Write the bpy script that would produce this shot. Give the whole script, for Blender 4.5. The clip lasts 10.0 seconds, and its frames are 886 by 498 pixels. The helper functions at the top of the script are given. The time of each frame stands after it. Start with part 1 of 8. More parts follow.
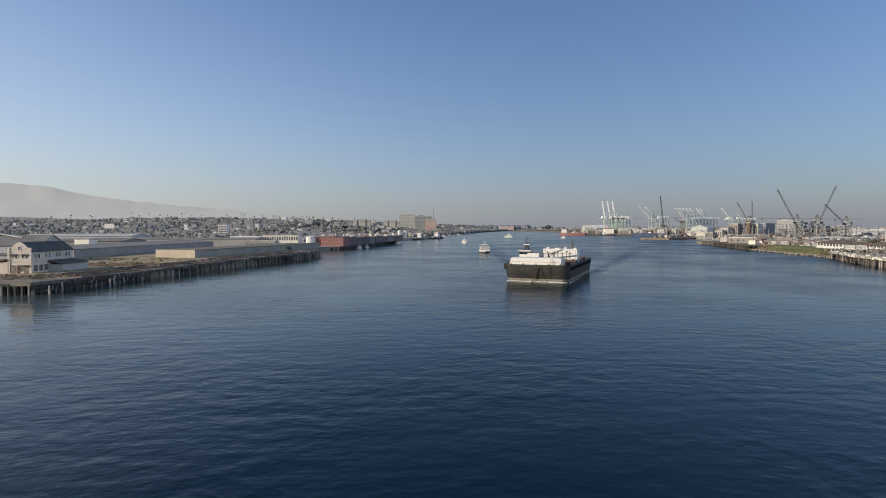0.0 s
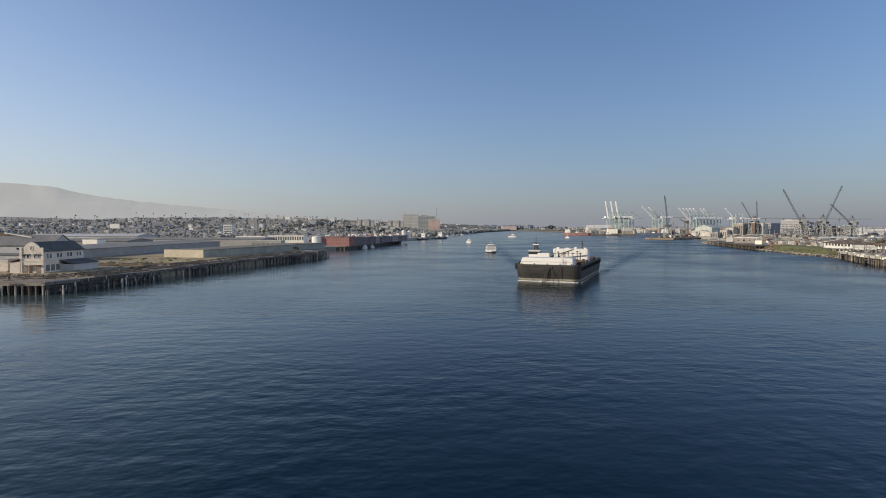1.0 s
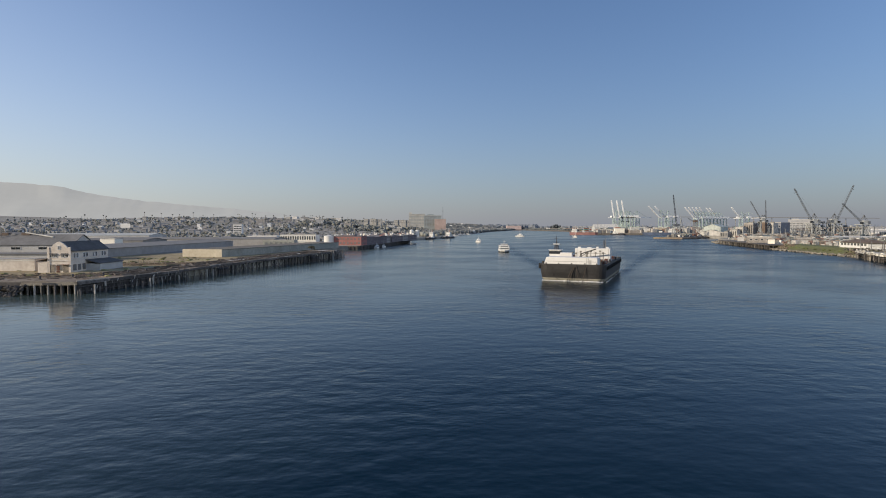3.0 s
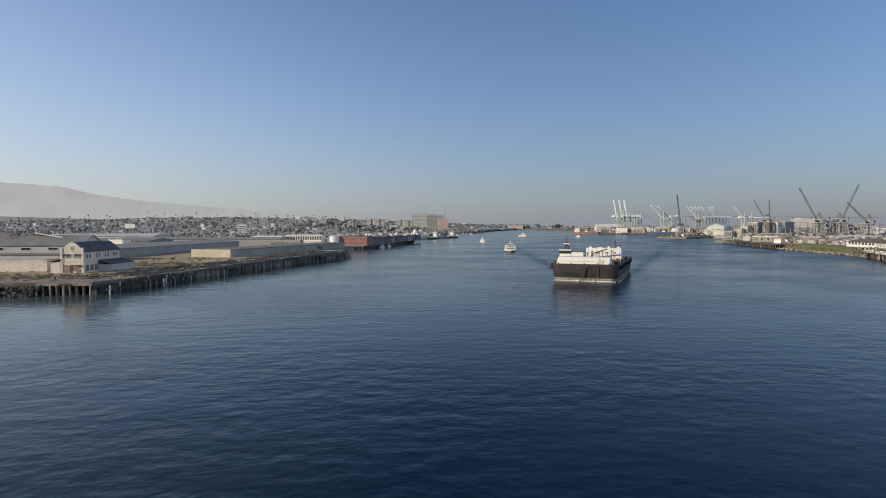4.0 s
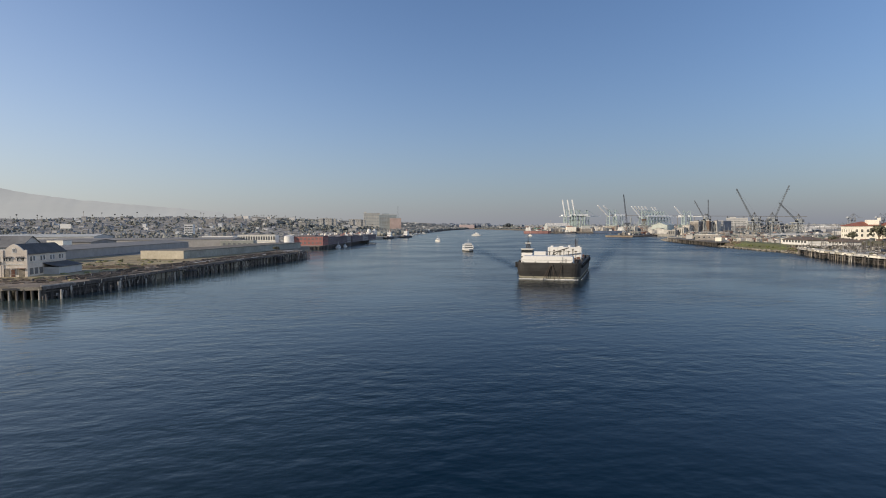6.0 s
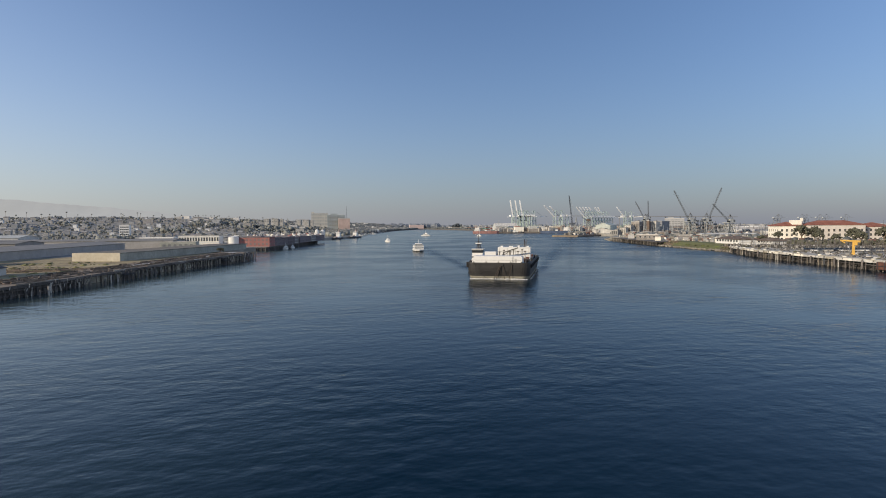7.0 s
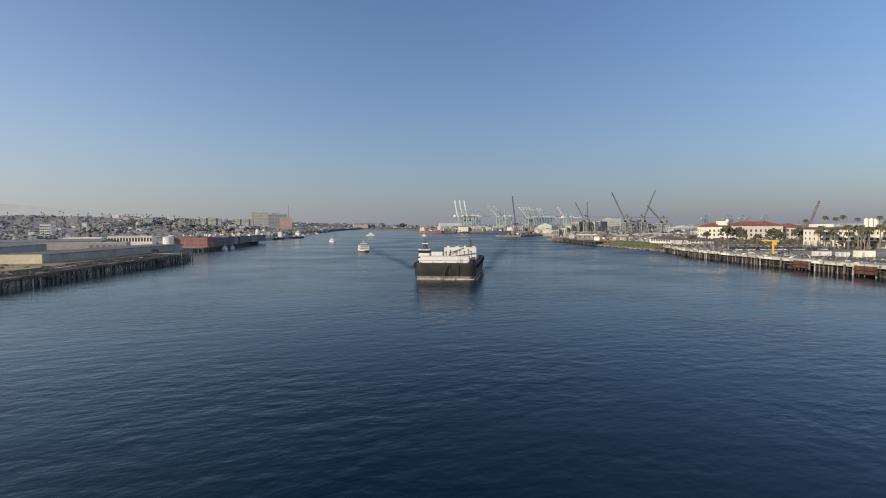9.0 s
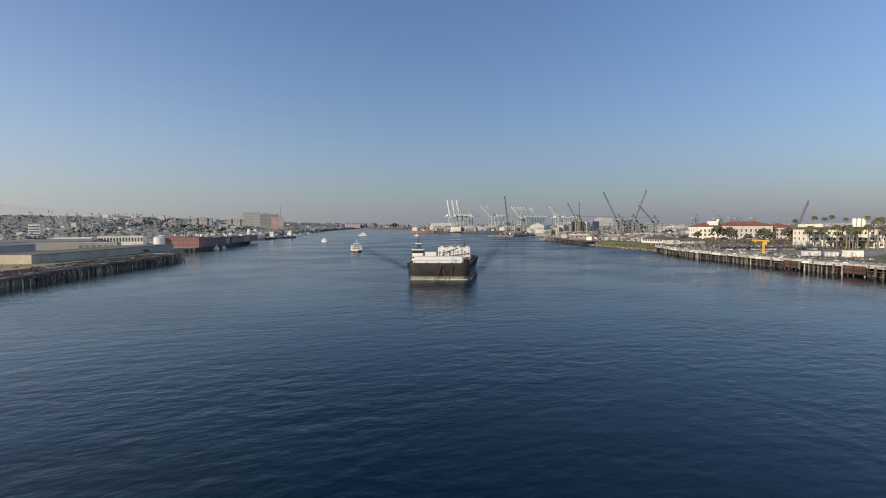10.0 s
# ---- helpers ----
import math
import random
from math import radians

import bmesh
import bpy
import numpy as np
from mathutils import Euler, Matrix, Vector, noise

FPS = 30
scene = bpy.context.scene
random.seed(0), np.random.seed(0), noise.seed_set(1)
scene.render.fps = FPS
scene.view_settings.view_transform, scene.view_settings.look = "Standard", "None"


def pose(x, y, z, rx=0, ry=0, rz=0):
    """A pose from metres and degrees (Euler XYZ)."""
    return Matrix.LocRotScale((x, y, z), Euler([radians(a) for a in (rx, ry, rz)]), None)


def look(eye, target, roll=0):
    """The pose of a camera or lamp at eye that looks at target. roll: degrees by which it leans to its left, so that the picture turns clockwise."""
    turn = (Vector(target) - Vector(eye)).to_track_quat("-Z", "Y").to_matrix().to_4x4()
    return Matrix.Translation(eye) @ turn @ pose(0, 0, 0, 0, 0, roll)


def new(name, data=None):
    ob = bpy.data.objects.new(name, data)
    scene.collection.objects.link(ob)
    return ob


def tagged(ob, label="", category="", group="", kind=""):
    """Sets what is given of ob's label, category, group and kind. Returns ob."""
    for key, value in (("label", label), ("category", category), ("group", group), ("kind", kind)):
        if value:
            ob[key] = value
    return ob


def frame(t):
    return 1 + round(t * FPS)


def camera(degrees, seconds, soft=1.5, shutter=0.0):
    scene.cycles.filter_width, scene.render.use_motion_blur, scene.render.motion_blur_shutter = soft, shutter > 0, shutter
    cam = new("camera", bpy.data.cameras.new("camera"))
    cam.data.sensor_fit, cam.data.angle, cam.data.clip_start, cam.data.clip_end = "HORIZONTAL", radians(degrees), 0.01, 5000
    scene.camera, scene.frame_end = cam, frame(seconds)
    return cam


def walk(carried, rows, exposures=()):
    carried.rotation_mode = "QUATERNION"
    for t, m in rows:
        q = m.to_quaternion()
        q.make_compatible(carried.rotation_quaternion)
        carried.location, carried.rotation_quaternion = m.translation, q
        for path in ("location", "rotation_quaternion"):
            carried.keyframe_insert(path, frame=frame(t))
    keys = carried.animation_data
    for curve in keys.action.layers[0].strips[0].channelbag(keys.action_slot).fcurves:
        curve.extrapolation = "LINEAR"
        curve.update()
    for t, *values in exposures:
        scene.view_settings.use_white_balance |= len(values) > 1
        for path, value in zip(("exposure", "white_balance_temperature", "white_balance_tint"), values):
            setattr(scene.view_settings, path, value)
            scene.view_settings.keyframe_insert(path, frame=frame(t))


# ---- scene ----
cam = camera(79.0, 10.0, soft=0.95)
PATH = [
    (0, (-0.404, 0.128, 19.034), (-0.312, 2.125, 18.955), -0.1),
    (0.5, (-1.916, 0.3, 19.016), (-1.829, 2.296, 18.937), -0.1),
    (1, (-3.51, 0.36, 18.998), (-3.426, 2.356, 18.919), -0.1),
    (1.5, (-5.219, 0.259, 18.996), (-5.14, 2.255, 18.917), -0.1),
    (2, (-7.039, 0.168, 19.019), (-6.964, 2.165, 18.939), -0.1),
    (2.5, (-8.956, 0.165, 19.061), (-8.883, 2.162, 18.98), -0.1),
    (4, (-14.833, 0.389, 19.18), (-14.766, 2.386, 19.098), -0.2),
    (4.5, (-16.783, 0.382, 19.235), (-16.715, 2.379, 19.151), -0.3),
    (5, (-18.506, 0.278, 19.283), (-18.407, 2.274, 19.199), -0.3),
    (5.5, (-19.692, 0.13, 19.352), (-19.532, 2.121, 19.267), -0.3),
    (7, (-21.245, -0.096, 19.583), (-20.811, 1.855, 19.497), -0.4),
    (7.5, (-21.437, -0.146, 19.64), (-20.936, 1.788, 19.553), -0.4),
    (8, (-21.632, -0.179, 19.717), (-21.056, 1.734, 19.63), -0.3),
    (8.5, (-21.883, -0.233, 19.776), (-21.269, 1.668, 19.687), -0.3),
    (9, (-22.154, -0.251, 19.846), (-21.522, 1.645, 19.758), -0.3),
    (9.5, (-22.404, -0.238, 19.925), (-21.758, 1.653, 19.837), -0.3),
    (10, (-22.721, -0.223, 19.983), (-22.062, 1.663, 19.894), -0.3),
]
walk(cam, [(t, look(eye, target, roll)) for t, eye, target, roll in PATH])

# ---------------- world and sun ----------------
SUN_AZ, SUN_EL = radians(248), radians(20)
world = bpy.data.worlds.new("world")
scene.world = world
world.use_nodes = True
wn, wl = world.node_tree.nodes, world.node_tree.links
wn.clear()
sky = wn.new("ShaderNodeTexSky")
sky.sky_type, sky.sun_disc = "NISHITA", False
sky.sun_elevation, sky.sun_rotation = SUN_EL, -SUN_AZ
sky.air_density, sky.dust_density, sky.ozone_density, sky.altitude = 1.0, 0.7, 2.5, 10
wbg = wn.new("ShaderNodeBackground")
wbg.inputs["Strength"].default_value = 0.1
wout = wn.new("ShaderNodeOutputWorld")
# sea haze: thickest at the horizon all round, paler towards the sun's side
wtc, wxyz = wn.new("ShaderNodeTexCoord"), wn.new("ShaderNodeSeparateXYZ")
wl.new(wtc.outputs["Generated"], wxyz.inputs[0])


def wmath(op, a, b=0.0):
    m = wn.new("ShaderNodeMath")
    m.operation = op
    for k, v in ((0, a), (1, b)):
        if isinstance(v, (int, float)):
            m.inputs[k].default_value = v
        else:
            wl.new(v, m.inputs[k])
    return m.outputs[0]


HAZE_DEPTH, HAZE_SUNWARD, HAZE_MOST = 0.13, 0.27, 0.92
sunward = wmath("ADD", wmath("MULTIPLY", wxyz.outputs["X"], math.sin(SUN_AZ)), wmath("MULTIPLY", wxyz.outputs["Y"], math.cos(SUN_AZ)))
sunward = wmath("MULTIPLY_ADD", sunward, 0.5)
sunward.node.inputs[2].default_value = 0.5
sunward = wmath("POWER", wmath("MAXIMUM", sunward, 0.0), 2.0)
deep = wmath("ADD", wmath("MULTIPLY", sunward, HAZE_SUNWARD), HAZE_DEPTH)
low = wmath("EXPONENT", wmath("DIVIDE", wmath("MULTIPLY", wmath("MAXIMUM", wxyz.outputs["Z"], 0.0), -1.0), deep))
low = wmath("MULTIPLY", low, HAZE_MOST)
haze = wn.new("ShaderNodeMix")
haze.data_type = "RGBA"
haze.inputs["A"].default_value, haze.inputs["B"].default_value = (2.44, 2.585, 3.14, 1), (10.9, 9.95, 8.3, 1)
wl.new(sunward, haze.inputs["Factor"])
air = wn.new("ShaderNodeMix")
air.data_type = "RGBA"
wl.new(low, air.inputs["Factor"])
clear = wn.new("ShaderNodeMix")
clear.data_type, clear.blend_type = "RGBA", "MULTIPLY"
clear.inputs["Factor"].default_value = 1.0
clear.inputs["B"].default_value = (1.05, 1.19, 1.41, 1)
wl.new(sky.outputs[0], clear.inputs["A"])
wl.new(clear.outputs["Result"], air.inputs["A"])
wl.new(haze.outputs["Result"], air.inputs["B"])
wl.new(air.outputs["Result"], wbg.inputs["Color"])
wl.new(wbg.outputs[0], wout.inputs["Surface"])

sun = new("sun", bpy.data.lights.new("sun", "SUN"))
sun.data.energy, sun.data.angle, sun.data.color = 4.6, radians(0.6), (1.0, 0.86, 0.68)
sun.matrix_world = look((0, 0, 0), (-math.sin(SUN_AZ) * math.cos(SUN_EL), -math.cos(SUN_AZ) * math.cos(SUN_EL), -math.sin(SUN_EL)))
sun.location = (-300, -200, 400)

# ---------------- materials ----------------
def mat(name, col, rough=0.75, metal=0.0, vary=0.25, size=3.0, fine=0.3, bump=0.0, spread=0.0, islands=False, dark=None):
    """A surface with blotches (size metres), grain (fine metres) and a shift from piece to piece."""
    m = bpy.data.materials.new(name)
    m.use_nodes = True
    n, l = m.node_tree.nodes, m.node_tree.links
    b = n["Principled BSDF"]
    b.inputs["Roughness"].default_value, b.inputs["Metallic"].default_value = rough, metal
    tc = n.new("ShaderNodeTexCoord")
    big, small = n.new("ShaderNodeTexNoise"), n.new("ShaderNodeTexNoise")
    big.inputs["Scale"].default_value, big.inputs["Detail"].default_value = 1.0 / size, 5
    small.inputs["Scale"].default_value, small.inputs["Detail"].default_value = 1.0 / fine, 3
    l.new(tc.outputs["Object"], big.inputs["Vector"])
    l.new(tc.outputs["Object"], small.inputs["Vector"])
    mix = n.new("ShaderNodeMix")
    mix.data_type = "RGBA"
    d = dark or tuple(c * (1 - vary) * (1 - 0.25 * min(1, vary * 4)) for c in col)
    mix.inputs["A"].default_value, mix.inputs["B"].default_value = (*d, 1), (*[min(1, c * (1 + vary * 0.6)) for c in col], 1)
    add = n.new("ShaderNodeMath")
    add.operation = "MULTIPLY_ADD"
    add.inputs[1].default_value, add.inputs[2].default_value = 0.55, 0.0
    l.new(small.outputs["Fac"], add.inputs[0])
    a2 = n.new("ShaderNodeMath")
    a2.operation = "MULTIPLY_ADD"
    a2.inputs[1].default_value = 0.75
    l.new(big.outputs["Fac"], a2.inputs[0])
    l.new(add.outputs[0], a2.inputs[2])
    ramp = n.new("ShaderNodeMapRange")
    ramp.inputs["From Min"].default_value, ramp.inputs["From Max"].default_value = 0.42, 0.88
    l.new(a2.outputs[0], ramp.inputs["Value"])
    l.new(ramp.outputs[0], mix.inputs["Factor"])
    out = mix.outputs["Result"]
    if spread:
        hsv = n.new("ShaderNodeHueSaturation")
        mr = n.new("ShaderNodeMapRange")
        mr.inputs["To Min"].default_value, mr.inputs["To Max"].default_value = 1 - spread, 1 + spread
        if islands:
            g = n.new("ShaderNodeNewGeometry")
            l.new(g.outputs["Random Per Island"], mr.inputs["Value"])
        else:
            g = n.new("ShaderNodeObjectInfo")
            l.new(g.outputs["Random"], mr.inputs["Value"])
        l.new(mr.outputs[0], hsv.inputs["Value"])
        l.new(out, hsv.inputs["Color"])
        out = hsv.outputs[0]
    l.new(out, b.inputs["Base Color"])
    if bump:
        bp = n.new("ShaderNodeBump")
        bp.inputs["Strength"].default_value, bp.inputs["Distance"].default_value = 0.6, bump
        l.new(small.outputs["Fac"], bp.inputs["Height"])
        l.new(bp.outputs[0], b.inputs["Normal"])
    return m


def palette(name, cols, rough=0.8):
    """Many small far things in one mesh: each takes one colour out of a row of paints."""
    m = bpy.data.materials.new(name)
    m.use_nodes = True
    n, l = m.node_tree.nodes, m.node_tree.links
    b = n["Principled BSDF"]
    b.inputs["Roughness"].default_value = rough
    g, r = n.new("ShaderNodeNewGeometry"), n.new("ShaderNodeValToRGB")
    r.color_ramp.interpolation = "CONSTANT"
    while len(r.color_ramp.elements) < len(cols):
        r.color_ramp.elements.new(0.5)
    for i, c in enumerate(cols):
        r.color_ramp.elements[i].position = i / len(cols)
        r.color_ramp.elements[i].color = (*c, 1)
    tc, nz = n.new("ShaderNodeTexCoord"), n.new("ShaderNodeTexNoise")
    nz.inputs["Scale"].default_value, nz.inputs["Detail"].default_value = 0.4, 5
    l.new(tc.outputs["Object"], nz.inputs["Vector"])
    mx, mr = n.new("ShaderNodeHueSaturation"), n.new("ShaderNodeMapRange")
    mr.inputs["From Min"].default_value, mr.inputs["From Max"].default_value = 0.3, 0.7
    mr.inputs["To Min"].default_value, mr.inputs["To Max"].default_value = 0.75, 1.15
    l.new(nz.outputs["Fac"], mr.inputs["Value"])
    l.new(mr.outputs[0], mx.inputs["Value"])
    l.new(g.outputs["Random Per Island"], r.inputs["Fac"])
    l.new(r.outputs[0], mx.inputs["Color"])
    l.new(mx.outputs[0], b.inputs["Base Color"])
    return m


def water_material():
    m = bpy.data.materials.new("harbour_water")
    m.use_nodes = True
    n, l = m.node_tree.nodes, m.node_tree.links
    b = n["Principled BSDF"]
    b.inputs["Base Color"].default_value = (0.002, 0.010, 0.022, 1)
    b.inputs["Roughness"].default_value = 0.13
    b.inputs["Specular IOR Level"].default_value = 0.33
    b.inputs["IOR"].default_value = 1.33
    b.inputs["Specular Tint"].default_value = (0.62, 0.85, 1.0, 1)
    geo = n.new("ShaderNodeNewGeometry")

    def waves(length, stretch, turn, detail=3, rough=0.55):
        mp = n.new("ShaderNodeMapping")
        mp.inputs["Rotation"].default_value = (0, 0, radians(turn))
        mp.inputs["Scale"].default_value = (1 / (length * stretch), 1 / length, 1 / length)
        t = n.new("ShaderNodeTexNoise")
        t.inputs["Scale"].default_value, t.inputs["Detail"].default_value = 1.0, detail
        t.inputs["Roughness"].default_value = rough
        l.new(geo.outputs["Position"], mp.inputs["Vector"])
        l.new(mp.outputs[0], t.inputs["Vector"])
        return t.outputs["Fac"]

    ripple, chop, swell, gust = waves(0.7, 1.6, 16, 3), waves(2.2, 1.4, -9, 2, 0.5), waves(6.5, 2.2, 8, 2), waves(52, 1.25, 35, 4, 0.6)
    def calc(op, a, b=0.0, c=0.0):
        m2 = n.new("ShaderNodeMath")
        m2.operation = op
        for k, v in enumerate((a, b, c)):
            if isinstance(v, (int, float)):
                m2.inputs[k].default_value = v
            else:
                l.new(v, m2.inputs[k])
        return m2.outputs[0]

    def wake(x, y, turn, half, spread):
        """Two ridges that part astern of a boat at x, y, with small waves across them."""
        s = n.new("ShaderNodeSeparateXYZ")
        l.new(geo.outputs["Position"], s.inputs[0])
        px, py = calc("SUBTRACT", s.outputs["X"], x), calc("SUBTRACT", s.outputs["Y"], y)
        a = radians(turn)
        u = calc("ADD", calc("MULTIPLY", px, math.sin(a)), calc("MULTIPLY", py, math.cos(a)))
        v = calc("ABSOLUTE", calc("SUBTRACT", calc("MULTIPLY", px, math.cos(a)), calc("MULTIPLY", py, math.sin(a))))
        off = calc("DIVIDE", calc("SUBTRACT", v, calc("MULTIPLY_ADD", u, spread, half)), calc("MULTIPLY_ADD", u, 0.012, 1.7))
        ridge = calc("EXPONENT", calc("MULTIPLY", calc("MULTIPLY", off, off), -0.5))
        fade = calc("MULTIPLY", calc("MINIMUM", calc("MAXIMUM", calc("DIVIDE", u, 30.0), 0.0), 1.0), calc("EXPONENT", calc("MULTIPLY", u, -1 / 240)))
        return calc("MULTIPLY", ridge, fade)

    gr = n.new("ShaderNodeMapRange")
    gr.inputs["From Min"].default_value, gr.inputs["From Max"].default_value = 0.42, 0.57
    gr.inputs["To Min"].default_value, gr.inputs["To Max"].default_value = 0.5, 1.25
    l.new(gust, gr.inputs["Value"])
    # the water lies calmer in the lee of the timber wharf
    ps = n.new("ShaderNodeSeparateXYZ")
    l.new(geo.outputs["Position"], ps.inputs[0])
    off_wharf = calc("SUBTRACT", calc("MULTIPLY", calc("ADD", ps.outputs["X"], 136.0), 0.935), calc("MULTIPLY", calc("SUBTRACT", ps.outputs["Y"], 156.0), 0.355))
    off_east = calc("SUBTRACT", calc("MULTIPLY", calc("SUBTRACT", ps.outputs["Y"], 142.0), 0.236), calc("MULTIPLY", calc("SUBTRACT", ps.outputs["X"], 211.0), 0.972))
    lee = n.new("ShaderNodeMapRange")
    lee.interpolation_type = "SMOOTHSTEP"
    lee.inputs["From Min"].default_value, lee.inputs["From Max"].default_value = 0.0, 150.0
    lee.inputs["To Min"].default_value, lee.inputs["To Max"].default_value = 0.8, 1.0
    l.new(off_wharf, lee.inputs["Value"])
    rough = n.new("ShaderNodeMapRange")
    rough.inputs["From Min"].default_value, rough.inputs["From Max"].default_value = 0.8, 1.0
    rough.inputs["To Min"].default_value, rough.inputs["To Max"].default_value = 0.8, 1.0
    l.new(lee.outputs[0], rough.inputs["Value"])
    # glare by the wharf painted as paler base colour, deep water beyond
    glare_tint = n.new("ShaderNodeMix")
    glare_tint.data_type = "RGBA"
    glare_tint.inputs["A"].default_value, glare_tint.inputs["B"].default_value = (0.066, 0.092, 0.086, 1), (0.0005, 0.0101, 0.0191, 1)
    glare_fade = n.new("ShaderNodeMapRange")
    glare_fade.inputs["From Min"].default_value, glare_fade.inputs["From Max"].default_value = 0.0, 152.0
    l.new(calc("MINIMUM", off_wharf, calc("MULTIPLY_ADD", calc("MAXIMUM", off_east, 0.0), 1.4, 120.0)), glare_fade.inputs["Value"])
    l.new(glare_fade.outputs[0], glare_tint.inputs["Factor"])
    l.new(glare_tint.outputs["Result"], b.inputs["Base Color"])
    patch = n.new("ShaderNodeMapRange")
    patch.inputs["From Min"].default_value, patch.inputs["From Max"].default_value = 0.38, 0.6
    patch.inputs["To Min"].default_value, patch.inputs["To Max"].default_value = 0.25, 1.1
    l.new(waves(9.0, 1.6, -20, 3), patch.inputs["Value"])
    big_wake = calc("MULTIPLY", wake(52, 205, 16, 11, 0.19), patch.outputs[0])
    small_wake = calc("MULTIPLY", calc("MULTIPLY", wake(50.6, 400, -4, 3, 0.2), patch.outputs[0]), 0.5)
    stir = calc("MULTIPLY_ADD", calc("ADD", big_wake, small_wake), 1.0, 1.0)
    slick = n.new("ShaderNodeMapRange")
    slick.inputs["From Min"].default_value, slick.inputs["From Max"].default_value = 0.38, 0.6
    slick.inputs["To Min"].default_value, slick.inputs["To Max"].default_value = 0.66, 1.1
    l.new(gust, slick.inputs["Value"])
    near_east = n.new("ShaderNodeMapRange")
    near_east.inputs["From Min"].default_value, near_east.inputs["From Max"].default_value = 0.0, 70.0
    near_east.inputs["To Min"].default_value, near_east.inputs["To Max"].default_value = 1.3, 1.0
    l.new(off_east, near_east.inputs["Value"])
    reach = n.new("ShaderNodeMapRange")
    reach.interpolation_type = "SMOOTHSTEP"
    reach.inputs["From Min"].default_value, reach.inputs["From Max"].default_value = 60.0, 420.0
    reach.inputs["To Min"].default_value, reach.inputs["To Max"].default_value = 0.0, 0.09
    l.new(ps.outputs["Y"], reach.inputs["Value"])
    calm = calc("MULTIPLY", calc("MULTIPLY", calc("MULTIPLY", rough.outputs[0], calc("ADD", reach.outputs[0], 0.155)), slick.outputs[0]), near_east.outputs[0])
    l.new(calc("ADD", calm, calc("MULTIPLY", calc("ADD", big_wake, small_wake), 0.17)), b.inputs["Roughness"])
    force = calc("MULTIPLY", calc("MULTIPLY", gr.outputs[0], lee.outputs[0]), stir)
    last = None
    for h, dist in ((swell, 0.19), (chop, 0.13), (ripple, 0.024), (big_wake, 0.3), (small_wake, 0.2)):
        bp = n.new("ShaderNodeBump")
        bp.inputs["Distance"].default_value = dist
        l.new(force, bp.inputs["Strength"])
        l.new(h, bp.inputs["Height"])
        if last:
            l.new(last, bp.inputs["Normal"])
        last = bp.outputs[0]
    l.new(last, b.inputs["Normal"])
    return m


WATER = water_material()
SAND = mat("dry_ground", (0.34, 0.28, 0.15), 0.95, 0, 0.45, 14, 2.0, 0.05, dark=(0.15, 0.11, 0.07))
# ground colour lightened to stand in for haze over the town
CITYGROUND = mat("town_ground", (0.3, 0.285, 0.25), 0.95, 0, 0.4, 60, 6)
# haze over the hill is painted in: grey base colour plus its own glow
HILL = mat("haze_glow_hill", (0.1, 0.103, 0.1), 1.0, 0, 0.12, 260, 60)
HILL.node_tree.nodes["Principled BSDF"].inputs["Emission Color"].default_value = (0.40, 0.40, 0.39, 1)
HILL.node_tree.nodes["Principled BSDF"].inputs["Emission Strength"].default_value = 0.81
CONCRETE = mat("concrete", (0.46, 0.44, 0.4), 0.85, 0, 0.3, 3, 0.3, 0.01, 0.1)
PALECON = mat("pale_concrete", (0.6, 0.58, 0.53), 0.85, 0, 0.25, 4, 0.4, 0.01, 0.08)
ASPHALT = mat("dusty_asphalt", (0.28, 0.262, 0.23), 0.9, 0, 0.35, 8, 0.5)
TIMBER = mat("tarred_timber", (0.115, 0.104, 0.096), 0.9, 0, 0.5, 1.2, 0.2, 0.02, 0.45)
GREYWOOD = mat("weathered_planks", (0.24, 0.21, 0.17), 0.9, 0, 0.4, 2, 0.3, 0.02, 0.25)
PALEPILE = mat("bleached_pile", (0.45, 0.42, 0.37), 0.9, 0, 0.4, 1.0, 0.2, 0.02, 0.25)
STUCCO = mat("cream_stucco", (0.64, 0.585, 0.51), 0.9, 0, 0.16, 3.0, 0.8, 0.01, dark=(0.5, 0.43, 0.36))
BEIGE = mat("beige_panel", (0.46, 0.42, 0.335), 0.85, 0, 0.13, 5, 1.0, dark=(0.36, 0.32, 0.24))
GREYSHEET = mat("grey_sheet_metal", (0.225, 0.22, 0.212), 0.92, 0.0, 0.15, 9, 2.0)
SHEDWALL = mat("dull_grey_shed_wall", (0.3, 0.29, 0.28), 0.8, 0, 0.12, 9, 2.0)
BLUEGREY = mat("blue_grey_roof", (0.185, 0.182, 0.178), 0.95, 0.0, 0.2, 9, 1.5)
LIGHTGREY = mat("light_grey_wall", (0.45, 0.44, 0.42), 0.8, 0, 0.1, 8, 1.5)
DARKROOF = mat("dark_shingle", (0.12, 0.115, 0.112), 0.95, 0, 0.35, 4, 0.3)
BROWNROOF = mat("brown_shingle", (0.15, 0.11, 0.085), 0.9, 0, 0.3, 4, 0.4)
REDTILE = mat("red_roof_tile", (0.31, 0.115, 0.07), 0.85, 0, 0.3, 5, 0.4, 0.02)
BRICKRED = mat("red_painted_wall", (0.33, 0.15, 0.135), 0.85, 0, 0.2, 6, 1.2)
# dark plum holds the sky-lit shade of the long quay side
PLUM = mat("shade_plum_boards", (0.17, 0.145, 0.155), 0.85, 0, 0.2, 6, 1.2, spread=0.2)
# wall colour for far buildings, with the haze painted into it
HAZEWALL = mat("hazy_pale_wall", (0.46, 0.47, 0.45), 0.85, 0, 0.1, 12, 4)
WHITE = mat("white_paint", (0.68, 0.67, 0.64), 0.6, 0, 0.05, 5, 0.8)
OFFWHITE = mat("off_white_wall", (0.87, 0.82, 0.7), 0.8, 0, 0.12, 5, 0.4)
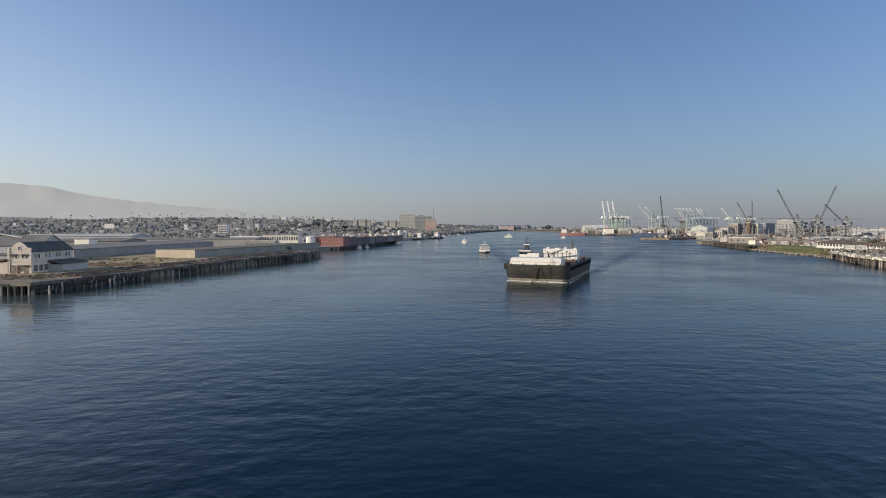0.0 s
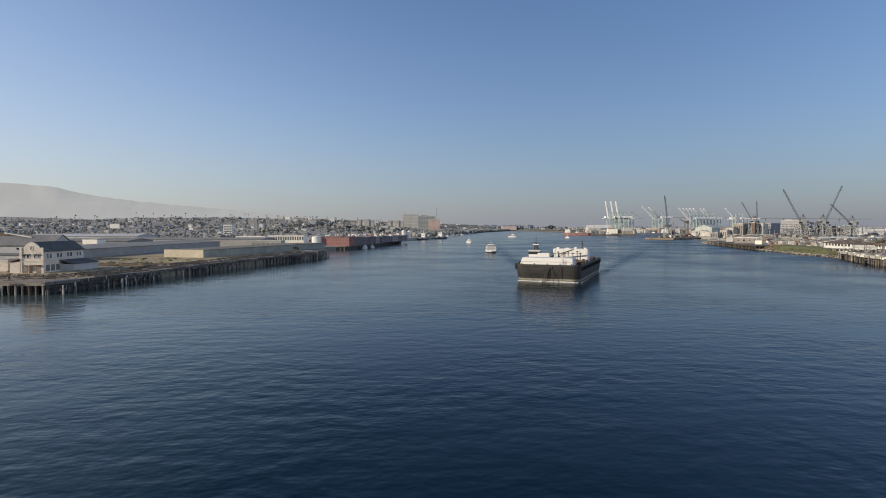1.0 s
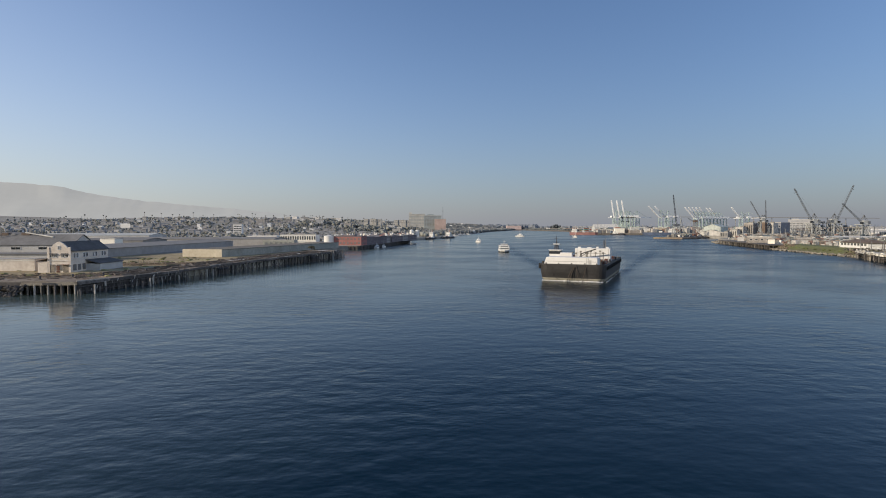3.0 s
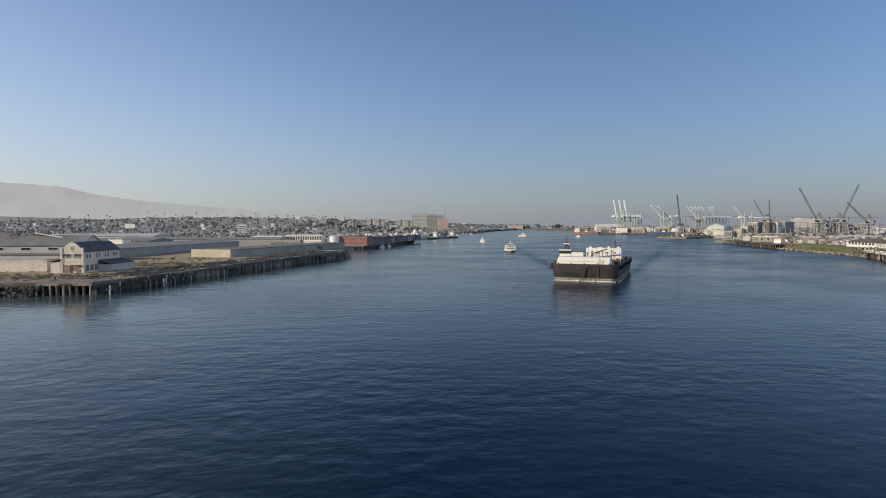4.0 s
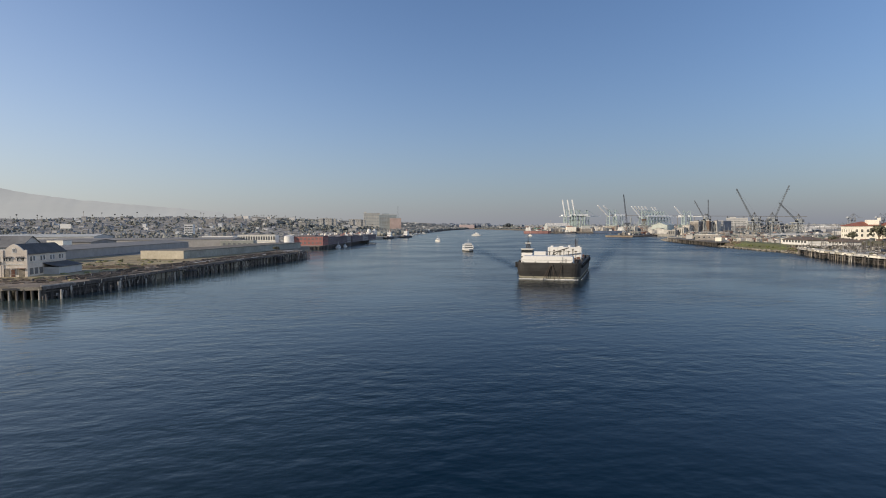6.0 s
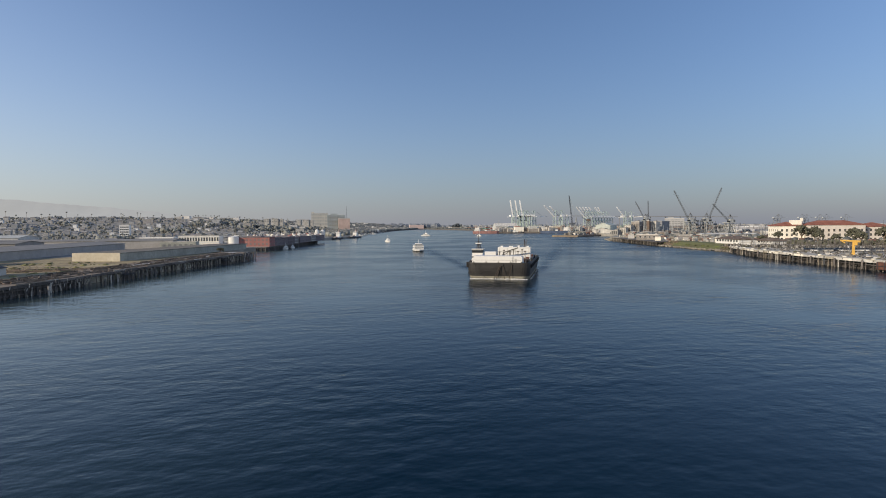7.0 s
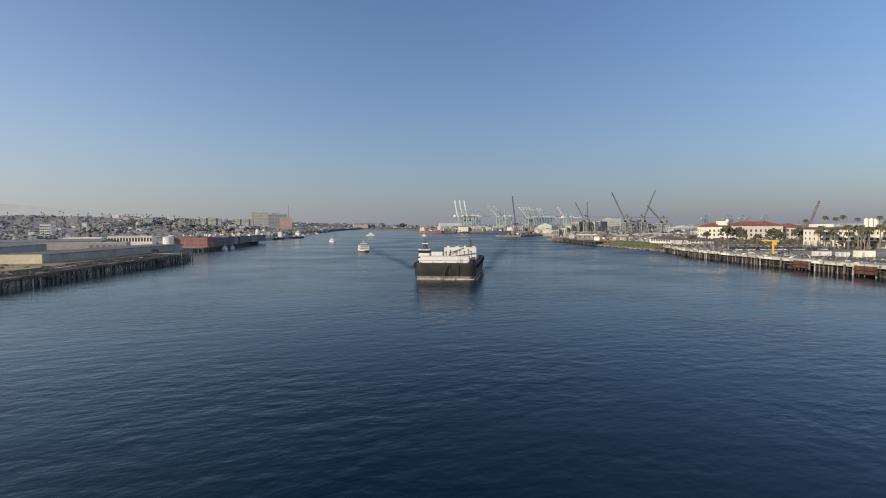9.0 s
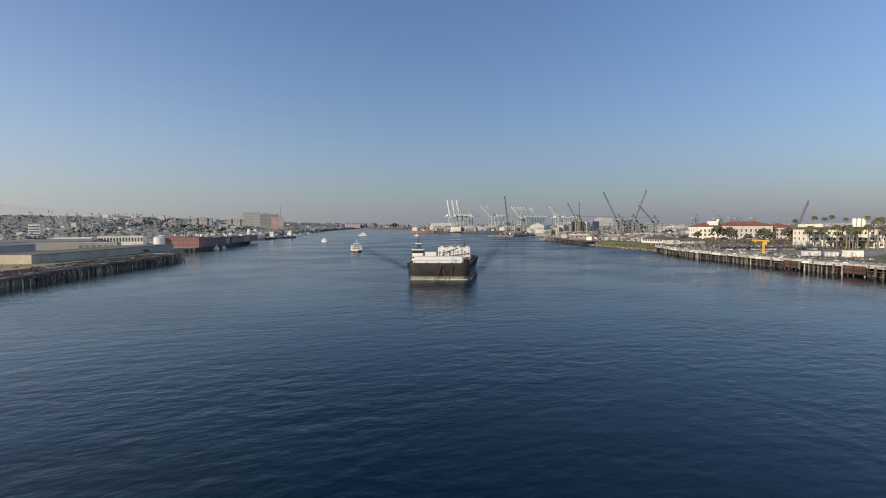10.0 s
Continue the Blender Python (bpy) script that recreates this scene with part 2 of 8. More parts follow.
# window panes lightened to grey, haze painted into the glass colour
HAZEGLASS = mat("haze_grey_window", (0.17, 0.175, 0.18), 0.3, 0, 0.2, 2, 0.5)
GLASS = mat("dark_window_glass", (0.02, 0.025, 0.03), 0.12, 0, 0.2, 2, 0.5)
BLACKHULL = mat("black_hull_paint", (0.03, 0.0285, 0.028), 0.6, 0, 0.5, 3, 0.3, 0.01)
GREYHULL = mat("scuffed_grey_bottom_paint", (0.3, 0.285, 0.225), 0.75, 0, 0.35, 2.5, 0.3)
DECKGREY = mat("deck_paint", (0.13, 0.12, 0.105), 0.85, 0, 0.4, 3, 0.3)
RUST = mat("rusty_steel", (0.15, 0.07, 0.05), 0.85, 0.2, 0.45, 1.5, 0.2, 0.01)
RUBBER = mat("rubber", (0.015, 0.015, 0.015), 0.9, 0, 0.3, 0.5, 0.1)
STEEL = mat("grey_steel", (0.2, 0.21, 0.22), 0.5, 0.5, 0.3, 2, 0.3)
JIBGREY = mat("grey_jib_paint", (0.185, 0.205, 0.22), 0.6, 0.2, 0.3, 3, 0.4)
DARKSTEEL = mat("dark_lattice_steel", (0.055, 0.058, 0.07), 0.6, 0.3, 0.3, 3, 0.4)
CRANEGREEN = mat("pale_green_crane_paint", (0.43, 0.52, 0.48), 0.6, 0, 0.15, 8, 1)
CRANEWHITE = mat("white_crane_boom", (0.8, 0.8, 0.78), 0.5, 0, 0.1, 8, 1)
YELLOW = mat("yellow_crane_paint", (0.62, 0.36, 0.06), 0.55, 0, 0.2, 2, 0.3)
PURPLE = mat("faded_red_crane_paint", (0.16, 0.11, 0.14), 0.6, 0, 0.2, 3, 0.4)
ORANGE = mat("dull_orange_paint", (0.36, 0.245, 0.205), 0.7, 0, 0.25, 3, 0.4)
REDHULL = mat("red_ship_hull", (0.28, 0.14, 0.13), 0.6, 0, 0.3, 8, 0.8)
BLUEHULL = mat("blue_ship_hull", (0.07, 0.1, 0.17), 0.6, 0, 0.3, 8, 0.8)
LEAF = mat("foliage", (0.105, 0.105, 0.07), 0.8, 0, 0.4, 2, 0.3, 0, 0.4, True)
# leaf colour paled well past real foliage to stand in for haze
FARLEAF = mat("hazed_far_foliage", (0.215, 0.22, 0.2), 0.9, 0, 0.3, 12, 2, 0, 0.35, True)
PALMLEAF = mat("palm_fronds", (0.14, 0.135, 0.075), 0.7, 0, 0.35, 1.5, 0.3)
PALMBARK = mat("pale_palm_trunk", (0.29, 0.25, 0.19), 0.9, 0, 0.3, 1.2, 0.2, 0.02)
BARK = mat("bark", (0.16, 0.12, 0.085), 0.9, 0, 0.3, 1, 0.2, 0.02)
GRASS = mat("green_grass", (0.125, 0.14, 0.05), 0.95, 0, 0.45, 8, 0.8, 0.05, dark=(0.07, 0.062, 0.035))
# blue haze is mixed into this leaf colour
FARWOOD = mat("hazed_wood_foliage", (0.123, 0.137, 0.142), 0.9, 0, 0.3, 12, 2, 0, 0.3, True)
EARTHDECK = mat("earth_covered_deck", (0.22, 0.18, 0.135), 0.95, 0, 0.4, 6, 0.8, 0.03, dark=(0.1, 0.075, 0.055))
ROCK = mat("riprap_stone", (0.3, 0.27, 0.22), 0.9, 0, 0.35, 1.5, 0.3, 0.02, 0.3, True)
# house colours paled and drawn close together in place of haze
TOWN = palette("hazed_town_paints", [(0.38, 0.375, 0.36), (0.32, 0.32, 0.315), (0.28, 0.275, 0.27), (0.34, 0.33, 0.32), (0.46, 0.45, 0.43), (0.27, 0.26, 0.25), (0.3, 0.29, 0.28), (0.33, 0.33, 0.33), (0.72, 0.71, 0.68), (0.28, 0.28, 0.28)])
EASTTOWN = palette("east_paints", [(0.28, 0.265, 0.24), (0.2, 0.19, 0.17), (0.42, 0.4, 0.37), (0.25, 0.205, 0.165), (0.15, 0.15, 0.145), (0.62, 0.59, 0.54), (0.2, 0.22, 0.19), (0.2, 0.125, 0.105), (0.36, 0.35, 0.33), (0.11, 0.13, 0.15)])
BOXES = palette("container_paints", [(0.3, 0.08, 0.05), (0.1, 0.16, 0.3), (0.45, 0.43, 0.4), (0.3, 0.18, 0.08), (0.12, 0.25, 0.2), (0.6, 0.6, 0.58)], 0.6)

# ---------------- mesh helpers ----------------
class Geo:
    """Collects boxes, bars, tubes and prisms, in metres, into one mesh."""

    def __init__(self):
        self.v, self.f = [], []

    def add(self, vs, fs):
        k = len(self.v)
        self.v += [tuple(p) for p in vs]
        self.f += [tuple(i + k for i in f) for f in fs]
        return self

    def prism(self, foot, z0, z1, top=None):
        n = len(foot)
        top = top or foot
        vs = [(x, y, z0) for x, y in foot] + [(x, y, z1) for x, y in top]
        fs = [tuple(range(n - 1, -1, -1)), tuple(range(n, 2 * n))] + [(i, (i + 1) % n, n + (i + 1) % n, n + i) for i in range(n)]
        return self.add(vs, fs)

    def box(self, x, y, z, sx, sy, sz, turn=0.0, bevel=0.0):
        """A box with its foot's middle at x, y, z; bevel slopes in its upper edges."""
        c, s = math.cos(turn), math.sin(turn)

        def ring(ax, ay):
            return [(x + c * a - s * b, y + s * a + c * b) for a, b in ((-ax, -ay), (ax, -ay), (ax, ay), (-ax, ay))]

        if bevel:
            self.prism(ring(sx / 2, sy / 2), z, z + sz - bevel)
            return self.prism(ring(sx / 2, sy / 2), z + sz - bevel, z + sz, ring(sx / 2 - bevel, sy / 2 - bevel))
        return self.prism(ring(sx / 2, sy / 2), z, z + sz)

    def bar(self, a, b, w, h=None):
        a, b = Vector(a), Vector(b)
        d = (b - a).normalized()
        up = Vector((0, 0, 1)) if abs(d.z) < 0.95 else Vector((0, 1, 0))
        s = d.cross(up).normalized()
        t = s.cross(d)
        h = h or w
        ring = [s * w / 2 + t * h / 2, -s * w / 2 + t * h / 2, -s * w / 2 - t * h / 2, s * w / 2 - t * h / 2]
        return self.add([a + r for r in ring] + [b + r for r in ring], [(3, 2, 1, 0), (4, 5, 6, 7)] + [(i, (i + 1) % 4, 4 + (i + 1) % 4, 4 + i) for i in range(4)])

    def tube(self, a, b, r0, r1=None, n=8):
        a, b = Vector(a), Vector(b)
        d = (b - a).normalized()
        up = Vector((0, 0, 1)) if abs(d.z) < 0.95 else Vector((0, 1, 0))
        s = d.cross(up).normalized()
        t = s.cross(d)
        r1 = r0 if r1 is None else r1
        ring = [s * math.cos(6.2832 * i / n) + t * math.sin(6.2832 * i / n) for i in range(n)]
        return self.add([a + r * r0 for r in ring] + [b + r * r1 for r in ring],
                        [tuple(range(n - 1, -1, -1)), tuple(range(n, 2 * n))] + [(i, (i + 1) % n, n + (i + 1) % n, n + i) for i in range(n)])

    def torus(self, big, small, n=14, k=6):
        """A ring that stands in the y-z plane."""
        vs = [((math.sin(6.2832 * j / k) * small), math.cos(6.2832 * i / n) * (big + math.cos(6.2832 * j / k) * small), math.sin(6.2832 * i / n) * (big + math.cos(6.2832 * j / k) * small)) for i in range(n) for j in range(k)]
        return self.add(vs, [(i * k + j, i * k + (j + 1) % k, ((i + 1) % n) * k + (j + 1) % k, ((i + 1) % n) * k + j) for i in range(n) for j in range(k)])

    def path(self, pts, r, n=6):
        for a, b in zip(pts, pts[1:]):
            self.tube(a, b, r, r, n)
        return self

    def lattice(self, a, b, w0, w1, bars=0.25, bays=10):
        """A four-chord lattice boom from a to b."""
        a, b = Vector(a), Vector(b)
        d = (b - a).normalized()
        s = d.cross(Vector((0, 1, 0)) if abs(d.y) < 0.8 else Vector((0, 0, 1))).normalized()
        t = s.cross(d)
        pts = []
        for i in range(bays + 1):
            k = i / bays
            w = (w0 + (w1 - w0) * k) / 2
            c = a.lerp(b, k)
            pts.append([c + s * w + t * w, c - s * w + t * w, c - s * w - t * w, c + s * w - t * w])
        for i in range(bays):
            for j in range(4):
                self.bar(pts[i][j], pts[i + 1][j], bars)
                self.bar(pts[i][j], pts[i + 1][(j + 1) % 4], bars * 0.6)
        return self

    def clump(self, c, r, rng, flat=0.8, n=7):
        """A ragged leafy clump: an uneven low dome of facets."""
        rows = ((-0.7, 0.55), (0.05, 1.0), (0.65, 0.7))
        vs = [(c[0], c[1], c[2] - r * flat)]
        for z, w in rows:
            for i in range(n):
                a = 6.2832 * (i + rng.random() * 0.7) / n
                k = r * w * rng.uniform(0.65, 1.2)
                vs.append((c[0] + math.cos(a) * k, c[1] + math.sin(a) * k, c[2] + (z + rng.uniform(-0.18, 0.18)) * r * flat))
        vs.append((c[0], c[1], c[2] + r * flat * rng.uniform(0.9, 1.15)))
        fs = [(0, 1 + (i + 1) % n, 1 + i) for i in range(n)]
        for k in range(2):
            o = 1 + k * n
            fs += [(o + i, o + (i + 1) % n, o + n + (i + 1) % n, o + n + i) for i in range(n)]
        o = 1 + 2 * n
        fs += [(o + i, o + (i + 1) % n, len(vs) - 1) for i in range(n)]
        return self.add(vs, fs)

    def mesh(self, name, material, smooth=False):
        me = bpy.data.meshes.new(name)
        me.from_pydata(self.v, [], self.f)
        me.materials.append(material)
        if smooth:
            me.polygons.foreach_set("use_smooth", [True] * len(me.polygons))
        me.update()
        return me


def thing(name, m, label, category, group="", kind=""):
    ob = new(name)
    ob.matrix_world = m
    ob.empty_display_size = 0.5
    return tagged(ob, label, category, group, kind)


def part(name, geo, material, parent, label="", smooth=False):
    me = geo if isinstance(geo, bpy.types.Mesh) else geo.mesh(name, material, smooth)
    ob = new(name, me)
    ob.parent = parent
    return tagged(ob, label)


def put(name, me, parent, m):
    """A piece that shares its mesh with its fellows."""
    ob = new(name, me)
    ob.parent, ob.matrix_basis = parent, m
    return ob


def solo(name, geo, material, label, category, kind="", group="", smooth=False):
    return tagged(new(name, geo.mesh(name, material, smooth)), label, category, group, kind)


def ease(a, b, x):
    k = min(1, max(0, (x - a) / (b - a)))
    return k * k * (3 - 2 * k)


def along(table, y):
    for (a, u), (b, v) in zip(table, table[1:]):
        if y <= b:
            return u + (v - u) * max(0, (y - a)) / (b - a)
    return table[-1][1]

# ---------------- ground, water, hill ----------------
SHORE_W = ((-900, -260), (162, -280), (174, -128), (188, -116), (240, -113), (352, -86), (360, -100), (448, -95), (456, -68), (548, -48), (690, -31), (720, -44), (800, -24), (920, 24), (960, 14), (1300, 80), (2195, 262), (3150, 538), (5000, 900))
SHORE_E = ((-900, 226), (118, 228), (142, 231), (182, 236), (216, 240), (268, 256), (314, 274), (335, 278), (375, 288), (428, 297), (440, 290), (578, 326), (645, 348), (760, 440), (905, 462), (1015, 470), (1040, 560), (1190, 580), (1290, 400), (2000, 560), (3150, 560), (5000, 905))


def land_height(x, y):
    """Height of the ground: flat by the quays, rising gently inland on the west side."""
    w, e = along(SHORE_W, y), along(SHORE_E, y)
    if x <= w:
        d = w - x
        return 3.4 + 0.031 * max(0, d - 330) + 6 * ease(250, 700, d) + 3 * noise.noise(Vector((x * 0.006, y * 0.006, 0))) * ease(200, 500, d) + 29 * ease(40, 300, d) * ease(650, 1250, y) * (1 - ease(420, 900, d))
    d = x - e
    return 4.2 + 2.0 * ease(300, 1500, d)


def build_ground():
    ys = [-900, -500, -200, 0, 80] + list(range(110, 380, 6)) + list(range(380, 980, 20)) + list(range(1000, 3200, 60)) + [3300, 3600, 4000, 4500, 5000]
    vs = []
    offs = [0, 6, 20, 50, 100, 160, 230, 300, 380, 470, 570, 680, 800, 940, 1100, 1300, 1500, 1750, 2000, 2300, 2700, 3200, 4000, 5000]
    for y in ys:
        w, e = along(SHORE_W, y), along(SHORE_E, y)
        e = max(e, w + 6)
        row = [(w - o, y, land_height(w - o, y)) for o in reversed(offs)]
        row += [(w + 1.5, y, -5), (e - 1.5, y, -5)]
        row += [(e + o, y, land_height(e + o, y)) for o in offs]
        vs.append(row)
    n = len(vs[0])
    g = Geo()
    g.add([p for r in vs for p in r], [(j * n + i, j * n + i + 1, (j + 1) * n + i + 1, (j + 1) * n + i) for j in range(len(ys) - 1) for i in range(n - 1)])
    return solo("ground", g, CITYGROUND, "grey-brown harbour ground rising gently to a town", "ground", "structure")


ground = build_ground()
g = Geo()
g.add([(-5200, -1500, 0), (5200, -1500, 0), (5200, 5200, 0), (-5200, 5200, 0)], [(0, 1, 2, 3)])
water = solo("water", g, WATER, "deep blue rippled harbour water", "water", "structure")


def build_hill():
    prof = ((-4200, 255), (-3300, 285), (-2460, 288), (-2143, 262), (-1893, 209), (-1648, 175), (-1404, 153), (-1154, 132), (-907, 104), (-690, 72), (-520, 44), (-300, 20), (0, 6), (60, 2))
    vs, nx, ny = [], 240, 10
    for j in range(ny):
        for i in range(nx):
            x = -4200 + 4260 * i / (nx - 1)
            k = j / (ny - 1)
            top = along(prof, x) + 7 * noise.noise(Vector((x * 0.006, 0, 3))) + 4 * noise.noise(Vector((x * 0.02, 0, 7))) + 2.2 * noise.noise(Vector((x * 0.07, 0, 9)))
            rough = noise.noise(Vector((x * 0.004, k * 2, 0)))
            vs.append((x * (1 - 0.12 * (1 - k)), 2650 + 550 * k + 60 * rough, 30 + (top - 30) * (k ** 1.2) if k else -2))
    g = Geo()
    g.add(vs, [(j * nx + i, j * nx + i + 1, (j + 1) * nx + i + 1, (j + 1) * nx + i) for j in range(ny - 1) for i in range(nx - 1)])
    back = [(x, y + 500, -5) for x, y, z in vs[-nx:]]
    g.add(vs[-nx:] + back, [(i, i + 1, nx + i + 1, nx + i) for i in range(nx - 1)])
    return solo("hill_backdrop", g, HILL, "long pale hill behind the town, haze in its glow", "hill", "structure", smooth=True)


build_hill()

# ---------------- window and building kinds ----------------
def window_meshes(w, h, glass=GLASS, frame_mat=WHITE):
    """A framed window that stands in a wall facing -y: frame ring and set-back pane."""
    f, t = Geo(), 0.12
    f.box(0, -0.03, 0, w + 2 * t, 0.22, t)
    f.box(0, -0.03, h + t, w + 2 * t, 0.16, t)
    f.box(-w / 2 - t / 2, -0.03, t, t, 0.16, h)
    f.box(w / 2 + t / 2, -0.03, t, t, 0.16, h)
    f.box(0, -0.02, t, 0.07, 0.1, h)
    p = Geo().box(0, 0.0, t, w, 0.05, h)
    return f.mesh("window", frame_mat), p.mesh("pane", glass)


def window_row(parent, meshes, a, b, count, z, turn, inset=0.5):
    """count windows from a to b (x, y), in a wall whose outside looks along turn (-y at 0)."""
    for i in range(count):
        k = (i + inset) / (count - 1 + 2 * inset)
        m = Matrix.Translation((a[0] + (b[0] - a[0]) * k, a[1] + (b[1] - a[1]) * k, z)) @ Matrix.Rotation(turn, 4, "Z")
        wdw = put("window", meshes[0], parent, m)
        put("pane", meshes[1], wdw, Matrix.Identity(4))


def gable_roof(w, d, z, rise, over=0.5, thick=0.25):
    """Roof over a plan w by d with its ridge along y."""
    g = Geo()
    for s in (-1, 1):
        e, r = (s * (w / 2 + over), z - over * 2 * rise / w), (0, z + rise)
        y0, y1 = -d / 2 - over, d / 2 + over
        vs = [(e[0], y0, e[1]), (r[0], y0, r[1]), (r[0], y1, r[1]), (e[0], y1, e[1])]
        vs += [(x, y, q + thick) for x, y, q in vs]
        g.add(vs, [(0, 1, 2, 3), (7, 6, 5, 4), (0, 4, 5, 1), (1, 5, 6, 2), (2, 6, 7, 3), (3, 7, 4, 0)])
    return g


def gable_walls(w, d, z0, z1, rise):
    g = Geo()
    h = w / 2
    g.add([(-h, -d / 2, z0), (h, -d / 2, z0), (h, -d / 2, z1), (0, -d / 2, z1 + rise), (-h, -d / 2, z1),
           (-h, d / 2, z0), (h, d / 2, z0), (h, d / 2, z1), (0, d / 2, z1 + rise), (-h, d / 2, z1)],
          [(0, 1, 2, 3, 4), (9, 8, 7, 6, 5), (1, 6, 7, 2), (5, 0, 4, 9), (0, 5, 6, 1)])
    return g


def hip_roof(w, d, z, rise, over=0.6):
    g = Geo()
    a, b = w / 2 + over, d / 2 + over
    r = max(0.01, abs(b - a))
    if b > a:
        ridge = [(0, -r, z + rise), (0, r, z + rise)]
        fs = [(0, 1, 4), (1, 2, 5, 4), (2, 3, 5), (3, 0, 4, 5)]
    else:
        ridge = [(-r, 0, z + rise), (r, 0, z + rise)]
        fs = [(0, 1, 5, 4), (1, 2, 5), (2, 3, 4, 5), (3, 0, 4)]
    vs = [(-a, -b, z), (a, -b, z), (a, b, z), (-a, b, z)] + ridge
    g.add(vs, fs + [(3, 2, 1, 0)])
    g.prism([(-a, -b), (a, -b), (a, b), (-a, b)], z - 0.25, z)
    return g


def shed(name, x, y, z, w, d, h, rise, turn, wall_mat, roof_mat, label, category="warehouse", group="", kind=""):
    t = thing(name, pose(x, y, z, 0, 0, turn), label, category, group, kind)
    part("wall", gable_walls(w, d, 0, h, rise), wall_mat, t)
    part("roof", gable_roof(w, d, h, rise), roof_mat, t)
    return t


def block(name, x, y, z, w, d, h, turn, wall_mat, roof_mat, label, category="building", parapet=0.6, group=""):
    t = thing(name, pose(x, y, z, 0, 0, turn), label, category, group)
    part("wall", Geo().box(0, 0, 0, w, d, h), wall_mat, t)
    r = Geo().box(0, 0, h, w - 0.6, d - 0.6, 0.12)
    for sx, sy, px, py in ((w + 0.1, 0.3, 0, -d / 2 + 0.1), (w + 0.1, 0.3, 0, d / 2 - 0.1), (0.3, d - 0.5, -w / 2 + 0.1, 0), (0.3, d - 0.5, w / 2 - 0.1, 0)):
        r.box(px, py, h + 0.003, sx, sy, parapet)
    part("roof", r, roof_mat, t)
    return t

# ---------------- west bank: old timber wharf ----------------
rng = random.Random(5)
DECK_W = [(-300, 148, 3.5), (-126, 157.5, 3.5), (-110.5, 158, 3.55), (-103.5, 185, 3.5), (-100.5, 203, 3.55), (-96.5, 219, 3.7), (-91.5, 240, 3.9), (-85, 262, 4.1), (-77, 287, 4.3), (-67.5, 318, 4.5), (-64.5, 346, 4.6)]
DECK_IN = [(-300, 164), (-140, 171), (-127, 175), (-118, 192), (-117, 206), (-114, 221), (-110, 241), (-104, 264), (-96, 289), (-87, 320), (-82, 348)]
DECK_Z = ((158, 3.55), (203, 3.55), (219, 3.7), (240, 3.9), (262, 4.1), (287, 4.3), (318, 4.5), (346, 4.6))
wharf_w = thing("timber_wharf", pose(0, 0, 0), "decayed old timber wharf on dark tarred piles", "wharf", kind="structure")
g, n = Geo(), len(DECK_W)
vs = [(x, y, z) for x, y, z in DECK_W] + [(a, b, c[2]) for (a, b), c in zip(DECK_IN, DECK_W)]
vs += [(x, y, z - 0.5) for x, y, z in vs]
g.add(vs, [f for i in range(n - 1) for f in ((i, i + 1, n + i + 1, n + i), (3 * n + i, 3 * n + i + 1, 2 * n + i + 1, 2 * n + i), (i, 2 * n + i, 2 * n + i + 1, i + 1), (n + i + 1, 3 * n + i + 1, 3 * n + i, n + i))] + [(n - 1, 2 * n - 1 + 0, 4 * n - 1, 3 * n - 1)])
part("deck", g, EARTHDECK, wharf_w)


def pile_mesh(h, r, material, lean=0.0):
    g = Geo()
    g.tube((0, 0, -3), (lean * 0.4, 0, 0.8), r * 1.1, r, 7)
    g.tube((lean * 0.4, 0, 0.8), (lean, 0.05, h), r, r * 0.9, 7)
    return g.mesh("pile", material)


def points_on(line, step):
    out, left = [], 0.0
    for a, b in zip(line, line[1:]):
        n = math.hypot(b[0] - a[0], b[1] - a[1])
        s = left
        while s < n:
            out.append((a[0] + (b[0] - a[0]) * s / n, a[1] + (b[1] - a[1]) * s / n))
            s += step
        left = s - n
    return out


def tall(h):
    return Matrix.Diagonal((1, 1, h, 1))


UNITPILES = [pile_mesh(1.0, r, mm, q) for r, q, mm in ((0.26, 0, TIMBER), (0.3, 0.06, TIMBER), (0.24, -0.08, GREYWOOD), (0.28, 0.04, PALEPILE))]
STUBS = [pile_mesh(h, r, mm, q) for h, r, q, mm in ((3.0, 0.25, 0.1, TIMBER), (3.5, 0.23, -0.15, TIMBER), (1.9, 0.26, 0.2, TIMBER), (2.7, 0.25, 0.0, PALEPILE), (4.6, 0.24, 0.05, TIMBER))]
# heavy fascia beams, broken here and there, with a worn kerb on top
for a, b in zip(DECK_W, DECK_W[1:]):
    n = max(1, int(math.hypot(b[0] - a[0], b[1] - a[1]) / 5.5))
    for k in range(n):
        p, q = Vector(a).lerp(Vector(b), k / n), Vector(a).lerp(Vector(b), (k + 0.985) / n)
        south = p.y < 158.2
        part("edge_beam", Geo().bar((p.x + 0.1, p.y - 0.1, p.z - 0.42 + rng.uniform(-0.06, 0.06)), (q.x + 0.1, q.y - 0.1, q.z - 0.42), 0.45, rng.uniform(0.75, 0.95)), GREYWOOD if south and -128 < p.x < -111 else TIMBER, wharf_w)
        if rng.random() < 0.7:
            part("kerb_timber", Geo().bar((p.x - 0.5, p.y + 0.3, p.z + 0.15), (q.x - 0.5, q.y + 0.3, q.z + 0.15 + rng.uniform(-0.05, 0.05)), 0.32, 0.3), [GREYWOOD, PALEPILE, GREYWOOD][rng.randrange(3)], wharf_w)
